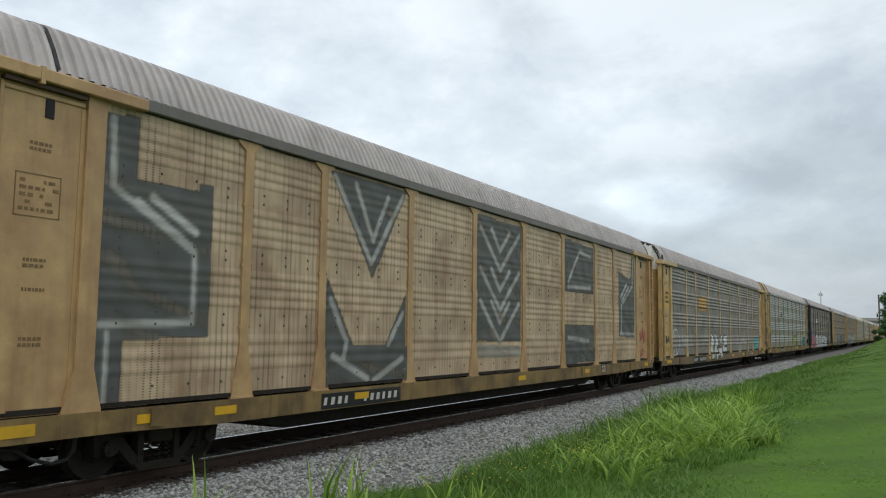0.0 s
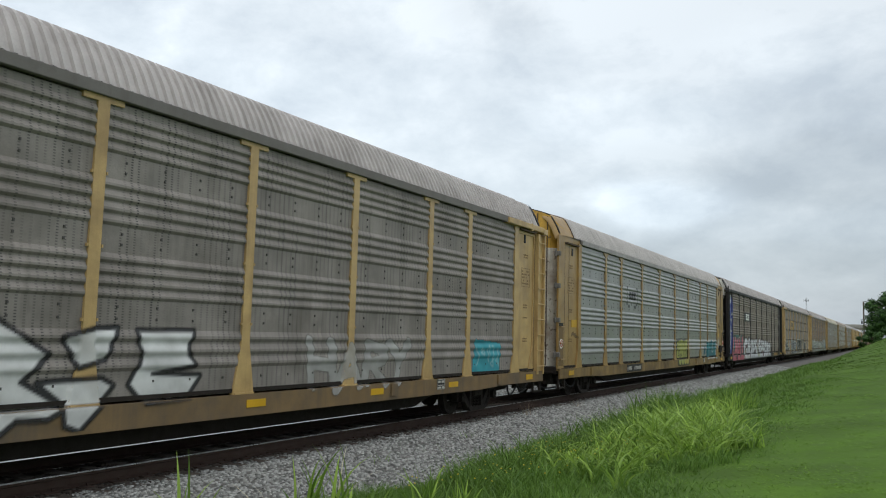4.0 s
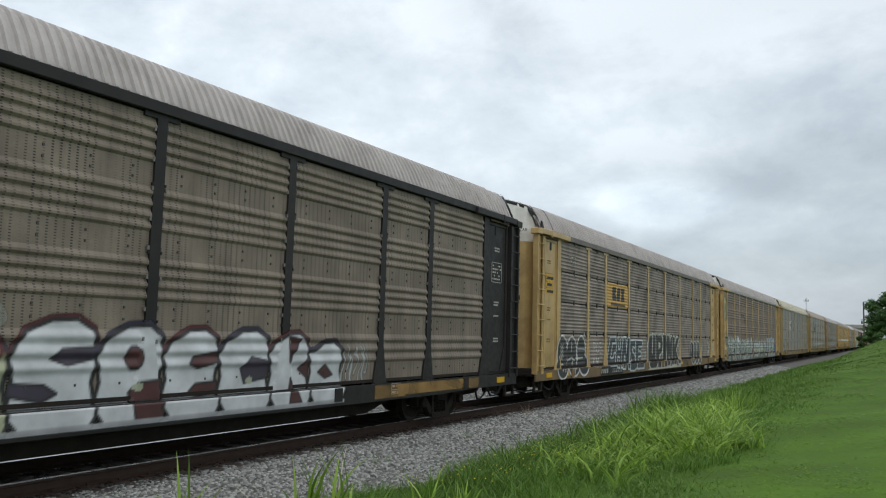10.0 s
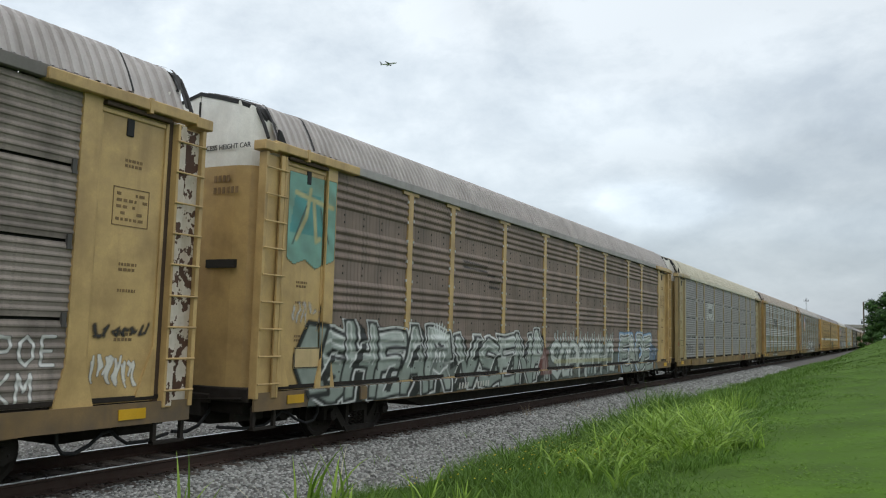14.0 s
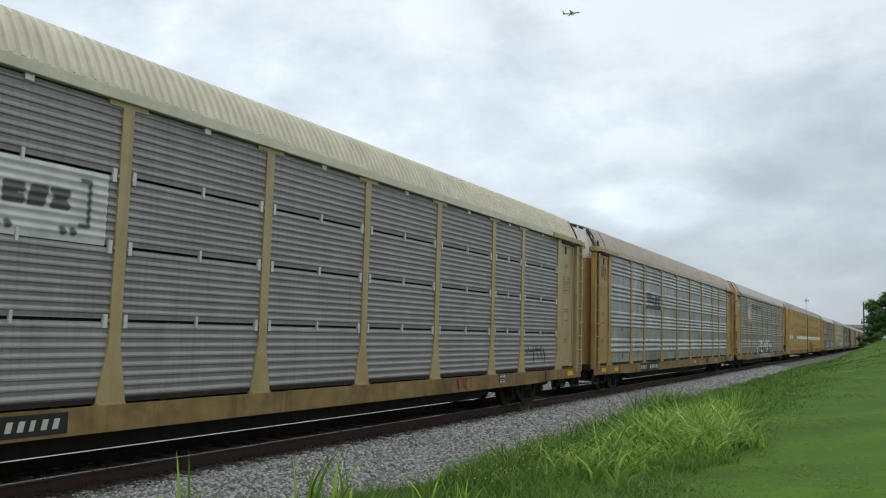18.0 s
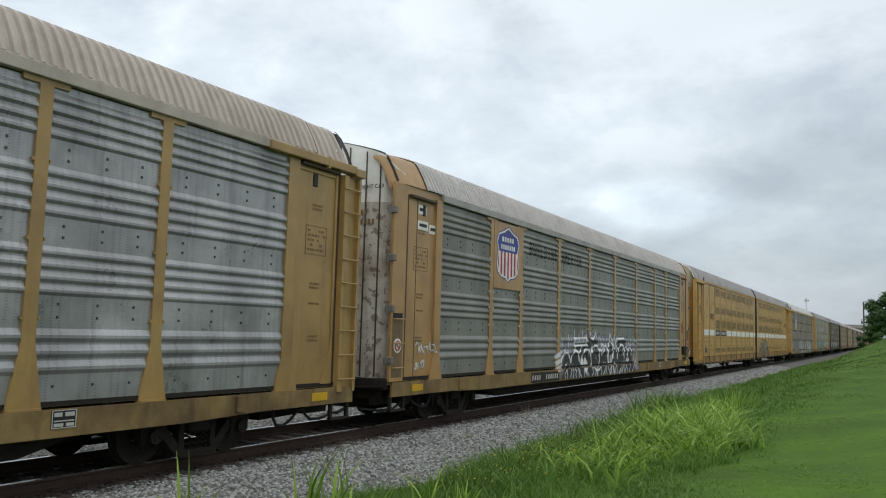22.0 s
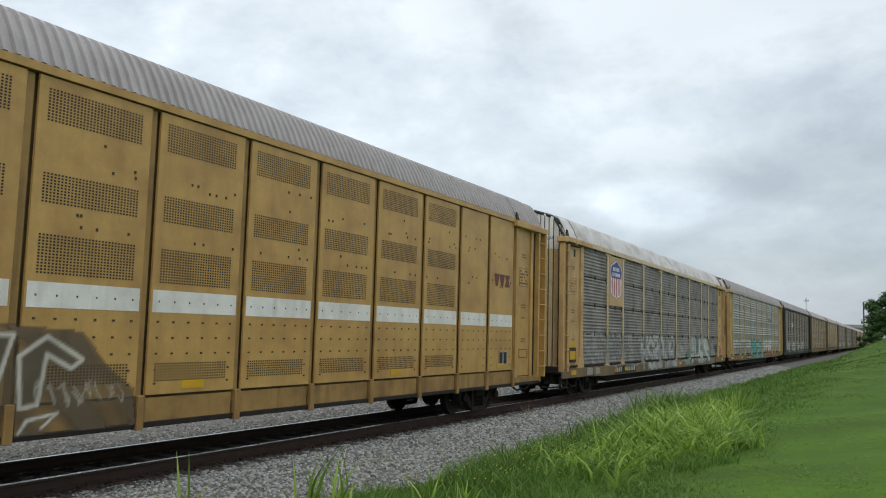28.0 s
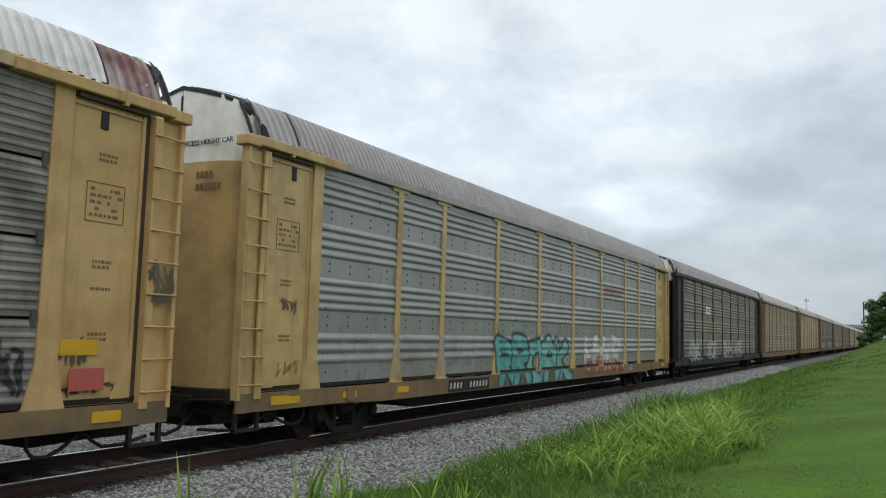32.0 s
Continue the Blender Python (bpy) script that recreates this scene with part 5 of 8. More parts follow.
def car_scrawled(i):
    car = autorack("yellow auto carrier with dull grey panels and white scrawls", frame_mat=YEL_PALE, panel="grey", roof="grey", sill=YEL_DIRTY, top=RAIL_GREY)
    c = Canvas(-12.3, 11.3, .42, 2.05, .028)
    U, Z = c.warp(2, .03)
    d = np.abs(np.hypot((U + 11.27) / .62, (Z - 1.37) / .56) - 1) * .6
    c.lay(np.clip((.055 - d) / .03, 0, 1) * .95, (.68, .68, .66))
    c.stroke([[(-11.5, 1.75), (-11.5, 1.4)], [(-11.2, 1.75), (-11.1, 1.4)], [(-11.5, .95), (-11.3, 1.2), (-11.1, .9)]], .065, (.66, .66, .64), .95)
    c.stroke([[(-10.8, .7), (-10.5, 1.6), (-10.3, 1.65)]], .04, CHALK, .6)
    d = np.abs(np.hypot((U + 9.72) / .45, (Z - 1.5) / .36) - 1) * .4
    c.lay(np.clip((.035 - d) / .03, 0, 1) * .85, (.64, .64, .62))
    c.scrawl(-10.1, -9.3, 1.2, 1.7, 7, .045, (.66, .66, .64), 4, .9)
    c.stroke([[(-8.75, 1.35), (-8.55, 1.05), (-8.37, .79), (-8.11, 1.37), (-7.92, 1.23), (-7.79, 1.33), (-7.41, 1.22), (-7.01, 1.74), (-6.82, 1.74), (-6.5, 1.25), (-6.19, .85), (-5.95, 1.3), (-5.8, 1.58), (-5.55, 1.63), (-5.35, 1.2), (-5.23, .9), (-5.1, 1.1)], [(-5.0, 1.3), (-4.9, 1.2), (-4.8, 1.25)]], .035, (.60, .60, .58), .8)
    lit = (.66, .67, .66)
    for shape in ([(-4.1, .45), (-4.0, 1.6), (-3.85, 1.2), (-3.4, .40), (-3.6, .5)], [(-4.0, .9), (-3.77, 1.86), (-3.05, 1.42), (-3.34, 1.07), (-3.19, .81), (-3.4, .38), (-3.6, .75), (-3.8, .80)],
                  [(-3.05, .85), (-2.75, 1.35), (-2.91, 1.93), (-1.99, 1.36), (-2.32, 1.04), (-1.74, .72), (-2.0, .6), (-2.4, .62), (-2.7, .40), (-2.9, .42)], [(-1.8, 1.57), (-1.35, 1.68), (-.99, 1.70), (-1.15, 1.3), (-1.57, 1.2)],
                  [(-2.1, 1.02), (-1.2, 1.05), (-1.0, .95), (-1.21, .73), (-1.55, .42), (-1.75, .5), (-1.8, .8)], [(-.66, 1.67), (.37, 1.68), (.25, 1.4), (.42, 1.18), (-.1, 1.12), (-.36, 1.08), (.54, 1.03), (.29, .73), (-.5, .70), (-.75, .95), (-.55, 1.3)]):
        c.blob(shape, lit, INKY, .09)
    c.glyphs(3.0, 6.5, .72, 1.5, 4, (.50, .50, .48), (.42, .42, .40), .10, .02, seed=14, alpha=.7, text="HARY")
    c.fill([(9.5, .8), (11.1, .75), (11.1, 1.5), (9.6, 1.6)], (.03, .36, .44), .9)
    c.scrawl(9.6, 11.1, .85, 1.5, 5, .04, (.25, .5, .55), 3)
    c.wear(5, .2)
    c.put(car)
    c = Canvas(-6.7, -4.8, 2.85, 3.75, .02)
    y, k = (.55, .28, .02), (.05, .04, .03)
    for col, wd in ((k, .20), (y, .13)):
        c.stroke(tri_mark(-6.5, -4.95, 3.08, 3.55), wd, col)
    c.stroke([[(-6.5, 2.95), (-4.95, 2.95)]], .1, y)
    c.put(car, "painted_mark", label="yellow plain block emblem")
    sign = part("notice_sheet", box_mesh(W - .108, W - .104, -13.0, -12.3, 2.9, 3.65), REFLECT, car, label="yellow notice sheet")
    part("notice_print", bars_mesh(-12.92, 3.28, W - .103), INK, sign)
    number_box(car, -8.2, -5.4, .53, .30)
    reflectors(car, (-12.6, -4.6, 1.7, 5.2, 8.4))
    end_tag(car, -12.95, -12.3, 1.35, 1.65, INKY, 203, 4, .07)
    end_tag(car, -12.95, -12.3, 1.0, 1.2, (.55, .42, .05), 204, 4, .06)
    place(i)


def bars_mesh(u, z, x, n=3):
    bm = bmesh.new()
    for k in range(n):
        w = .5 - .12 * (k % 2)
        add_box(bm, x, x + .003, u + .05, u + .05 + w, z + .18 - k * .2, z + .26 - k * .2)
    return mesh_of(bm, "bars")


def placard(car, u, z, w, h, material, x=W - .10, label="", rim=None):
    ob = part("placard", box_mesh(x, x + .008, u - w / 2, u + w / 2, z - h / 2, z + h / 2), material, car, label=label)
    if rim:
        bm = bmesh.new()
        for s in (-1, 1):
            add_box(bm, x + .009, x + .012, u + s * (w / 2 - .012) - .008, u + s * (w / 2 - .012) + .008, z - h / 2 + .004, z + h / 2 - .004)
            add_box(bm, x + .009, x + .012, u - w / 2 + .021, u + w / 2 - .021, z + s * (h / 2 - .012) - .008, z + s * (h / 2 - .012) + .008)
        part("rim_line", bm, rim, ob)
    return ob


def car_light(i):
    car = autorack("tan auto carrier with light grey ribbed panels", panel="light", roof="pale", post="flare", top=RAIL_ZINC, ladder_out=False, frame_mat=YEL, slot=False, door_mat=DOOR_WHITE, top_mat=DOOR_GOLD, clips=HINGE_GREY)
    boxed_mark(car, -6.5, -5.05, 3.0, 3.65, "bands")
    c = Canvas(1.6, 4.2, .40, 1.8, .030)
    c.fill([(1.72, .44), (4.15, .44), (4.2, 1.0), (4.12, 1.72), (1.72, 1.72)], (.05, .055, .03), .75)
    lime, k = (.36, .38, .09), INKY
    for q, (a, b) in enumerate(((1.86, 2.45), (2.42, 3.02), (2.98, 3.52), (3.48, 4.08))):
        top = 1.64 + .05 * (q % 2)
        c.blob([(a, .95), (a + .03, top - .08), (a + .14, top), (a + .24, top - .10), (a + .33, top), (b - .06, top - .02), (b, top - .12), (b - .04, .98), (b - .02, .62), (b - .16, .46), (a + .18, .46), (a, .60)], lime, k, .075)
        c.stroke([[(a + .28, 1.5), (a + .26, 1.15), (a + .36, 1.02), (a + .22, .92), (a + .30, .80)]], .05, k)
    c.stroke([[(2.15, 1.12), (2.4, 1.15)], [(2.15, .9), (2.4, .92)], [(2.6, .8), (2.75, .98), (2.95, .85)], [(3.6, 1.1), (3.8, 1.2), (3.95, 1.05)]], .05, k)
    c.fill([(3.2, .50), (4.0, .50), (4.0, .68), (3.2, .68)], (.42, .30, .05), .6)
    c.put(car)
    c = Canvas(8.05, 12.7, .42, 1.95, .030)
    c.fill([(8.8, 1.62), (9.4, 1.6), (9.5, 1.5), (9.8, 1.62), (10.3, 1.75), (10.6, 1.6), (11.5, 1.68), (11.55, .62), (10.2, .66), (8.85, .62), (8.8, .9)], CHALK)
    c.fill([(8.87, 1.55), (9.4, 1.53), (9.8, 1.56), (10.3, 1.68), (10.6, 1.54), (11.45, 1.62), (11.48, .68), (10.2, .72), (8.92, .68), (8.87, .9)], (.012, .14, .17))
    c.stroke([[(10.4, 1.0), (10.6, 1.5), (10.8, 1.0), (10.45, 1.02)]], .05, CHALK)
    c.stroke([[(9.1, 1.3), (9.3, 1.5)], [(9.6, 1.1), (9.8, 1.35)], [(11.0, .9), (11.2, 1.3)]], .06, (.05, .38, .42))
    c.fill([(8.15, .85), (8.2, 1.25), (8.4, 1.38), (8.62, 1.2), (8.6, .92)], (.02, .12, .18))
    c.stroke([[(8.15, .85), (8.2, 1.25), (8.4, 1.38), (8.62, 1.2), (8.7, .9)]], .04, CHALK)
    c.scrawl(11.95, 12.75, 1.1, 1.75, 9, .045, (.72, .72, .68), 5)
    c.wear(7, .15)
    c.put(car)
    placard(car, 12.35, 1.95, .5, .2, REFLECT, label="yellow placard")
    placard(car, -12.45, 2.12, .5, .24, REFLECT, label="yellow placard")
    for u in (-13.66, 13.66):
        warning_disc(car, u, 1.48, W - .072)
    end_tag(car, -12.7, -12.2, 1.7, 1.8, (.16, .10, .05), 240, 4, .05)
    number_box(car, -6.7, -4.65, .54, .28)
    end_tag(car, 12.3, 12.9, 2.3, 2.6, (.20, .12, .06), 205, 4)
    place(i)


def swirl_panel(car):
    """White curling strokes on a blue ground over the end sheet."""
    c = Canvas(-13.4, -11.75, .72, 4.5, .022)
    c.fill([(-13.35, .74), (-12.3, .74), (-11.95, 1.6), (-12.1, 2.6), (-11.95, 3.9), (-12.2, 4.48), (-13.35, 4.45)], BLUE)
    rnd = random.Random(8)
    lines = []
    for k in range(36):
        u, z, r = rnd.uniform(-13.2, -12.2), .95 + k * .097, rnd.uniform(.12, .26)
        a0, turn = rnd.uniform(0, 6.28), rnd.choice((-1, 1))
        lines.append([(u + r * (1 - q / 9) * math.cos(a0 + turn * q * .62), z + r * (1 - q / 9) * math.sin(a0 + turn * q * .62)) for q in range(9)])
    c.stroke([[(p[0] + .02, p[1] - .02) for p in ln] for ln in lines], .10, (.01, .02, .10))
    c.stroke(lines, .085, (.68, .69, .70))
    c.wear(1, .08)
    c.put(car, label="blue and white curling spray painting")


def oval(x, y, rx, ry):
    return [(x + rx * math.cos(.63 * k), y + ry * math.sin(.63 * k)) for k in range(10)]


# notches that turn a slab into a letter, in shares of its width and height
SLAB_CUTS = {
    "H": [[(.40, .98), (.42, .64), (.58, .62), (.62, .98)], [(.38, .0), (.44, .38), (.58, .40), (.60, .0)]],
    "O": [oval(.50, .56, .15, .17), [(.44, .02), (.50, .30), (.56, .02)]],
    "E": [[(1.0, .74), (.55, .68), (.46, .60), (.62, .55), (1.0, .62)], [(1.0, .38), (.60, .36), (.48, .27), (.66, .22), (1.0, .28)]],
    "S": [[(1.0, .74), (.58, .72), (.46, .64), (.64, .58), (1.0, .64)], [(.02, .42), (.40, .40), (.55, .32), (.38, .25), (.02, .32)]],
    "P": [oval(.54, .66, .13, .12), [(1.0, .42), (.62, .40), (.50, .30), (.56, .02), (.98, .02)]],
    "C": [[(1.0, .60), (.66, .66), (.44, .52), (.52, .34), (1.0, .40)]],
    "K": [[(.46, .96), (.50, .60), (.78, .92)], [(1.0, .66), (.74, .50), (1.0, .36)], [(.46, .04), (.52, .38), (.76, .04)]],
    "I": [[(.30, .5), (.5, .62), (.72, .45), (.5, .40)]],
    "-": [],
}


def car_charcoal(i):
    car = autorack("charcoal auto carrier with pink and white graffiti", panel="dark", roof="grey", frame_mat=CNBLACK, stencil=WHITE_INK, slot=True, clips=HINGE_GREY)
    swirl_panel(car)
    c = Canvas(-12.6, 7.2, .38, 2.15, .026)
    pink, teal, lit = (.47, .11, .15), (.05, .30, .27), (.62, .52, .52)
    c.fill([(-12.3, .42), (-12.1, 1.6), (-11.8, 2.0), (-10.2, 2.0), (-9.2, 2.02), (-8.8, 1.7), (-8.4, 2.05), (-7.8, 2.02), (-7.65, 1.1), (-7.9, .42)], teal, .8)
    c.wear(31, .35)
    letters = ([(-12.45, .40), (-12.2, .95), (-11.75, 1.88), (-11.2, 1.90), (-11.35, 1.55), (-11.75, 1.05), (-11.7, .82), (-11.2, 1.0), (-11.0, .75), (-11.4, .40)],
               [(-11.3, .40), (-11.05, 1.2), (-10.95, 1.92), (-10.55, 1.90), (-10.45, 1.35), (-10.25, 1.88), (-9.95, 1.86), (-9.95, 1.2), (-10.05, .40), (-10.45, .40), (-10.5, .85), (-10.75, .85), (-10.85, .40)],
               [(-10.1, .40), (-9.85, 1.3), (-9.55, 1.90), (-9.15, 1.92), (-9.1, 1.3), (-8.95, .40), (-9.4, .40), (-9.45, .75), (-9.65, .75), (-9.7, .40)],
               [(-9.2, .45), (-9.1, .80), (-8.75, .85), (-9.1, 1.15), (-9.0, 1.5), (-8.6, 1.62), (-8.45, 1.4), (-8.75, 1.3), (-8.45, 1.1), (-8.4, .7), (-8.7, .42)],
               [(-8.5, .42), (-8.4, .82), (-8.05, .85), (-8.4, 1.2), (-8.3, 1.95), (-7.85, 1.97), (-7.8, 1.6), (-8.05, 1.35), (-7.75, 1.2), (-7.72, .75), (-8.0, .42)])
    for shape in letters:
        c.blob(shape, pink, INKY, .15)
        c.stroke([[(u + .07, z - .05) for u, z in shape[1:4]]], .035, lit, .85)
    for u, z in ((-11.6, .62), (-10.65, .55), (-9.55, 1.15), (-8.8, 1.0), (-8.15, .75)):
        c.blob([(u - .10, z - .06), (u, z + .12), (u + .12, z + .02), (u + .04, z - .08)], teal, INKY, .06)
    c.fill([(-12.4, .39), (-8.2, .39), (-8.2, .56), (-12.4, .58)], (.42, .09, .13), .9)
    c.scrawl(-9.35, -8.85, 1.72, 1.98, 3, .04, PAPER, 8)
    # the run of tall pale letters: solid rounded slabs with dark eyes and cuts
    red, navy = (.10, .014, .018), (.03, .025, .06)
    cuts = (-7.55, -5.75, -4.5, -3.28, -2.33, -1.32, -.58, .62, 1.72, 2.80, 3.95, 5.0, 6.0)
    for q, (a, b) in enumerate(zip(cuts, cuts[1:])):
        w, top = b - a, (1.84, 1.88, 1.78, 1.76, 1.80, 1.55, 1.80, 1.74, 1.70, 1.70, 1.66, 1.52)[q]
        slab = [(a + .10 * w, .46), (a - .02, .62), (a + .08, 1.0), (a, 1.35), (a + .16 * w, top - .16), (a + .45 * w, top - .02), (a + .75 * w, top), (b - .05, top - .14), (b, 1.3), (b - .06, 1.0), (b + .02, .66), (b - .1 * w, .46)]
        c.stroke([[(u, z + .03) for u, z in slab[3:9]]], .10, navy if q % 2 else red)
        pale = (.60, .62, .65) if q != 5 else (.42, .44, .30)
        c.blob(slab, pale, INKY, .075)
        if q == 5:                                # a small face in place of a letter
            for e in (-.14, .14):
                c.blob(arc_line(a + .5 * w + e, 1.42, .12, .17, 0, 360), (.55, .56, .54), (.13, .02, .02), .07)
            c.stroke([arc_line(a + .5 * w, 1.05, .09, .10, 0, 360)], .06, INKY)
        elif q == 0:
            c.fill([(a + .35 * w, .95), (a + .45 * w, 1.38), (a + .95 * w, 1.42), (a + .98 * w, 1.2), (a + .6 * w, 1.1), (a + .75 * w, .80), (a + .98 * w, .74), (a + .95 * w, .66), (a + .5 * w, .66)], (.07, .02, .02))
            c.fill([(a + .30 * w, .7), (a + .38 * w, 1.0), (a + .52 * w, .95), (a + .45 * w, .68)], (.40, .40, .10))
        else:
            for shape in SLAB_CUTS["HOES-SPECKI"[q - 1]]:
                c.blob([(a + x * w, .46 + y * (top - .46)) for x, y in shape], (.085, .03, .03) if q % 3 else (.05, .04, .065), INKY, .045)
            if q in (3, 7, 9):
                c.fill(arc_line(a + .62 * w, .92, .07 * w, .06, 0, 360), (.36, .40, .30), .9)
    c.fill([(-7.5, .42), (6.0, .42), (6.0, .50), (-7.5, .50)], (.40, .41, .43), .8)
    c.scrawl(6.0, 6.9, .75, 1.5, 7, .05, (.45, .47, .47), 44, .8)
    c.stroke([[(-1.3, 1.75), (-.95, 2.1), (-.75, 1.8)]], .25, (.40, .41, .36), .5)
    c.wear(6, .12)
    c.put(car)
    c = Canvas(-7.15, -4.47, 2.95, 3.65, .02)
    c.fill([(-7.15, 2.97), (-4.47, 2.97), (-4.47, 3.63), (-7.15, 3.63)], (.025, .022, .026), .95)
    c.stroke(plain_block(-6.38, -5.72, 3.1, 3.48, "notch") + plain_block(-5.58, -5.14, 3.1, 3.48, "slant"), .06, (.75, .75, .74))
    c.put(car, "painted_mark", label="white block emblem on a black field")
    number_box(car, -8.0, -5.4, .53, .28, ground=False)
    c = Canvas(6.9, 11.7, .40, .70, .03)
    c.fill([(7.0, .42), (11.6, .46), (11.6, .68), (7.0, .68)], (.42, .25, .08), .8)
    c.wear(9, .6)
    c.put(car, "worn_paint")
    place(i)


def car_slatted_dark(i):
    car = autorack("yellow auto carrier with dark slatted panels and outlined graffiti", panel="slate", roof="grey", style="rows", frame_mat=YEL_PALE, sill=YEL_DIRTY, top=RAIL_GREY)
    c = Canvas(-7.17, -4.45, 2.8, 3.72, .02)
    c.fill([(-7.15, 2.8), (-4.46, 2.8), (-4.46, 3.70), (-7.15, 3.70)], (.56, .33, .08))
    c.stroke(tri_mark(-6.5, -4.9, 3.08, 3.53), .13, INKY)
    c.stroke([[(-6.6, 2.92), (-4.85, 2.9)]], .09, INKY)
    c.put(car, "painted_mark", "rows", label="yellow square with plain dark shapes")
    c = Canvas(10.8, 11.88, .72, 1.72, .018)
    for txt, z in (("POE", 1.24), ("KM", .80)):
        for q, ch in enumerate(txt):
            c.stroke([[(10.96 + q * .28 + x * .23, z + y * .34) for x, y in ln] for ln in LETTERS[ch]], .042, (.66, .66, .64))
    c.put(car, "paint_tag", "rows")
    c = Canvas(-12.3, 10.2, .40, 2.0, .030)
    pale, soot = (.66, .66, .65), (.032, .034, .036)
    for u, z, ru, rz in ((-11.62, 1.15, .52, .58), (-11.75, .75, .45, .34), (-10.75, 1.2, .46, .50), (-10.72, .80, .52, .34), (-9.85, 1.25, .42, .48), (-9.78, .82, .50, .36)):
        c.blob(arc_line(u, z, ru, rz, 0, 360, 20), soot, pale, .085)
    for u, z, ru, rz in ((-11.62, 1.1, .50, .58), (-10.75, 1.15, .44, .48), (-9.85, 1.2, .40, .46), (-10.75, .82, .46, .30), (-9.8, .85, .44, .32)):
        c.fill(arc_line(u, z, ru * .93, rz * .90, 0, 360, 20), soot)
    c.stroke([[(-11.95, 1.1), (-11.85, .95)], [(-11.72, 1.45), (-11.70, 1.1), (-11.62, 1.0)], [(-11.56, 1.45), (-11.55, 1.05)], [(-11.75, .65), (-11.72, .85), (-11.55, .85), (-11.52, .62)], [(-10.75, 1.55), (-10.78, 1.25)], [(-11.05, .98), (-10.75, 1.05), (-10.5, .95)],
              [(-10.9, .62), (-10.65, .95), (-10.66, .55)], [(-10.85, .70), (-10.5, .70)], [(-10.2, 1.32), (-9.75, 1.32), (-9.5, 1.30)], [(-10.2, 1.02), (-9.7, 1.03)]], .042, pale)
    for txt, z in (("POE", 1.16), ("KM", .66)):
        for q, ch in enumerate(txt):
            c.stroke([[(-8.62 + q * .34 + x * .27, z + y * .36) for x, y in ln] for ln in LETTERS[ch]], .05, (.66, .66, .64))
    slate, line = (.045, .052, .062), (.55, .61, .63)
    c.fill([(-7.1, .50), (-6.9, 1.72), (-4.6, 1.72), (-3.9, 1.62), (-2.6, 1.6), (-2.55, .46)], (.10, .11, .12), .55)
    for shape in ([(-7.1, .80), (-6.7, 1.70), (-6.0, 1.72), (-6.05, 1.5), (-6.4, 1.5), (-6.65, .95), (-6.35, .95), (-6.2, 1.15), (-6.0, 1.15), (-6.1, .70), (-6.9, .70)], [(-6.1, .62), (-5.85, 1.70), (-5.6, 1.70), (-5.65, 1.28), (-5.45, 1.28), (-5.35, 1.70), (-5.1, 1.70), (-5.3, .60), (-5.6, .60), (-5.55, 1.0), (-5.75, 1.0), (-5.8, .60)],
                  [(-5.4, .55), (-5.05, 1.72), (-4.7, 1.72), (-4.6, 1.15), (-4.5, 1.72), (-4.25, 1.70), (-4.35, .52), (-4.65, .52), (-4.85, 1.05), (-5.05, .53)], [(-4.4, .46), (-4.3, .80), (-3.85, .78), (-4.2, 1.1), (-4.1, 1.6), (-3.35, 1.62), (-3.35, 1.3), (-3.75, 1.35), (-3.8, 1.2), (-3.4, 1.0), (-3.4, .55), (-3.8, .44)],
                  [(-3.4, .50), (-3.3, 1.62), (-2.3, 1.60), (-2.4, 1.36), (-2.9, 1.36), (-2.92, 1.18), (-2.5, 1.16), (-2.55, .98), (-2.95, .96), (-2.95, .76), (-2.4, .76), (-2.4, .50)]):
        c.blob(shape, slate, line, .085)
    c.scrawl(-2.25, -1.75, .75, 1.2, 6, .035, (.55, .57, .56), 15, .8)
    soot2, edge = (.026, .026, .028), (.60, .60, .55)
    up = ([(-1.5, .60), (-1.5, 1.45), (-1.3, 1.78), (-.75, 1.80), (-.85, 1.05), (-.7, 1.0), (-.62, 1.82), (-.2, 1.8), (-.22, .66), (-.5, .46), (-1.2, .46)], [(-.1, .48), (-.1, 1.80), (.85, 1.82), (1.02, 1.5), (.9, 1.15), (.42, 1.0), (.42, .48)],
          [(1.1, .50), (1.12, 1.82), (1.55, 1.82), (1.5, .50)], [(1.65, .52), (1.68, 1.45), (1.85, 1.82), (2.3, 1.80), (2.42, 1.4), (2.55, 1.78), (2.78, 1.76), (2.74, .55), (2.45, .55), (2.2, 1.1), (2.02, .54)], [(2.88, .56), (2.9, 1.76), (3.3, 1.76), (3.3, 1.3), (3.7, 1.74), (4.15, 1.72), (3.6, 1.18), (4.2, .60), (3.8, .58), (3.35, .95), (3.3, .56)])
    for shape in up:
        c.stroke([[*shape, shape[0]]], .22, edge, .95)
        for u, z in shape[1:5:2]:
            c.fill(arc_line(u, z + .06, .12, .09, 0, 360, 8), edge)
    for shape in up:
        c.blob(shape, soot2, (.05, .05, .05), .05)
    c.fill([(.30, 1.25), (.32, 1.55), (.62, 1.5), (.62, 1.3)], edge)
    c.stroke([[(4.0, 1.2), (4.35, 1.25)], [(4.0, 1.1), (4.3, .95)], [(4.0, 1.3), (4.25, 1.5)]], .05, edge)
    c.stroke([[(-1.7, .42), (4.2, .43)]], .09, (.50, .49, .42))
    for u in (6.95, 7.75, 8.55):
        c.blob(arc_line(u, 1.22, .36, .38, 0, 360, 18), soot, pale, .08)
        c.blob(arc_line(u + .05, .72, .40, .28, 0, 360, 18), soot, pale, .08)
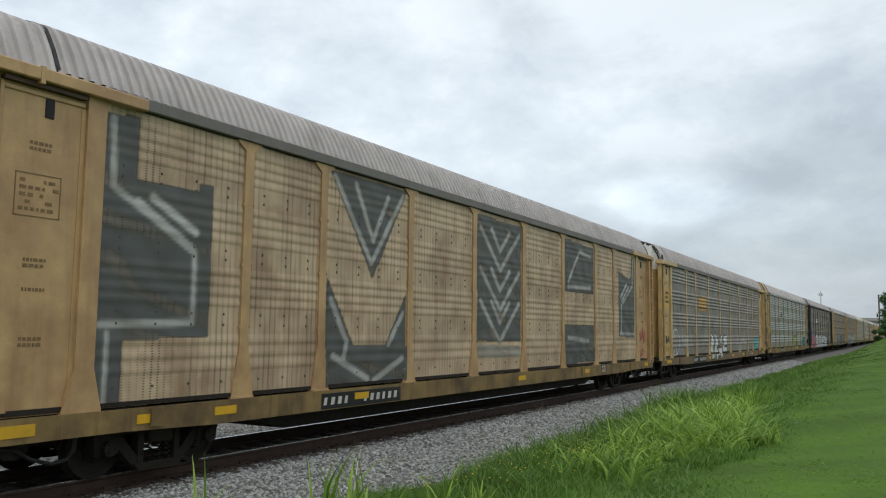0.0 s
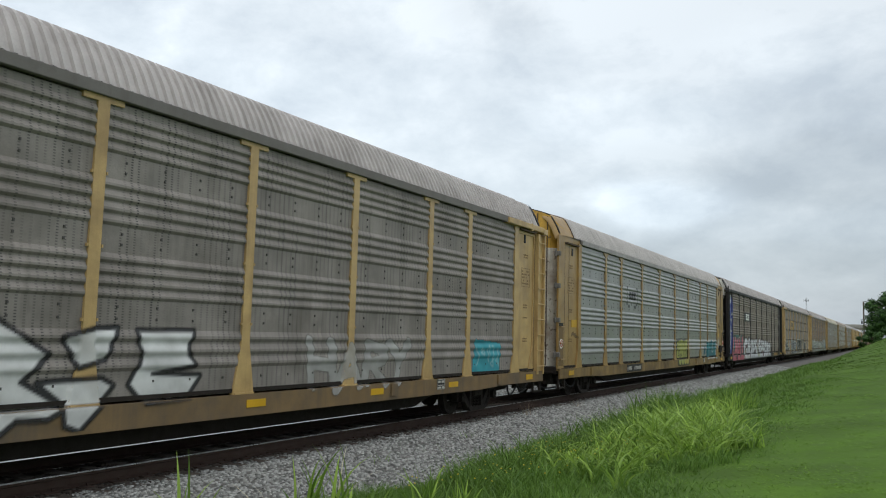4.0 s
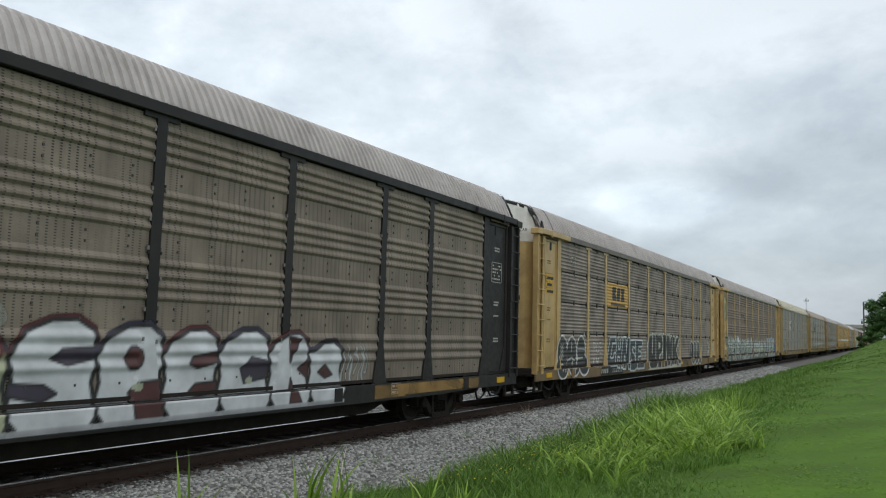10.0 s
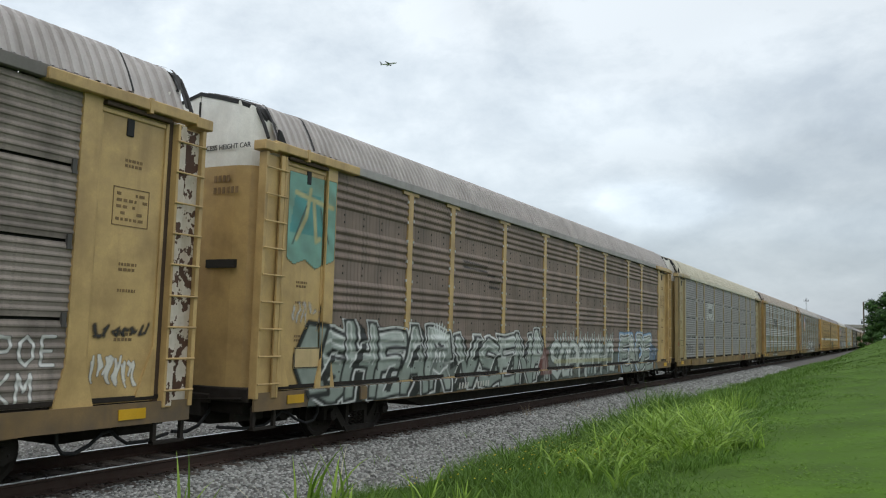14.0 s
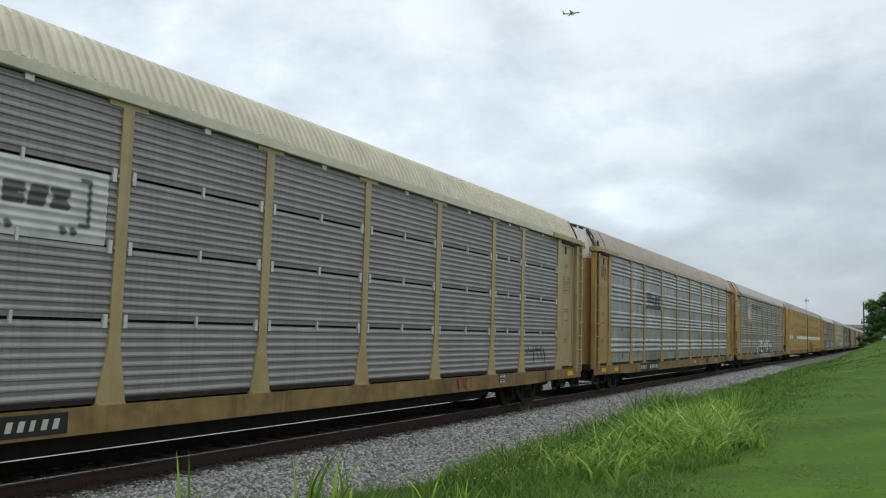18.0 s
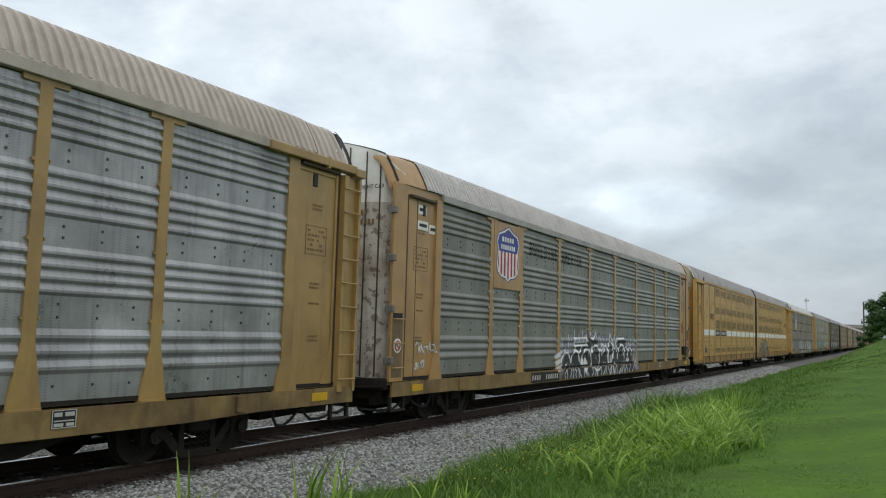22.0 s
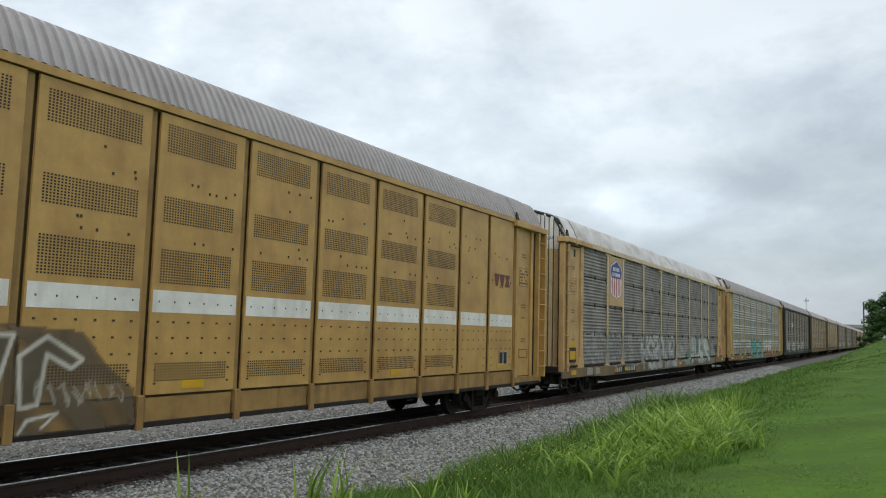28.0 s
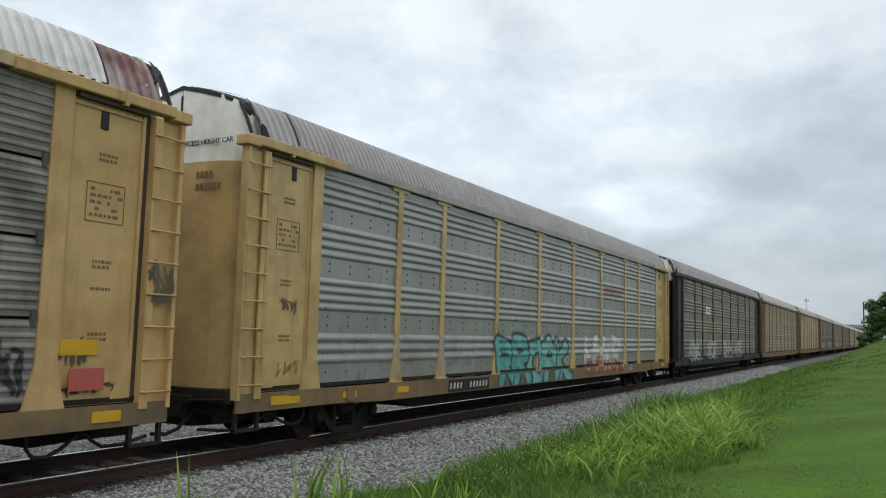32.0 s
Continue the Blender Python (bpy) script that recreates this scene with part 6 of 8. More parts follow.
    for u in (6.95, 7.75, 8.55):
        c.fill(arc_line(u + .02, 1.0, .34, .46, 0, 360, 18), soot)
        c.stroke([[(u - .12, 1.4), (u - .10, 1.1)], [(u + .06, 1.4), (u + .06, 1.05)], [(u - .1, .6), (u, .82), (u + .12, .62)]], .04, pale)
    c.scrawl(9.3, 10.1, 1.0, 1.6, 5, .035, CHALK, 12)
    part("door_edge", box_mesh(W - .058, W - .052, 13.46, 13.86, .70, 4.58), EDGE_WHITE, car, label="chipped white ladder sheet with rust patches")
    part("door_edge", box_mesh(W + .013, W + .018, 13.44, 13.545, .64, 4.60), EDGE_WHITE, car, label="chipped white ladder flange with rust patches")
    c.wear(10, .12)
    c.put(car, style="rows")
    # light glinting through the louvres, painted as rows of pale dashes
    c = Canvas(-12, 11, 2.2, 4.4, .02)
    for u, z, w in ((-9.8, 2.62, .5), (-8.3, 2.60, .25), (-4.05, 2.42, 1.2), (-3.9, 2.36, 1.0), (-1.2, 2.32, .9), (.5, 2.24, .5), (2.0, 2.25, .3), (-10.9, 4.15, .35), (-10.85, 4.08, .3), (-10.8, 4.0, .25)):
        for k in range(int(w / .05)):
            c.stroke([[(u + k * .05, z + .003 * (k % 3)), (u + k * .05 + .022, z)]], .022, (.55, .55, .52), .8)
    c.put(car, "louvre_light_dashes", "rows")
    sign = part("notice_sheet", box_mesh(W - .108, W - .104, -13.0, -12.4, 2.95, 3.55), REFLECT, car, label="yellow notice sheet")
    part("notice_print", bars_mesh(-12.95, 3.22, W - .103), INK, sign)
    number_box(car, -8.0, -5.3, .53, .30)
    sill_mark(car, 5.2, (.10, .09, .07))
    reflectors(car, (-11.4, -5.1, -2.8, 1.1, 4.4, 7.4))
    end_tag(car, 12.3, 13.1, .95, 1.35, (.66, .66, .62), 206, 7)
    end_tag(car, 12.3, 13.2, 1.55, 1.75, INKY, 207, 6, .05)
    end_tag(car, -11.2, -10.5, 4.0, 4.4, (.55, .55, .53), 208, 4)
    place(i)


def car_brown(i):
    car = autorack("yellow auto carrier with brown panels and pale graffiti band", frame_mat=YEL_PALE, panel="brown", roof="grey", sill=YEL_DIRTY, top=RAIL_ZINC, latch=ZINC_CLIP, clips=ZINC_CLIP)
    c = Canvas(-13.3, -11.85, .74, 4.5, .030)
    c.fill([(-13.2, 2.95), (-13.0, 2.85), (-12.7, 2.95), (-12.4, 2.8), (-11.9, 3.0), (-11.9, 4.45), (-13.2, 4.45)], (.20, .42, .36), .9)
    c.fill([(-13.15, 3.4), (-12.2, 3.4), (-12.3, 4.1), (-13.0, 4.15)], (.05, .30, .32), .8)
    c.stroke([[(-13.0, 4.1), (-12.0, 3.95)], [(-12.6, 4.2), (-12.7, 3.7), (-12.95, 3.3)], [(-12.5, 4.0), (-12.4, 3.3), (-12.3, 3.35)]], .09, (.48, .46, .24))
    c.stroke([[(-13.05, 3.2), (-12.7, 3.9)], [(-12.1, 3.3), (-12.3, 3.9)]], .03, INKY)
    c.scrawl(-13.0, -12.2, 1.75, 2.25, 7, .04, CHALK, 9, .8)
    c.wear(2, .25)
    c.put(car)
    c = Canvas(-12.9, 11.9, .40, 1.95, .03)
    c.fill([(-12.6, .42), (11.6, .42), (11.0, 1.0), (5.4, 1.2), (4, 1.5), (-.8, 1.50), (-1.4, 1.30), (-12.3, 1.40)], (.15, .175, .16), .9)
    c.wear(12, .25)
    sage, light, deep, rim = (.27, .315, .28), (.345, .39, .355), (.010, .012, .011), (.72, .74, .72)
    for q in range(14):                           # dark sweeps along the base
        u = -12.3 + q * 1.7
        c.fill([(u, .44), (u + .5, .72), (u + 1.0, .78), (u + 1.5, .50), (u + 1.1, .60), (u + .6, .56)], deep, .9)
    c.glyphs(-12.4, -7.3, .60, 1.72, 5, sage, deep, .13, .075, seed=43, second=light, shine=rim, square=.85, shadow=(deep, .25, -.17), rim=(rim, .04), lean_by=.12, text="SHEAR")
    c.glyphs(-6.9, -1.3, .58, 1.66, 5, sage, deep, .125, .07, seed=45, second=light, shine=rim, square=.85, shadow=(deep, .24, -.16), rim=(rim, .04), lean_by=.14, text="VSENA")
    c.blob([(-12.55, .60), (-12.9, 1.2), (-12.5, 1.85), (-12.0, 1.8), (-12.2, 1.3), (-12.0, .62)], sage, deep, .12)
    for q in range(11):                           # hard black cuts and fine white edges across the letters
        u, z = -12.2 + q * 1.02, .85 + .28 * math.sin(q * 2.3)
        c.fill([(u, z), (u + .34, z + .42), (u + .52, z + .46), (u + .22, z - .05)], deep, .95)
        c.stroke([[(u - .03, z), (u + .33, z + .45), (u + .56, z + .49)]], .035, rim)
    for q in range(9):                            # a spray of pale strokes round a small mark
        a = .35 + q * .31
        c.stroke([[(-7.75 + .12 * math.cos(a), 1.45 + .12 * math.sin(a)), (-7.75 + .42 * math.cos(a), 1.5 + .46 * math.sin(a))]], .06, (.70, .74, .72), .9)
    c.fill([(-8.15, .75), (-7.3, .75), (-7.25, 1.4), (-8.1, 1.4)], (.20, .23, .21), .7)
    c.stroke([[(-8.0, 1.1), (-7.9, 1.35), (-7.85, 1.1)], [(-7.7, 1.3), (-7.8, 1.2), (-7.7, 1.1)], [(-7.55, 1.3), (-7.55, 1.08)], [(-8.0, .92), (-7.7, .80), (-7.4, 1.0)]], .045, rim)
    for q in range(26):                           # the crest of thin upright strokes
        u = -.6 + q * .235
        c.stroke([[(u, 1.1), (u + .04, 1.55), (u + .10, 1.78 + .10 * math.sin(q * 2.1))]], .10, (.42, .48, .45) if q % 3 else (.62, .66, .62), .8)
    c.glyphs(-.9, 5.4, .55, 1.50, 8, (.46, .50, .47), (.05, .06, .055), .085, .045, seed=46, second=(.26, .31, .30), square=.7, shine=rim)
    c.stroke([[(-.5, .95), (5.2, .92)]], .12, (.40, .38, .14), .5)
    c.glyphs(6.3, 10.6, .58, 1.66, 4, sage, deep, .12, .06, seed=48, second=(.40, .43, .38), shine=rim, square=.5, shadow=(deep, .20, -.13), rim=(rim, .045), halo=(.22, .36, .55), halo_w=.16, text="EADE")
    c.fill([(10.5, .75), (11.8, .75), (11.8, 1.25), (10.9, 1.45), (10.5, 1.6)], (.16, .27, .42), .5)
    c.scrawl(10.8, 11.7, .95, 1.2, 5, .04, (.45, .50, .55), 49, .7)
    c.fill([(-1.9, .6), (-1.0, .6), (-1.05, 1.3), (-1.5, 1.4)], (.20, .07, .06), .7)
    c.wear(13, .08)
    c.put(car)
    c = Canvas(-6.7, -4.5, 2.8, 3.6, .030)
    c.stroke([[(-6.7, 3.45), (-5.4, 3.4)], [(-6.65, 3.33), (-5.4, 3.28)], [(-5.3, 3.2), (-4.9, 3.2)], [(-5.2, 3.05), (-4.6, 3.05)], [(-5.2, 2.92), (-4.6, 2.9)]], .06, (.03, .03, .03), .8)
    c.wear(6, .4)
    c.put(car, "painted_mark")
    placard(car, -12.5, 1.25, .75, .36, CREAM, label="pale placard edged in black", rim=INK)
    number_box(car, -7.0, -5.2, .52, .28, ground=False)
    reflectors(car, (-12.9, -9.2, -6.3, -2.4, 4.6))
    place(i)


def car_silver(i):
    car = autorack("yellow auto carrier with clean silver panels and cream roof", frame_mat=YEL_GREY, panel="silver", roof="cream", style="rows", top=ROOF["cream"], latch=ZINC_CLIP)
    boxed_mark(car, -6.3, -4.85, 2.98, 3.55, "rows", pale=(.55, .56, .55))
    c = Canvas(-11.9, -7.3, .85, 1.65, .02)
    c.stroke([[(-11.75, 1.45), (-11.35, 1.4), (-11.7, .98)], [(-11.3, 1.4), (-11.25, 1.1), (-11.05, 1.45)], [(-11.0, 1.05), (-10.85, 1.5), (-10.7, 1.05), (-10.6, 1.5)], [(-10.5, 1.25), (-10.3, 1.35), (-10.2, 1.1), (-10.4, .98)]], .035, (.04, .04, .045))
    for q in range(5):
        u = -8.75 + q * .24
        c.stroke([[(u, 1.2), (u + .02, 1.48), (u + .16, 1.44), (u + .17, 1.22), (u + .03, 1.18)]], .035, (.06, .06, .06), .9)
    c.put(car, style="rows")
    c = Canvas(8.6, 11.4, .8, 1.6, .02)
    c.scrawl(9.5, 11.1, .95, 1.45, 6, .05, (.04, .04, .045), 22)
    c.put(car, style="rows")
    placard(car, -12.62, 1.5, .62, .27, YEL_GREY, label="black-outlined placard", rim=INK)
    warning_disc(car, -13.65, 1.45, W - .055)
    number_box(car, -6.95, -5.0, .54, .26)
    sill_mark(car, 5.3)
    place(i)


def car_zinc(i):
    car = autorack("yellow auto carrier with bright zinc panels and tan roof", panel="bright", roof="tan", frame_mat=YEL, post="tee", top=ROOF["tan"])
    c = Canvas(-7.1, -4.45, 2.9, 3.7, .02)
    k = (.035, .037, .045)
    for q in range(5):
        z = 3.58 - q * .09
        c.stroke([[(-6.95 + q * .03, z), (-6.25 + q * .10, z - .01)]], .05, k)
    c.stroke([[(-5.95, 3.5), (-5.75, 3.3), (-5.8, 3.12)]], .12, k)
    c.stroke(plain_block(-5.6, -5.2, 3.12, 3.48, "slant") + plain_block(-5.05, -4.7, 3.12, 3.48, "notch"), .055, k)
    for q in range(14):
        u = -6.95 + q * .175
        c.stroke([[(u, 2.99), (u + .09, 2.99)]], .085, k)
    c.put(car, "painted_mark", label="black horse-head emblem as plain strokes")
    number_box(car, -8.1, -5.1, .54, .32)
    sill_mark(car, 4.9, (.09, .03, .02))
    reflectors(car, (-11.4, 2.1))
    end_tag(car, -12.95, -12.4, 3.7, 4.3, (.22, .15, .09), 209, 5, .06, .6)
    place(i)


def arc_line(u, z, ru, rz, a0, a1, n=12):
    return [(u + ru * math.cos(math.radians(a0 + (a1 - a0) * k / n)), z + rz * math.sin(math.radians(a0 + (a1 - a0) * k / n))) for k in range(n + 1)]


def black_piece(car):
    """White line drawing on a black ground with lilac wisps above it."""
    c = Canvas(-4.7, 4.9, .40, 2.15, .024)
    rnd = random.Random(52)
    white, lilac = (.86, .86, .87), (.36, .34, .46)
    c.fill([(-4.5, .45), (4.5, .45), (4.4, 1.5), (3.0, 1.75), (.5, 1.8), (-2.0, 1.85), (-3.9, 1.5)], lilac, .55)
    c.wear(14, .8)
    for k in range(46):
        u = -4.4 + 8.8 * (k + rnd.random()) / 46
        top = 2.0 - .05 * abs(u + 1.5) - rnd.uniform(0, .3)
        c.stroke([[(u, 1.15), (u + rnd.uniform(-.1, .1), 1.5), (u + rnd.uniform(-.14, .14), top)]], rnd.uniform(.03, .07), white if k % 3 else lilac, .75)
    c.stroke([[(-4.5, .9), (-4.0, 1.0), (-3.7, 1.3)], [(-4.5, .7), (-4.0, .8)], [(-4.55, 1.1), (-4.1, 1.2)]], .16, white, .7)
    c.fill([(-4.2, .42), (3.85, .42), (3.75, 1.05), (3.5, 1.32), (3.0, 1.22), (2.75, 1.72), (1.9, 1.74), (1.6, 1.2), (1.0, 1.75), (.6, 1.4), (.1, 1.15), (-.3, 1.3), (-.6, 1.65), (-1.5, 1.68), (-1.7, 1.5), (-2.9, 1.55), (-3.1, 1.2), (-3.7, 1.1)], INKY)
    for z in (1.66, 1.53, 1.42):
        c.stroke([[(-2.9, z), (-1.65, z + .02)]], .05, white)
    c.stroke([[(-2.9, 1.66), (-2.9, 1.2)], [(-1.65, 1.7), (-1.62, 1.4)]], .05, white)
    for k in range(4):
        c.stroke([[(-2.8 + k * .12, 1.53), (-2.8 + k * .12, 1.64)]], .03, white)
    lines = [arc_line(-2.5, 1.4, .3, .2, 180, 360), arc_line(-1.05, 1.95, .35, .3, 200, 340), arc_line(-3.6, .75, .45, .45, 20, 170), arc_line(-2.75, .85, .4, .42, 10, 175),
             arc_line(-1.7, .9, .45, .4, -30, 180), arc_line(-.75, 1.0, .5, .42, -150, 120), arc_line(.3, .8, .55, .6, -80, 130), arc_line(.95, 1.15, .3, .42, -200, 180), arc_line(1.5, .8, .5, .5, 150, 330),
             arc_line(2.3, .95, .45, .5, 0, 180), arc_line(2.9, 1.0, .3, .36, 0, 170), arc_line(3.4, 1.0, .28, .34, 10, 170), arc_line(1.9, 1.5, .3, .2, 180, 350)]
    lines += [[(-.15, 1.35), (0, 1.5), (.15, 1.35), (.3, 1.3), (.15, 1.22), (0, 1.1), (-.12, 1.24), (-.3, 1.3), (-.15, 1.35)], [(.55, 1.25), (.95, 1.85), (1.35, 1.3)], [(1.75, 1.66), (2.7, 1.68)], [(1.45, 1.3), (1.6, 1.8), (1.65, 1.2)]]
    c.stroke(lines, .068, white)
    c.fill(arc_line(-1.15, 1.28, .14, .13, 0, 360), white)
    for u in (-1.95, 3.2):
        r = .30 if u < 0 else .17
        h = arc_line(u - r * .5, .85, r * .5, r * .6, 0, 180, 8)[::-1] + arc_line(u + r * .5, .85, r * .5, r * .6, 180, 0, 8) + [(u, .85 - r * 1.15)]
        c.fill(h, white)
        c.stroke([[(u, .95), (u - .04, .8), (u + .05, .72)]], .035, INKY)
    cracks = []
    for k in range(30):
        u = -4.0 + 7.6 * (k + rnd.random() * .7) / 30
        pts = [(u, .42)]
        for q in range(4):
            pts.append((pts[-1][0] + rnd.uniform(-.16, .16), pts[-1][1] + rnd.uniform(.06, .13)))
        cracks.append(pts)
    c.stroke(cracks, .042, (.74, .74, .75), .95)
    for k in range(60):
        u, z = rnd.uniform(-3.4, 3.4), rnd.uniform(.9, 1.5)
        c.stroke([[(u, z), (u + .015, z)]], .035, white, .8)
    c.stroke([[(4.0, .6), (4.1, 1.1)], [(4.2, .7), (4.3, 1.15)], [(4.15, .5), (4.1, .75), (4.25, .9)]], .07, white, .8)
    for k in range(7):                            # a small teal star
        a = .9 * k
        c.stroke([[(3.75, 1.66), (3.75 + .17 * math.cos(a), 1.66 + .24 * math.sin(a))]], .04, (.10, .42, .34), .8)
    c.put(car)


def car_shield(i):
    car = autorack("tan auto carrier with greenish panels and a striped shield", panel="green", roof="pale", top=RAIL_ZINC, frame_mat=RED_LEAD, ladder_out=False, latch=ZINC_CLIP, slot=False, door_mat=DOOR_WHITE, clips=ZINC_CLIP)
    part("emblem_sheet", box_mesh(W - .08, W - .05, -9.1, -7.38, 2.92, 4.66), RED_LEAD, car)
    shield(car, -8.24, 3.84, 1.42, 1.42, W - .045)
    for txt, u0, u1 in (("BUILDING", -6.75, -4.50), ("AMERICA", -4.15, -2.25)):
        c = Canvas(u0 - .1, u1 + .1, 3.9, 4.4, .016)
        w = (u1 - u0) / len(txt)
        for q, ch in enumerate(txt):
            c.stroke([[(u0 + (q + .12 + .76 * x) * w, 4.0 + .30 * y) for x, y in ln] for ln in LETTERS[ch]], .052, (.025, .025, .03))
        c.put(car, "slogan", label="black painted slogan")
    black_piece(car)
    number_box(car, -6.6, -4.4, .53, .28)
    for u in (-13.66, 13.66):
        warning_disc(car, u, 1.45, W - .072)
    for u, z, w, h in ((-12.74, 4.40, .34, .20), (-12.70, 4.06, .44, .20), (-12.22, 4.02, .42, .20)):
        pt = placard(car, u, z, w, h, WHITE, x=W - .106, label="white label with plain dark bars")
        part("label_print", box_mesh(W - .098, W - .095, u - w * .36, u + w * .36, z - .03, z + .04), INK, pt)
    placard(car, 12.35, 2.62, .30, .34, REFLECT, label="small yellow notice")
    end_tag(car, -12.85, -12.0, 1.25, 1.55, (.62, .62, .60), 241, 7, .035)
    end_tag(car, -12.9, -12.4, .9, 1.15, (.62, .62, .60), 242, 4, .04)
    end_tag(car, 13.45, 13.85, .85, 1.2, (.66, .66, .64), 210, 3)
    end_tag(car, 13.45, 13.8, 1.4, 1.75, (.55, .12, .08), 211, 3, .05)
    end_tag(car, 12.35, 12.8, 1.9, 2.5, (.45, .09, .04), 212, 5, .03)
    place(i)


def car_peeling(i):
    car = autorack("cream auto carrier with dark slatted panels and peeling roof", panel="soot", roof="peel", style="rows", frame_mat=CREAM, end_mat=RUSTY_TAN, sill=YEL_DIRTY, slot=False, slats=True, door_mat=CREAM, clips=HINGE_GREY, cap_mat=mat("maroon_stained_roof_end", (.17, .085, .08), .6, vary=.3, grime=.9, grime_color=(.50, .47, .44), streak=.8))
    part("emblem_sheet", box_mesh(W - .08, W - .05, -9.1, -7.38, 2.86, 4.66), RUSTY_TAN, car)
    shield(car, -8.24, 3.82, 1.46, 1.44, W - .045)
    c = Canvas(-11.9, 11.9, .40, 2.0, .03)
    c.fill([(-11.8, .80), (-4.6, .80), (-4.6, 1.8), (-7, 1.9), (-11.8, 1.75)], (.26, .26, .25), .4)
    c.wear(20, .7)
    c.glyphs(-11.6, -8.9, .90, 1.70, 3, (.30, .30, .285), (.48, .48, .46), .12, .05, seed=61, alpha=.6, square=.6)
    c.glyphs(-8.8, -4.6, .80, 1.72, 4, (.27, .27, .26), (.46, .46, .45), .13, .05, seed=62, alpha=.55, square=.5)
    c.scrawl(-11.6, -4.7, .75, 1.75, 14, .05, (.50, .50, .48), 161, .55)
    c.scrawl(-11.6, -4.7, .75, 1.6, 8, .05, (.10, .10, .10), 162, .45)
    for u, z, ru, rz in ((-1.0, 1.95, .24, .12), (-.35, 1.86, .16, .12), (.75, 2.0, .40, .14), (-3.6, 1.95, .3, .12), (-1.4, 1.62, .35, .18)):
        c.fill(arc_line(u, z, ru, rz, 0, 360), (.36, .39, .26), .75)
    c.glyphs(-4.6, 1.1, .52, 1.70, 6, (.34, .34, .335), (.045, .045, .05), .13, .05, seed=63, second=(.44, .44, .43), shine=(.60, .60, .58), square=.8, shadow=((.05, .055, .06), .12, -.10), rim=((.52, .52, .50), .02), lean_by=.15)
    c.stroke([[(-4.4, 1.4), (-4.0, 1.1), (-4.1, .8)], [(-2.9, 1.2), (-2.6, .9), (-2.5, .6)], [(-.3, 1.1), (.1, .8)]], .07, (.06, .13, .15), .8)
    c.glyphs(1.6, 3.1, .78, 1.32, 2, (.36, .36, .35), (.50, .50, .48), .10, .04, seed=64, square=.6, alpha=.85, text="AR")
    c.fill([(3.3, .45), (9.7, .45), (9.9, 1.2), (9.3, 1.7), (4.4, 1.78), (4.2, 1.2), (3.4, .9)], (.20, .33, .27), .6)
    c.glyphs(4.5, 9.0, .80, 1.66, 4, (.50, .52, .49), (.06, .06, .06), .17, .045, seed=66, second=(.40, .45, .41), text="BLOR", square=.7, rim=((.55, .58, .55), .03))
    c.scrawl(9.9, 11.4, .75, 1.4, 5, .04, (.5, .5, .5), 68)
    c.wear(21, .32)
    for u0, u1, col in ((-11.7, -10.2, (.36, .35, .31)), (-8.6, -8.2, (.45, .27, .03)), (-3.0, -1.6, (.40, .40, .38)), (.2, 1.4, (.42, .42, .40)), (3.1, 4.2, (.24, .36, .30)), (6.2, 7.3, (.42, .42, .38))):
        c.fill([(u0, .46), (u1, .44), (u1 - .1, .69), (u0 + .1, .69)], col, .75)
    c.put(car, style="rows")
    sign = placard(car, -12.9, 1.12, .52, .27, REFLECT, x=W - .05, label="yellow square sign on a dark bracket")
    part("bracket", box_mesh(W - .11, W - .055, -13.25, -12.55, .90, 1.36), BLACK_PAINT, sign)
    placard(car, -12.82, 1.47, .58, .2, REFLECT, label="yellow placard")
    placard(car, 12.6, 1.05, .52, .28, mat("faded_red_sign", (.45, .10, .08), .5, grime=.3), x=W - .05, label="red square sign on a dark bracket")
    placard(car, 12.5, 1.45, .56, .2, REFLECT, label="yellow placard")
    number_box(car, -8.5, -5.7, .54, .30)
    sill_mark(car, 4.9, (.16, .06, .03))
    reflectors(car, (-10.9, -7.0, -3.6, 2.0, 5.0, 8.7))
    end_tag(car, 12.3, 13.2, .85, 1.0, INKY, 221, 6)
    end_tag(car, 12.25, 12.7, 1.15, 1.6, (.06, .06, .05), 222, 5)
    end_tag(car, 13.45, 13.85, 2.0, 2.6, (.07, .07, .06), 223, 4, .05)
    c = Canvas(9.4, 11.9, .8, 2.1, .024)
    c.scrawl(9.6, 10.6, 1.5, 1.95, 5, .05, INKY, 224)
    c.scrawl(10.7, 11.75, .85, 1.5, 7, .05, INKY, 225)
    c.put(car, "paint_tag", "rows")
    place(i)


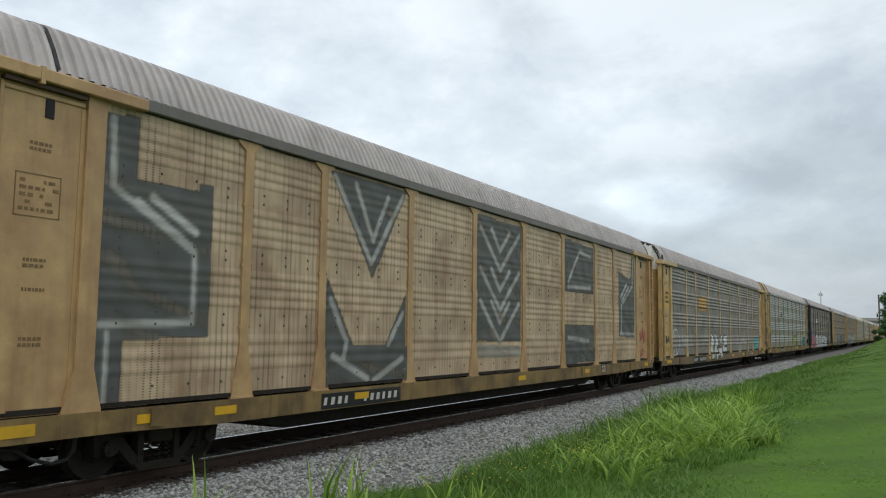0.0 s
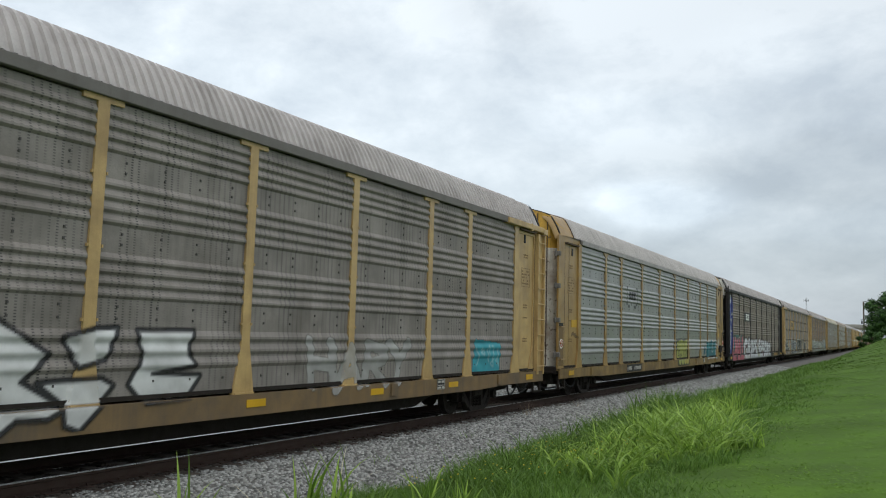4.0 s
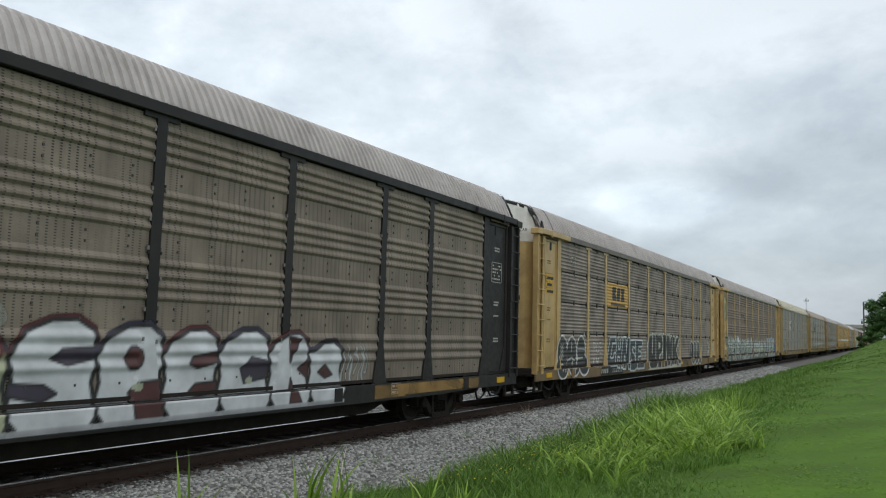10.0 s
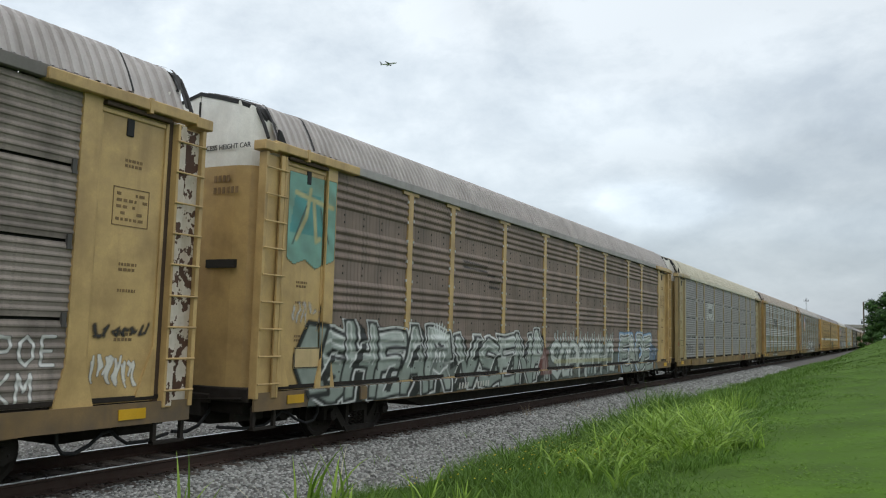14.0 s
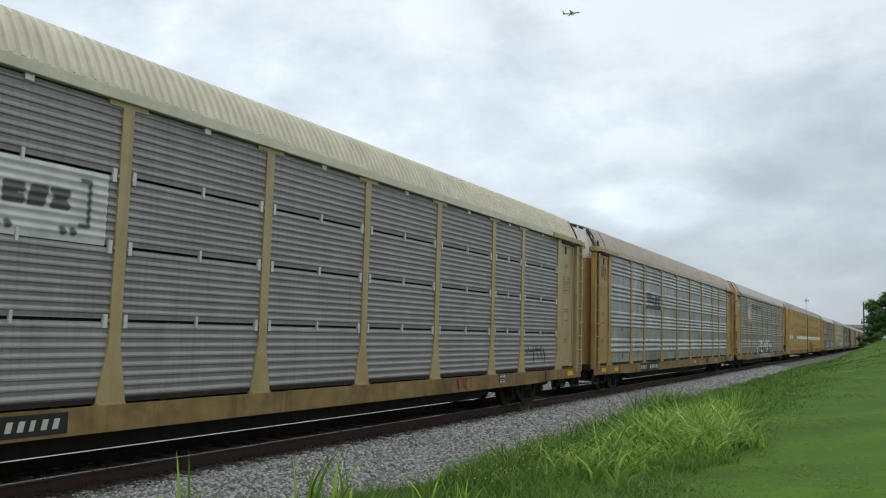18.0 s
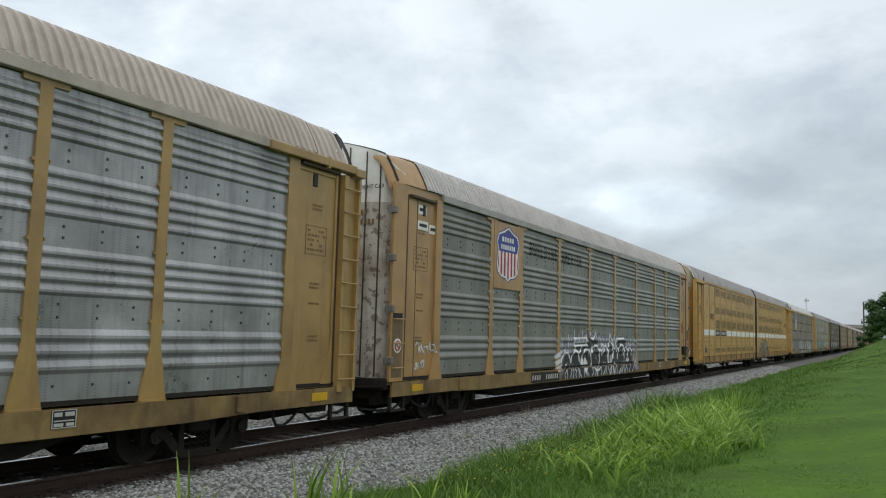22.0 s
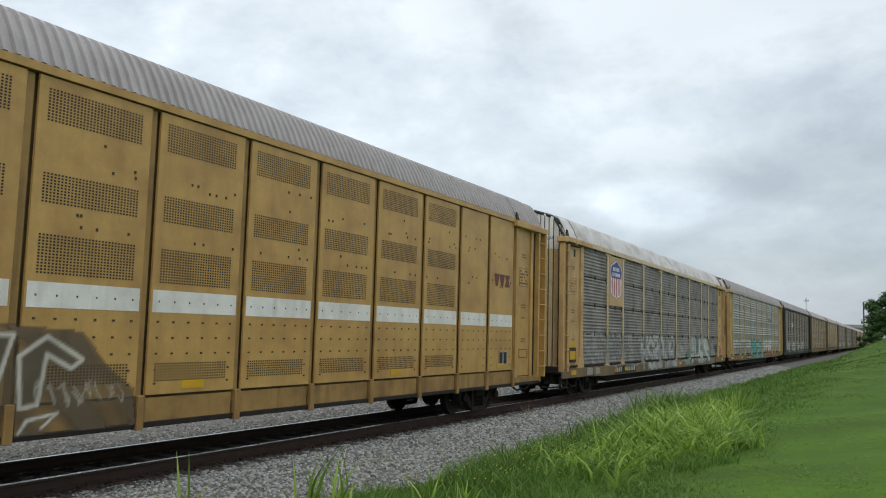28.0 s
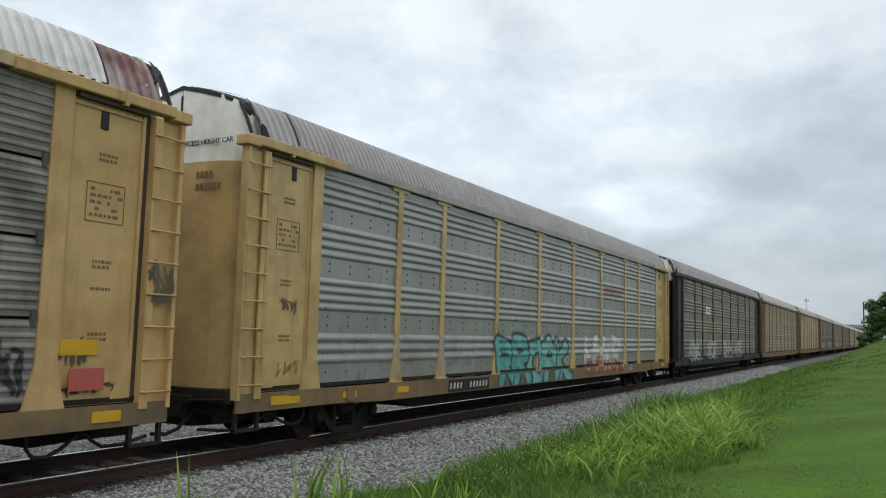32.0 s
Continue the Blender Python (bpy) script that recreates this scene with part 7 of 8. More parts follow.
def car_teal_tag(i):
    car = autorack("yellow auto carrier with light panels and teal graffiti", frame_mat=YEL_PALE, panel="light", roof="slate", sill=YEL_DIRTY, top=RAIL_ZINC, slot=False)
    c = Canvas(-11.4, 7.2, .40, 1.9, .028)
    c.glyphs(-11.0, -5.4, .85, 1.6, 6, (.42, .43, .42), (.50, .50, .50), .10, .03, seed=71, alpha=.4)
    c.fill([(-9.2, .72), (-7.3, .72), (-7.3, 1.5), (-9.1, 1.6)], (.35, .26, .18), .35)
    c.glyphs(-4.3, 1.0, .50, 1.6, 5, (.10, .38, .35), INKY, .16, .085, seed=73, second=(.16, .44, .40), halo=(.35, .42, .40), halo_w=.05)
    c.glyphs(2.7, 6.8, .72, 1.6, 4, (.62, .61, .60), (.4, .36, .34), .15, .02, seed=75)
    c.fill([(2.7, .5), (6.8, .5), (6.7, .95), (2.8, .9)], (.42, .12, .07), .6)
    c.wear(22, .25)
    c.put(car)
    c = Canvas(4.5, 7.0, 3.2, 3.6, .03)
    c.stroke([[(4.65, 3.45), (6.9, 3.42)], [(4.7, 3.3), (6.8, 3.28)]], .08, (.50, .12, .12), .7)
    c.wear(23, .3)
    c.put(car, "worn_paint")
    number_box(car, -7.0, -4.85, .53, .28)
    reflectors(car, (-12.6, -10.9, -9.0))
    end_tag(car, -12.85, -12.5, 2.0, 2.25, (.12, .08, .05), 226, 4, .04)
    end_tag(car, -12.9, -12.35, .95, 1.2, (.14, .09, .05), 227, 4, .03, .6)
    place(i)


def car_far_charcoal(i):
    car = autorack("charcoal auto carrier with pale scrawls along the base", panel="dark", roof="slate", frame_mat=CNBLACK, detail=1)
    c = Canvas(-11.5, 6.5, .60, 1.9, .05)
    for u in (-10.5, -6.0, -1.0, 3.0):
        c.glyphs(u, u + 2.6, .75, 1.6, 3, (.34, .35, .36), (.1, .1, .1), .14, .03, seed=int(80 + u))
    c.put(car)
    c = Canvas(-7.1, -4.5, 2.95, 3.65, .04)
    c.stroke(plain_block(-6.38, -5.72, 3.1, 3.48, "notch") + plain_block(-5.58, -5.14, 3.1, 3.48, "slant"), .06, (.75, .75, .74))
    c.put(car, "painted_mark")
    place(i)


def car_far(i, panel, fm, roof, label, tag=0):
    car = autorack(label, panel=panel, frame_mat=fm, roof=roof, top=RAIL_GREY, sill=YEL_DIRTY, detail=0, style="bands")
    if tag:
        c = Canvas(-11.0, 10.0, .60, 1.9, .06)
        rnd = random.Random(i)
        for q in range(4):
            u = rnd.uniform(-11, 7)
            c.glyphs(u, u + 2.6, .7, 1.5, 3, (.40, .40, .39), (.1, .1, .1), .15, .03, seed=i * 5 + q)
        c.put(car)
    place(i)


RUSTY_TAN = mat("rust_streaked_tan_paint", (.53, .352, .155), .58, streak=.35, grime=.5, grime_color=(.20, .08, .03))


def build_train():
    for i, f in enumerate((car_block_graffiti, car_scrawled, car_light, car_charcoal, car_slatted_dark, car_brown, car_silver, car_zinc, car_shield)):
        f(i)
    long_carrier()
    place(9)
    car_peeling(10)
    car_teal_tag(11)
    car_far_charcoal(12)
    far = [("tan", YEL_DIRTY, "grey", "tan auto carrier with brownish panels"), ("cream", YEL_DIRTY, "tan", "grimy yellow auto carrier with dusty cream panels"),
           ("grey", YEL_DIRTY, "grey", "grimy auto carrier with grey panels and pale tags"), ("grey", YEL_DIRTY, "grey", "grimy tan auto carrier with dull panels"),
           ("brown", YEL_DIRTY, "grey", "grimy auto carrier with brown panels"), ("light", YEL_DIRTY, "pale", "grimy auto carrier with light panels"),
           ("cream", RED_LEAD, "pale", "tan auto carrier with cream panels"), ("dark", CNBLACK, "grey", "charcoal auto carrier with dark panels"),
           ("tan", YEL_DIRTY, "tan", "grimy auto carrier with tan panels"), ("grey", YEL_DIRTY, "pale", "grimy auto carrier with dull grey panels"),
           ("silver", YEL_DIRTY, "grey", "grimy auto carrier with silver panels"), ("brown", RED_LEAD, "grey", "rusty tan auto carrier with brown panels"),
           ("light", YEL_DIRTY, "grey", "weathered auto carrier with pale panels"), ("tan", YEL_DIRTY, "grey", "weathered tan auto carrier")]
    for k, (p, fm, r, lab) in enumerate(far):
        car_far(13 + k, p, fm, r, lab, tag=(k in (2, 3, 5)))


build_train()

# ---------------------------------------------------------------- ground, ballast, track


def ground_z(x, y):
    """Height of the ground across the line: shoulder, ditch, lawn that rises slowly ahead."""
    # the bank beyond x = 6 is unseen, added to block low sky light
    prof = np.interp(x, [-400, -60, -19, -15.5, -8.2, -7.3, -6.3, -5.5, -3.5, 0, 6, 20, 32, 60, 400], [-1.1, -1.1, -1.1, -1.1, -1.0, -.80, -.66, -.60, -.38, 0, .6, 3.2, 3.4, 1.2, 1.2])
    lift = np.interp(y, [0, 16, 60, 140, 300, 3000], [0, 0, .9, 3.0, 3.6, 3.6]) * np.interp(x, [-7.2, -5.2, 0, 30], [0, .33, 1, 1])
    bumps = .05 * np.sin(x * 1.3 + .7 * np.sin(y * .45)) * np.sin(y * .8 + 1) * np.interp(x, [-7, -5, 40, 60], [0, 1, 1, 0])
    return prof + lift + bumps


def leaf_material(name, dark, light, rough=.6, trans=.25, patch=0.0):
    ma = bpy.data.materials.new(name)
    ma.use_nodes = True
    nt = ma.node_tree
    N, K = nt.nodes.new, nt.links.new
    b = nt.nodes["Principled BSDF"]
    g = N("ShaderNodeNewGeometry")
    r = N("ShaderNodeValToRGB")
    r.color_ramp.elements[0].color, r.color_ramp.elements[1].color = (*dark, 1), (*light, 1)
    K(g.outputs["Random Per Island"], r.inputs[0])
    col = r.outputs[0]
    if patch:                                     # yellower and darker patches of the sward
        tc, pn, pr, sc = N("ShaderNodeTexCoord"), N("ShaderNodeTexNoise"), N("ShaderNodeMapRange"), N("ShaderNodeVectorMath")
        pn.inputs["Scale"].default_value, pn.inputs["Detail"].default_value, pn.inputs["Roughness"].default_value = .55, 6, .62
        K(tc.outputs["Object"], pn.inputs["Vector"])
        for k, v in enumerate((.33, .67, 1 - patch, 1 + patch)):
            pr.inputs[k + 1].default_value = v
        K(pn.outputs[0], pr.inputs[0])
        sc.operation = "SCALE"
        K(col, sc.inputs[0])
        K(pr.outputs[0], sc.inputs["Scale"])
        col = sc.outputs[0]
    K(col, b.inputs["Base Color"])
    b.inputs["Roughness"].default_value = rough
    b.inputs["Specular IOR Level"].default_value = .25
    tl, ms = N("ShaderNodeBsdfTranslucent"), N("ShaderNodeMixShader")
    K(col, tl.inputs[0])
    ms.inputs[0].default_value = trans
    K(b.outputs[0], ms.inputs[1])
    K(tl.outputs[0], ms.inputs[2])
    K(ms.outputs[0], nt.nodes["Material Output"].inputs[0])
    return ma


def build_ground():
    xs = np.unique(np.concatenate([[-3000, -1000, -400, -150, -60, -30], np.arange(-20, -3, .5), np.arange(-3, 8, .7), [12, 18, 22, 30, 40, 60, 80, 200, 600, 3000]]))
    ys = np.unique(np.concatenate([[-2500, -600, -150, -60], np.arange(-30, 60, 1.0), np.arange(60, 200, 5), [250, 320, 450, 700, 1200, 2500]]))
    X, Y = np.meshgrid(xs, ys, indexing="ij")
    Z = ground_z(X, Y)
    idx = np.arange(X.size).reshape(X.shape)
    q = np.stack([idx[:-1, :-1], idx[1:, :-1], idx[1:, 1:], idx[:-1, 1:]], -1).reshape(-1, 4)
    me = fast_mesh("ground", np.stack([X, Y, Z], -1).reshape(-1, 3), q)
    for p in me.polygons:
        p.use_smooth = True
    ob = part("ground", me, mat("mown_grass", (.061, .120, .014), .9, vary=.34, scale=.7, fine=6, bump=.3, spec=.1, grime=.4, grime_color=(.050, .098, .018)))
    tagged(ob, "bright green mown grass lawn rising beside the track", "ground", kind="structure")


build_ground()


def edge_x(y):
    """Where the grass meets the stones."""
    return np.interp(y, [0, 8, 16, 24, 32, 50, 120, 400], [-6.5, -6.55, -6.65, -6.9, -7.2, -7.5, -7.5, -7.5])


def bed_z(a, toe):
    """Height of the stones at a distance across the track, a level bed with two shoulders."""
    out = np.interp(a, [-10, -5.5, -1.9], [-.95, -.62, RAIL_Z - .195])
    return np.where(a > 1.75, RAIL_Z - .195 - np.clip((a - 1.75) / np.maximum(toe - 1.75, .3), 0, 1.2) * .24, out)


def build_track():
    ys = [-80, 0, 8, 16, 24, 32, 50, 120, 900]
    secs = []
    for y in ys:
        toe = float(edge_x(y)) - TX + .25
        secs.append([(a, float(bed_z(a, toe)) - (.02 if abs(a) < 1.4 else 0)) for a in (-11.0, -5.5, -1.9, -1.0, 1.75)] + [(toe, RAIL_Z - .435), (toe + .1, -.98)])
    verts = [(TX + a, y, b) for y, sec in zip(ys, secs) for a, b in sec]
    k = len(secs[0])
    faces = [(i * k + j, i * k + j + 1, (i + 1) * k + j + 1, (i + 1) * k + j) for i in range(len(ys) - 1) for j in range(k - 1)]
    me = bpy.data.meshes.new("ballast_bed")
    me.from_pydata(verts, [], faces)
    bed = part("ballast_bed", me, BALLAST)
    tagged(bed, "grey crushed stone ballast bed under the track", "ballast", kind="structure")
    # shade under the cars, put into a near-black strip of bed
    part("stained_strip", box_mesh(TX - .70, TX + .70, -80, 900, RAIL_Z - .24, RAIL_Z - .196), mat("shade_darkened_ballast", (.030, .024, .020), .9, vary=.45, scale=9, fine=50, bump=.8), bed, label="stones between the rails, coloured dark for the shade under the cars")
    for s in (-1, 1):
        bm = bmesh.new()
        r = [(-.075, -.18), (.075, -.18), (.075, -.165), (.012, -.14), (.012, -.05), (.036, -.035), (.036, -.004), (-.036, -.004), (-.036, -.035), (-.012, -.05), (-.012, -.14), (-.075, -.165)]
        add_prism(bm, [(TX + s * .755 + a, RAIL_Z + b) for a, b in r], "y", -80, 900)
        ra = part("rail", bm, RAIL)
        tagged(ra, "rusty steel rail with a polished running head", "rail", kind="structure")
        part("rail_head", box_mesh(TX + s * .755 - .036, TX + s * .755 + .036, -80, 900, RAIL_Z - .004, RAIL_Z), RAILTOP, ra, label="bright worn running surface")
    tie = box_mesh(-1.3, 1.3, -.115, .115, -.36, -.183, .012)
    plate = box_mesh(-.18, .18, -.10, .10, -.183, -.166)
    spike = box_mesh(-.014, .014, -.014, .014, -.17, -.135)
    rnd = random.Random(3)
    for k in range(150):
        y = -8 + k * .52
        part("tie", tie, TIE, bed, pose(TX + rnd.uniform(-.05, .05), y, RAIL_Z + rnd.uniform(-.004, .012), 0, 0, rnd.uniform(-1.2, 1.2)))
        part("tie_plate", plate, RAIL, bed, pose(TX + .755, y, RAIL_Z))
        if 14 < k < 75:
            part("rail_spike", spike, RAIL, bed, pose(TX + .755 + .11, y + .05, RAIL_Z))
    # loose stones of the shoulders and between the rails
    rng = np.random.default_rng(4)
    n = 98000
    y = 3.5 + 72 * rng.random(n) ** 2.1
    x = TX + np.where(rng.random(n) < .86, rng.uniform(.86, 4.05, n), rng.uniform(-3.2, .86, n))
    far = rng.random(n) < .14                       # the far shoulder, seen under the cars
    x = np.where(far, TX - rng.uniform(.7, 5.5, n), x)
    toe = edge_x(y) - TX + .25
    a = x - TX
    z = bed_z(a, toe)
    on_tie = (np.abs(((y + 8) / .52 + .5) % 1 - .5) < .20) & (np.abs(a) < 1.33)
    keep = ~(on_tie & (rng.random(n) < .90))
    x, y, z, a = x[keep], y[keep], z[keep] + .008 * on_tie[keep], a[keep]
    n = len(x)
    r = rng.uniform(.010, .026, n) * np.interp(y, [4, 30, 75], [.9, 1.3, 2.6])
    base = np.array([(-1, -.8, -.7), (1, -.9, -.6), (.8, 1, -.7), (-.9, .8, -.7), (-.7, -.6, .7), (.8, -.7, .6), (.6, .8, .8), (-.8, .7, .5)])
    turn = rng.random(n) * 6.28
    b = base[None] * (1 + rng.uniform(-.35, .35, (n, 8, 3))) * (r[:, None, None] * np.array([1.2, 1.0, .75]))
    ca, sa = np.cos(turn)[:, None], np.sin(turn)[:, None]
    v = np.stack([b[..., 0] * ca - b[..., 1] * sa + x[:, None], b[..., 0] * sa + b[..., 1] * ca + y[:, None], b[..., 2] + z[:, None] + r[:, None] * .35], -1)
    f = np.array([(4, 5, 6, 7), (0, 1, 5, 4), (1, 2, 6, 5), (2, 3, 7, 6), (3, 0, 4, 7)])
    q = (f[None] + (np.arange(n) * 8)[:, None, None]).reshape(-1, 4)
    # rust-stained stones near the rails, their colour also darkened for under-car shade
    dirty = np.repeat((a > -.95) & (a < .98 + np.abs(rng.normal(0, .14, n))), 5)
    for nm, pick, ma, lab in (("loose_stones", ~dirty, leaf_material("loose_ballast_stone", (.078, .080, .076), (.41, .42, .40), .9, 0.0), "loose angular grey ballast stones beside the rails"),
                              ("stained_shaded_stones", dirty, leaf_material("stained_shaded_ballast_stone", (.03, .024, .02), (.10, .08, .068), .9, 0.0), "rust-stained stones between the rails, coloured darker for under-car shade")):
        qq = q[pick]
        used, inv = np.unique(qq, return_inverse=True)
        st = part(nm, fast_mesh(nm, v.reshape(-1, 3)[used], inv.reshape(-1, 4)), ma)
        tagged(st, lab, "gravel", kind="stuff")
    # dry weeds that grow out of the stones near the rail
    straw = leaf_material("dead_weed_stem", (.20, .15, .10), (.38, .31, .22), .7, .1)
    for k, (x0, y0, hh, m_) in enumerate(((TX + 1.7, 21.0, .42, 16), (TX + 1.75, 24.6, .36, 14), (TX + 2.4, 16.0, .16, 10), (TX + 2.7, 12.0, .15, 10))):
        xx, yy = rng.normal(x0, .10, m_), rng.normal(y0, .14, m_)
        blades("dead_weeds", np.stack([xx, yy, 0 * xx + RAIL_Z - .22], -1), hh, .012, .35, 5, straw if k < 2 else GRASS_A, "dry brown weeds growing out of the ballast" if k < 2 else "small green weeds growing out of the ballast", 500 + k, .6)


# ---------------------------------------------------------------- grass
GRASS_A = leaf_material("fresh_grass_blade", (.060, .132, .020), (.165, .285, .055), .5, .35, .25)
GRASS_B = leaf_material("tall_grass_blade", (.085, .18, .020), (.37, .545, .10), .45, .4)
GRASS_D = leaf_material("dull_weed_leaf", (.045, .085, .022), (.10, .165, .05), .6, .25, .2)
GRASS_E = leaf_material("lawn_tuft_blade", (.100, .190, .024), (.165, .290, .045), .6, .45, .2)
GRASS_C = leaf_material("low_lawn_blade", (.050, .101, .012), (.112, .205, .026), .7, .2, .32)


def blades(name, roots, height, width, bend, seg, material, label, seed, spread=.35):
    """Tapered, arching blades from an array of roots."""
    rng = np.random.default_rng(seed)
    n = len(roots)
    az, face = rng.random(n) * 6.283, rng.random(n) * 6.283
    h = height * rng.uniform(.55, 1.15, n)
    bd = bend * rng.uniform(.3, 1.4, n)
    lean = spread * rng.random(n)
    t = np.linspace(0, 1, seg + 1)[None]
    out = h[:, None] * (lean[:, None] * t + bd[:, None] * t ** 2.4)
    up = h[:, None] * (t - .45 * bd[:, None] * t ** 3.2)
    cx, cy = np.cos(az)[:, None] * out, np.sin(az)[:, None] * out
    wd = (width * rng.uniform(.6, 1.3, n))[:, None] * (1 - t ** 1.5 * .97) * .5
    px, py = np.cos(face)[:, None] * wd, np.sin(face)[:, None] * wd
    c = np.stack([cx + roots[:, :1], cy + roots[:, 1:2], up + roots[:, 2:3]], -1)
    d = np.stack([px, py, 0 * px], -1)
    v = np.stack([c - d, c + d], 2).reshape(n, -1, 3)
    f = np.array([(2 * i, 2 * i + 1, 2 * i + 3, 2 * i + 2) for i in range(seg)])
    q = (f[None] + (np.arange(n) * 2 * (seg + 1))[:, None, None]).reshape(-1, 4)
    ob = part(name, fast_mesh(name, v.reshape(-1, 3), q), material)
    return tagged(ob, label, "grass", kind="stuff")


def roots_at(x, y, sink=.02):
    return np.stack([x, y, ground_z(x, y) - sink], -1)


def build_grass():
    rng = np.random.default_rng(12)
    # mown lawn
    n = 150000
    y = 6.5 + 60 * rng.random(n) ** 2.0
    x = -5.2 + (y * .12 + 6.2) * rng.random(n)
    blades("lawn_grass", roots_at(x, y), .020 + .0004 * y, .026 + .0010 * y, .5, 1, GRASS_C, "short mown lawn grass", 1, 6.0)
    # coarser grass farther along the lawn
    n = 30000
    y = 50 + 120 * rng.random(n) ** 1.3
    x = -7.0 + 17 * rng.random(n)
    blades("lawn_grass", roots_at(x, y), .07, .13, .5, 1, GRASS_C, "lawn grass towards the far tree", 7, 6.0)
    # small uneven tufts that the mower left
    cx, cy, ch = [], [], []
    for q in range(5200):
        b = 7 + 42 * rng.random() ** 1.6
        a, m = -4.6 + (b * .12 + 5.6) * rng.random(), int(rng.integers(4, 9))
        cx.append(rng.normal(a, .035, m))
        cy.append(rng.normal(b, .035, m))
        ch.append(np.full(m, rng.uniform(.02, .05)))
    x, y, h = np.concatenate(cx), np.concatenate(cy), np.concatenate(ch)
    blades("lawn_tufts", roots_at(x, y, .01), h, .020, 1.1, 2, GRASS_E, "short uneven tufts in the mown lawn", 15, 2.6)
    # half-tall grass where the lawn meets the tall stand
    n = 15000
    y = 8 + 34 * rng.random(n) ** 1.3
    x = -3.7 + np.abs(rng.normal(0, 1, n)) * (.75 + .25 * np.sin(y * .8)) + .3 * np.sin(y * 1.3)
    blades("verge_grass", roots_at(x, y), .17 * np.clip(1.25 - (x + 3.7) / 2.4, .3, 1.2), .014 + .0005 * y, .7, 3, GRASS_A, "half-tall grass between verge and lawn", 16, .7)
    # rough verge along the stones
    n = 52000
    y = 6.0 + 75 * rng.random(n) ** 1.9
    e = edge_x(y) + (.22 * np.sin(y * 1.1) + .38 * np.sin(y * .53 + 2) * np.sin(y * 1.9)) * rng.random(n)
    x = e + np.abs(rng.normal(0, 1, n)) * 1.25
    keep = x < -2.2
    y, x = y[keep], x[keep]
    blades("verge_grass", roots_at(x, y), .23 * (1 + .4 * np.sin(y * .9 + x)) * (1 + .004 * y), .013 + .0006 * y, .55, 3, GRASS_A, "rough green verge grass at the ballast edge", 2, .5)
    # tall clumps: two arching stands and an upright one behind
    for k, (x0, y0, sx, sy, num, h0, h1, bend, wid, mt) in enumerate((
            (-4.3, 14.4, .50, 1.0, 60, .40, .84, 1.0, .042, GRASS_B), (-3.85, 17.0, .50, 1.3, 110, .50, 1.02, 1.0, .048, GRASS_B),
            (-4.2, 19.8, .45, 1.4, 70, .55, 1.05, .95, .050, GRASS_B), (-3.0, 16.2, .30, .6, 26, .40, .85, 1.0, .042, GRASS_B), (-2.95, 14.1, .22, .45, 34, .18, .34, .5, .022, GRASS_A), (-5.9, 24.2, .30, 1.3, 34, .75, 1.15, .40, .036, GRASS_A), (-4.3, 23.6, .4, 1.6, 18, .55, .95, .35, .030, GRASS_B), (-5.75, 14.5, .35, 1.8, 56, .45, .70, .55, .030, GRASS_A),
            (-5.75, 21.0, .40, 2.4, 60, .50, .85, .50, .036, GRASS_A), (-5.2, 17.0, .5, 2.0, 40, .45, .75, .60, .034, GRASS_A),
            (-5.5, 29.0, .5, 3.2, 46, .50, .80, .60, .045, GRASS_A), (-5.1, 11.0, .35, .9, 36, .40, .62, .60, .028, GRASS_A))):
        cx, cy, ch = [], [], []
        for q in range(num):
            m = int(rng.integers(10, 22))
            a, b = rng.normal(x0, sx), rng.normal(y0, sy)
            cx.append(rng.normal(a, .09, m))
            cy.append(rng.normal(b, .09, m))
            ch.append(np.full(m, rng.uniform(h0, h1)))
        x, y, h = np.concatenate(cx), np.concatenate(cy), np.concatenate(ch)
        blades("tall_grass", roots_at(x, y), h, wid, bend, 7, mt, "tall arching stand of bright green grass", 300 + k, .30)
    # dense low weeds at the near end of the verge
    m = 9000
    y = 8.5 + 9 * rng.random(m) ** 1.2
    x = edge_x(y) + .1 + (.35 + 2.6 * rng.random(m)) * rng.random(m)
    blades("verge_weeds", roots_at(x, y), .30 * (1 + .5 * np.sin(x * 2.3 + y * 1.7)), .016, .6, 4, GRASS_A, "dense low weeds at the edge of the stones", 9, .5)
    # low weeds that creep out over the stones
    cx, cy = [], []
    for q in range(46):
        b = 8.5 + 26 * rng.random() ** 1.4
        a, m = float(edge_x(b)) - abs(rng.normal(0, .38)), int(rng.integers(14, 40))
        cx.append(rng.normal(a, .13, m))
        cy.append(rng.normal(b, .20, m))
    x, y = np.concatenate(cx), np.concatenate(cy)
    z = np.maximum(ground_z(x, y), RAIL_Z - .44 + .10 * np.clip(edge_x(y) - x, 0, 1))
    blades("creeping_weeds", np.stack([x, y, z], -1), .17, .020, .8, 3, GRASS_D, "low dark green weeds creeping over the stones", 11, .9)
    # weeds scattered in the verge
    m = 1500
    y = 8 + 40 * rng.random(m)
    x = edge_x(y) + rng.random(m) * 3.4
    blades("verge_weeds", roots_at(x, y), .48, .014, .6, 5, GRASS_A, "taller weeds scattered in the verge", 4, .4)
    # small yellow flowers among the weeds, and a few dry stems
    m = 90
    y = 9.5 + 6 * rng.random(m)
    x = edge_x(y) + .6 + 1.9 * rng.random(m)
    p = roots_at(x, y, -.30 - .12 * rng.random(m))
    oct_ = np.array([(1, 0, 0), (0, 1, 0), (-1, 0, 0), (0, -1, 0), (0, 0, .6), (0, 0, -.6)]) * .016
    tri = np.array([(0, 1, 4), (1, 2, 4), (2, 3, 4), (3, 0, 4), (1, 0, 5), (2, 1, 5), (3, 2, 5), (0, 3, 5)])
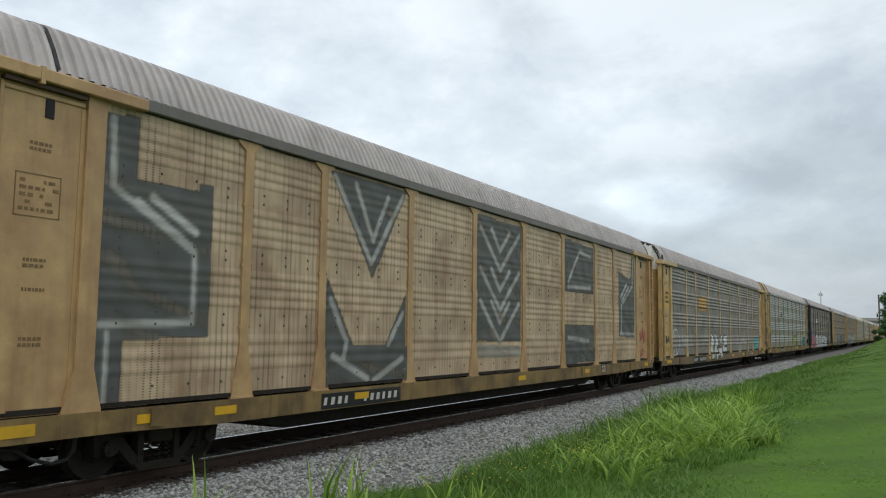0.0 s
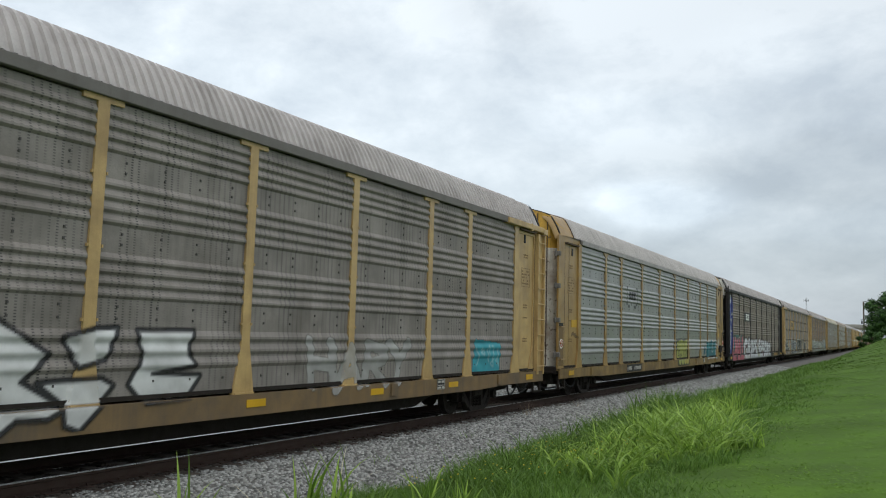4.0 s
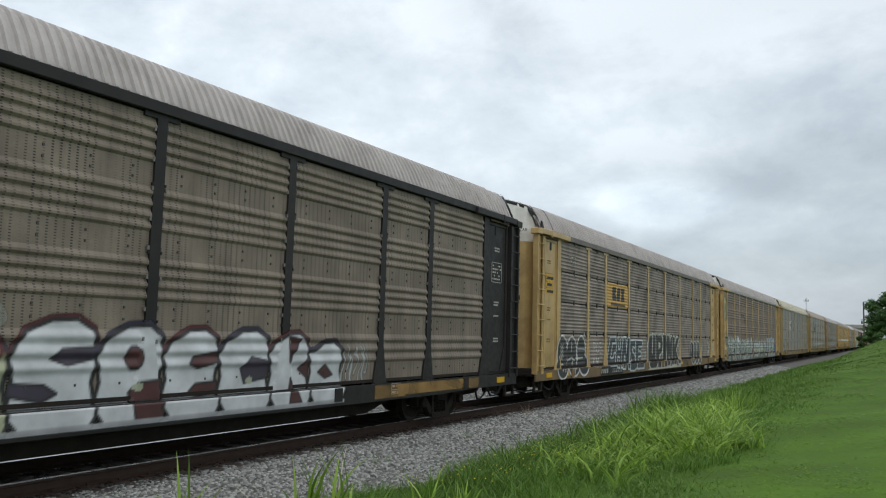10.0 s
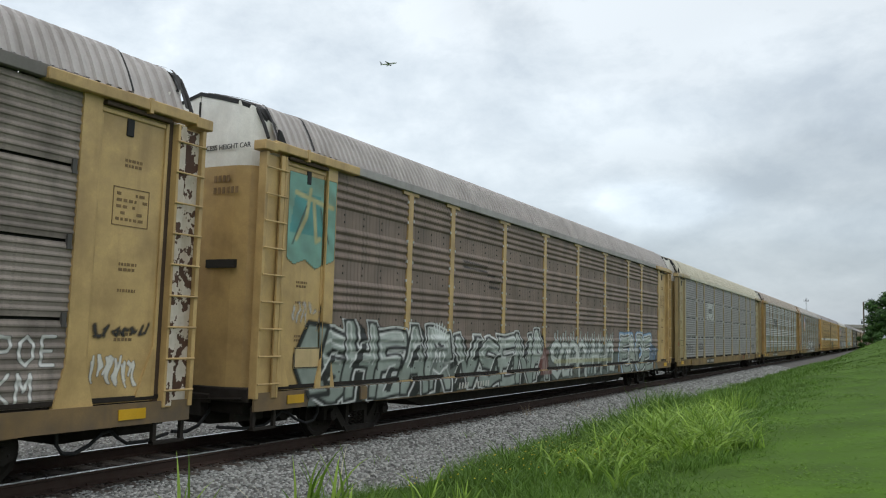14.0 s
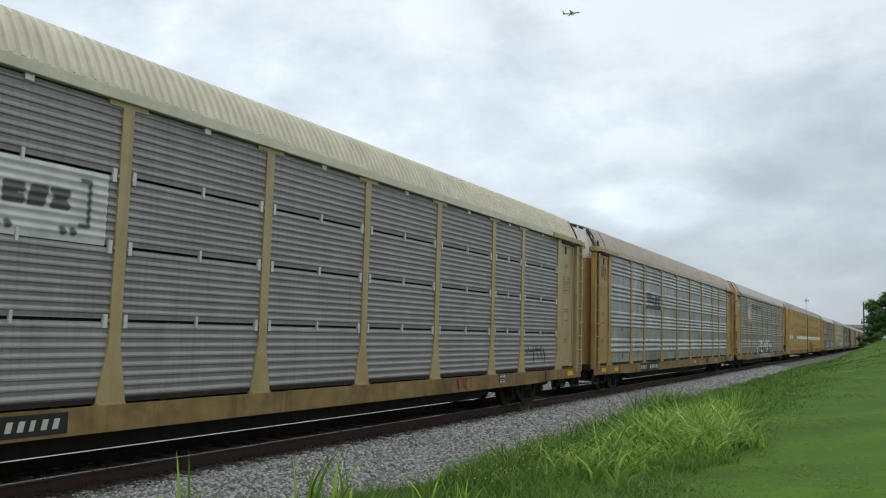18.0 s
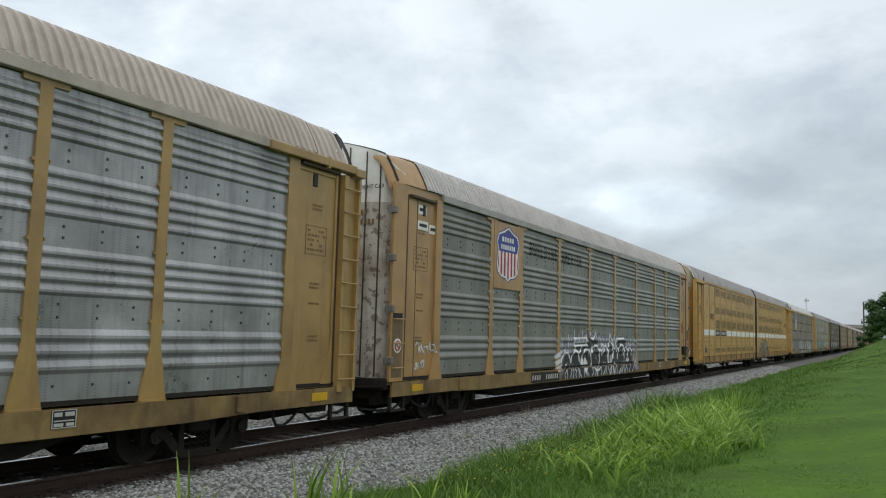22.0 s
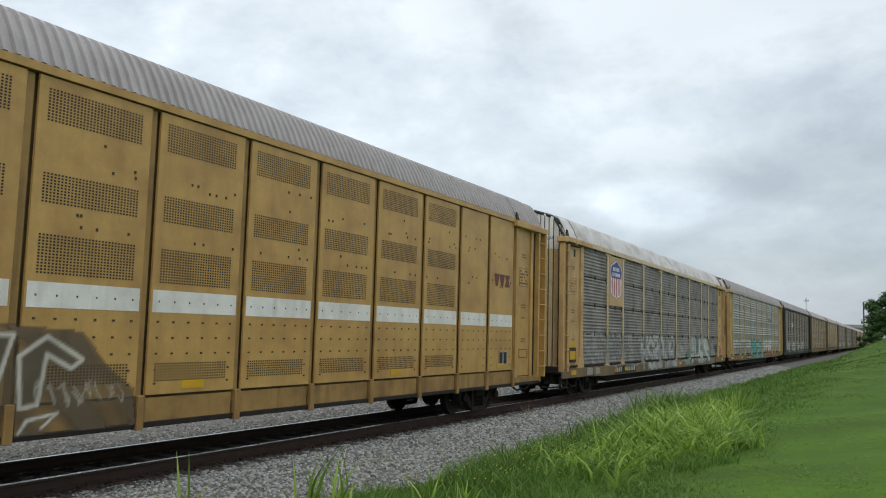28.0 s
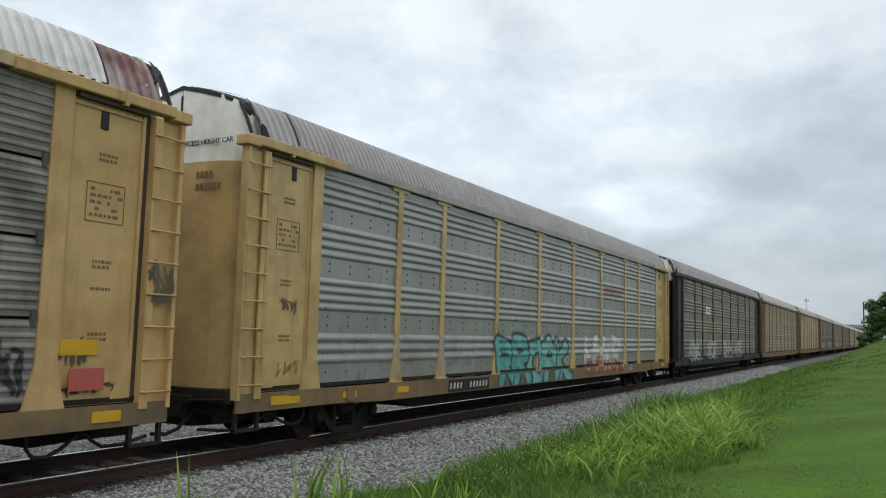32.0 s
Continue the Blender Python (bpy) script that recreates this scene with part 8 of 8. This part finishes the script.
    me = fast_mesh("flower_heads", (p[:, None] + oct_[None]).reshape(-1, 3), (tri[None] + (np.arange(m) * 6)[:, None, None]).reshape(-1, 3))
    tagged(part("wild_flowers", me, mat("yellow_petal", (.62, .50, .03), .6)), "tiny yellow wild flowers in the verge", "flower", kind="stuff")
    blades("flower_stems", np.stack([x, y, ground_z(x, y)], -1), p[:, 2] - ground_z(x, y), .008, 0.0, 2, GRASS_A, "thin stems of the wild flowers", 21, 0.0)
    straw = leaf_material("dry_straw_stem", (.42, .38, .26), (.58, .54, .40), .6, .2)
    for k, (x0, y0, hh) in enumerate(((-5.95, 8.45, 1.15), (-6.9, 7.3, .9), (-6.6, 8.0, .8))):
        blades("dry_stems", roots_at(rng.normal(x0, .05, 2), rng.normal(y0, .05, 2)), hh, .022, .35, 6, straw, "dry straw-coloured stems beside the ballast", 60 + k, .5)
    # a few stalks that stand close to the camera
    for k, (x0, y0, m, hh, sp) in enumerate(((-6.85, 6.72, 9, 1.12, .22), (-6.22, 8.10, 10, 1.08, .08), (-5.92, 8.35, 12, 1.06, .10), (-5.2, 9.2, 14, .74, .25), (-6.1, 7.9, 20, .62, .3), (-5.7, 8.7, 26, .5, .4), (-4.7, 9.3, 26, .5, .5), (-6.8, 6.9, 14, .8, .4), (-6.5, 7.3, 16, .5, .5))):
        x, y = rng.normal(x0, .07, m), rng.normal(y0, .07, m)
        ob = blades("grass_tuft", roots_at(x, y), hh, .068, .30, 7, GRASS_B, "slender tuft of tall grass beside the ballast", 30 + k, sp)
        tagged(ob, kind="stuff")


build_track()
build_grass()

# ---------------------------------------------------------------- far things
BARK = mat("grey_brown_bark", (.10, .08, .06), .9, bump=.6)
LEAF = leaf_material("dark_tree_leaf", (.016, .042, .012), (.07, .15, .035), .5, .2)
CONCRETE = mat("weathered_concrete", (.36, .345, .32), .85, grime=.4, streak=.4)


def tree(x, y, h, spread, seed, label, lobes=26, low=.25):
    rng = np.random.default_rng(seed)
    z0 = float(ground_z(np.array(x), np.array(y)))
    t = new("tree")
    t.location = (x, y, z0)
    tagged(t, label, "tree")
    bm = bmesh.new()
    add_tube(bm, [(0, 0, -.2), (.1, 0, h * .25), (-.1, .1, h * .45), (.1, 0, h * .7)], .03 * h, 8)
    for k in range(7):
        a = rng.random() * 6.28
        z1 = h * rng.uniform(.22, .5)
        add_tube(bm, [(0, 0, z1), (math.cos(a) * spread * .35, math.sin(a) * spread * .35, z1 + h * .14), (math.cos(a) * spread * .7, math.sin(a) * spread * .7, z1 + h * .25)], .010 * h, 6)
    part("trunk", bm, BARK, t)
    cs = []
    for k in range(lobes):
        a, rr = rng.random() * 6.28, rng.random() ** .5
        zz = rng.uniform(low, .95)
        s = math.sin(min(1, (zz - low) / (1 - low) * .75 + .25) * math.pi) ** .6
        cs.append((math.cos(a) * rr * spread * s, math.sin(a) * rr * spread * s, h * zz, rng.uniform(.18, .32) * spread))
    v, q = [], []
    for cx, cy, cz, r in cs:
        m = 210
        d = rng.normal(0, 1, (m, 3))
        d /= np.linalg.norm(d, axis=1)[:, None]
        p = np.array((cx, cy, cz)) + d * (r * rng.uniform(.55, 1.15, (m, 1))) * np.array((1, 1, .8))
        a1 = rng.normal(0, 1, (m, 3))
        a1 /= np.linalg.norm(a1, axis=1)[:, None]
        a2 = np.cross(a1, d)
        s = rng.uniform(.16, .34, (m, 1))
        quad = np.stack([p - a1 * s, p - a2 * s * .6, p + a1 * s, p + a2 * s * .6], 1).reshape(-1, 3)
        base = sum(len(x_) for x_ in v)
        v.append(quad)
        q.append(np.arange(m * 4).reshape(-1, 4) + base)
    part("crown", fast_mesh("crown", np.concatenate(v), np.concatenate(q)), LEAF, t)
    return t


tree(.4, 140, 5.9, 4.0, 2, "dark green leafy tree beside the far track", 70, .05)
tree(5.5, 150, 7.4, 4.2, 3, "dark green leafy tree in the hedge line", 50, .05)
tree(-3.9, 150, 2.1, 1.4, 5, "low green bush at the end of the lawn", 12, .1)
tree(-2.6, 132, 1.6, 1.6, 6, "low green bush below the tree", 12, .1)


def build_far():
    pole = new("utility_pole")
    pole.location = (-4.65, 170, 2.6)
    tagged(pole, "dark wooden utility pole beside the tree", "pole")
    bm = bmesh.new()
    add_tube(bm, [(0, 0, -.5), (0, 0, 6.6)], .13, 8)
    part("shaft", bm, BARK, pole)
    bm = bmesh.new()
    add_tube(bm, [(-.5, 0, 3.2), (.3, 0, 3.5)], .05, 6)
    add_box(bm, -.45, -.2, -.1, .1, 2.5, 3.1, .03)
    part("bracket", bm, STEEL_DARK, pole)
    mast = new("antenna_mast")
    mast.location = (-35.4, 420, -.9)
    tagged(mast, "thin steel lattice mast with a small crossarm", "mast")
    bm = bmesh.new()
    for a in range(3):
        add_tube(bm, [(.45 * math.cos(a * 2.09), .45 * math.sin(a * 2.09), 0), (.2 * math.cos(a * 2.09), .2 * math.sin(a * 2.09), 22.8)], .04, 5)
    for k in range(22):
        r = .45 - .011 * k
        for a in range(3):
            add_tube(bm, [(r * math.cos(a * 2.09), r * math.sin(a * 2.09), k * 1.03), (r * math.cos(a * 2.09 + 2.09), r * math.sin(a * 2.09 + 2.09), k * 1.03 + 1.0)], .025, 4)
    part("lattice", bm, mat("grey_mast_steel", (.2, .2, .21), .5, metal=.4), mast)
    bm = bmesh.new()
    add_tube(bm, [(-1.1, 0, 21.2), (1.1, 0, 21.2)], .07, 6)
    for x in (-1.0, -.35, .4, 1.0):
        add_box(bm, x - .09, x + .09, -.09, .09, 20.8, 21.9, .02)
    part("crossarm", bm, mat("grey_mast_steel", (.2, .2, .21)), mast)
    br = new("overpass")
    br.location = (0, 620, 0)
    tagged(br, "pale concrete road overpass crossing the far track", "bridge")
    part("deck", box_mesh(-90, 160, -6, 6, 11.2, 12.4, .1), CONCRETE, br)
    part("girder", box_mesh(-90, 160, -5.2, 5.2, 9.6, 11.2, .1), mat("tan_bridge_girder", (.30, .27, .23), .8, grime=.4), br)
    for y in (-5.8, 5.8):
        part("parapet", box_mesh(-90, 160, y - .15, y + .15, 12.4, 13.3), CONCRETE, br)
    for x in (-70, -46, -24, 6, 30, 54, 80, 110, 140):
        part("pier", box_mesh(x - .9, x + .9, -4.5, 4.5, -1, 9.6, .2), CONCRETE, br)


build_far()

# ---------------------------------------------------------------- airliner
AIR_WHITE = mat("airliner_white_paint", (.62, .64, .66), .35)
AIR_GREY = mat("airliner_grey_wing", (.26, .27, .29), .4, metal=.2)


def build_airliner():
    pl = new("airliner")
    tagged(pl, "twin-engine passenger jet climbing under the clouds", "aircraft")
    bm = bmesh.new()
    prof = [(-19, .3, 1.4), (-15, 1.0, .8), (-11, 1.7, .3), (-5, 2.0, 0), (8, 2.0, 0), (13, 1.9, 0), (16.5, 1.3, -.2), (18.3, .5, -.5), (18.6, .05, -.6)]
    n = 14
    rings = [[bm.verts.new((x, r * math.cos(6.283 * k / n), z + r * math.sin(6.283 * k / n))) for k in range(n)] for x, r, z in prof]
    for a, b in zip(rings, rings[1:]):
        for k in range(n):
            bm.faces.new((a[k], a[(k + 1) % n], b[(k + 1) % n], b[k]))
    part("fuselage", bm, AIR_WHITE, pl)
    for s in (-1, 1):
        bm = bmesh.new()
        add_prism(bm, [(4.5, s * 1.5), (-2.5, s * 1.5), (-7.0, s * 17), (-5.0, s * 17)], "z", -.9, -.5)
        for v in bm.verts:
            v.co.z += abs(v.co.y) * .10
        part("wing", bm, AIR_GREY, pl)
        bm = bmesh.new()
        add_prism(bm, [(-14, s * .6), (-17.5, s * .6), (-18.8, s * 6.2), (-17.3, s * 6.2)], "z", 1.2, 1.45)
        part("tailplane", bm, AIR_GREY, pl)
        bm = bmesh.new()
        add_tube(bm, [(5.2, s * 5.6, -2.0), (3, s * 5.6, -2.0), (.6, s * 5.6, -1.9)], 1.05, 12)
        part("engine", bm, AIR_GREY, pl)
    bm = bmesh.new()
    add_prism(bm, [(-12.5, 1.8), (-15.5, 3.4), (-18.2, 8.4), (-20.0, 8.4), (-18.4, 1.6)], "y", -.18, .18)
    part("fin", bm, AIR_GREY, pl)
    return pl


PLANE = build_airliner()
PLANE_PATH = [(0.0, -2300, 960, 215), (11.0, -1217, 1376, 503), (12.1, -1126, 1432, 540), (14.0, -982, 1513, 597), (16.5, -773, 1601, 670), (18.0, -603, 1658, 704), (19.0, -500, 1690, 725), (32.0, 760, 2150, 1010)]


# ---------------------------------------------------------------- what moves
def travel(t):
    """How far the train has come, in metres."""
    return .01765 * t * t + 9.8104 * t


SHIFT = 18.80                      # where the first car stands at the start


def motions():
    ts = sorted({0, 1 / 30, 2 / 30, .2, *[.5 * k for k in range(1, 64)], 31.8, 32 - 2 / 30, 32 - 1 / 30, 32})
    for car, off in zip(CARS, OFFSETS):
        walk(car, [(t, pose(TX, off - travel(t) + SHIFT, 0)) for t in ts])
    for ws, y, z in WHEELS:
        walk(ws, [(k / 30, pose(0, y, z, math.degrees((travel(k / 30) - travel(0)) / .42), 0, 0)) for k in range(961)])
    walk(PLANE, [(t, pose(x, y, z, 0, -9, 26)) for t, x, y, z in PLANE_PATH])


motions()
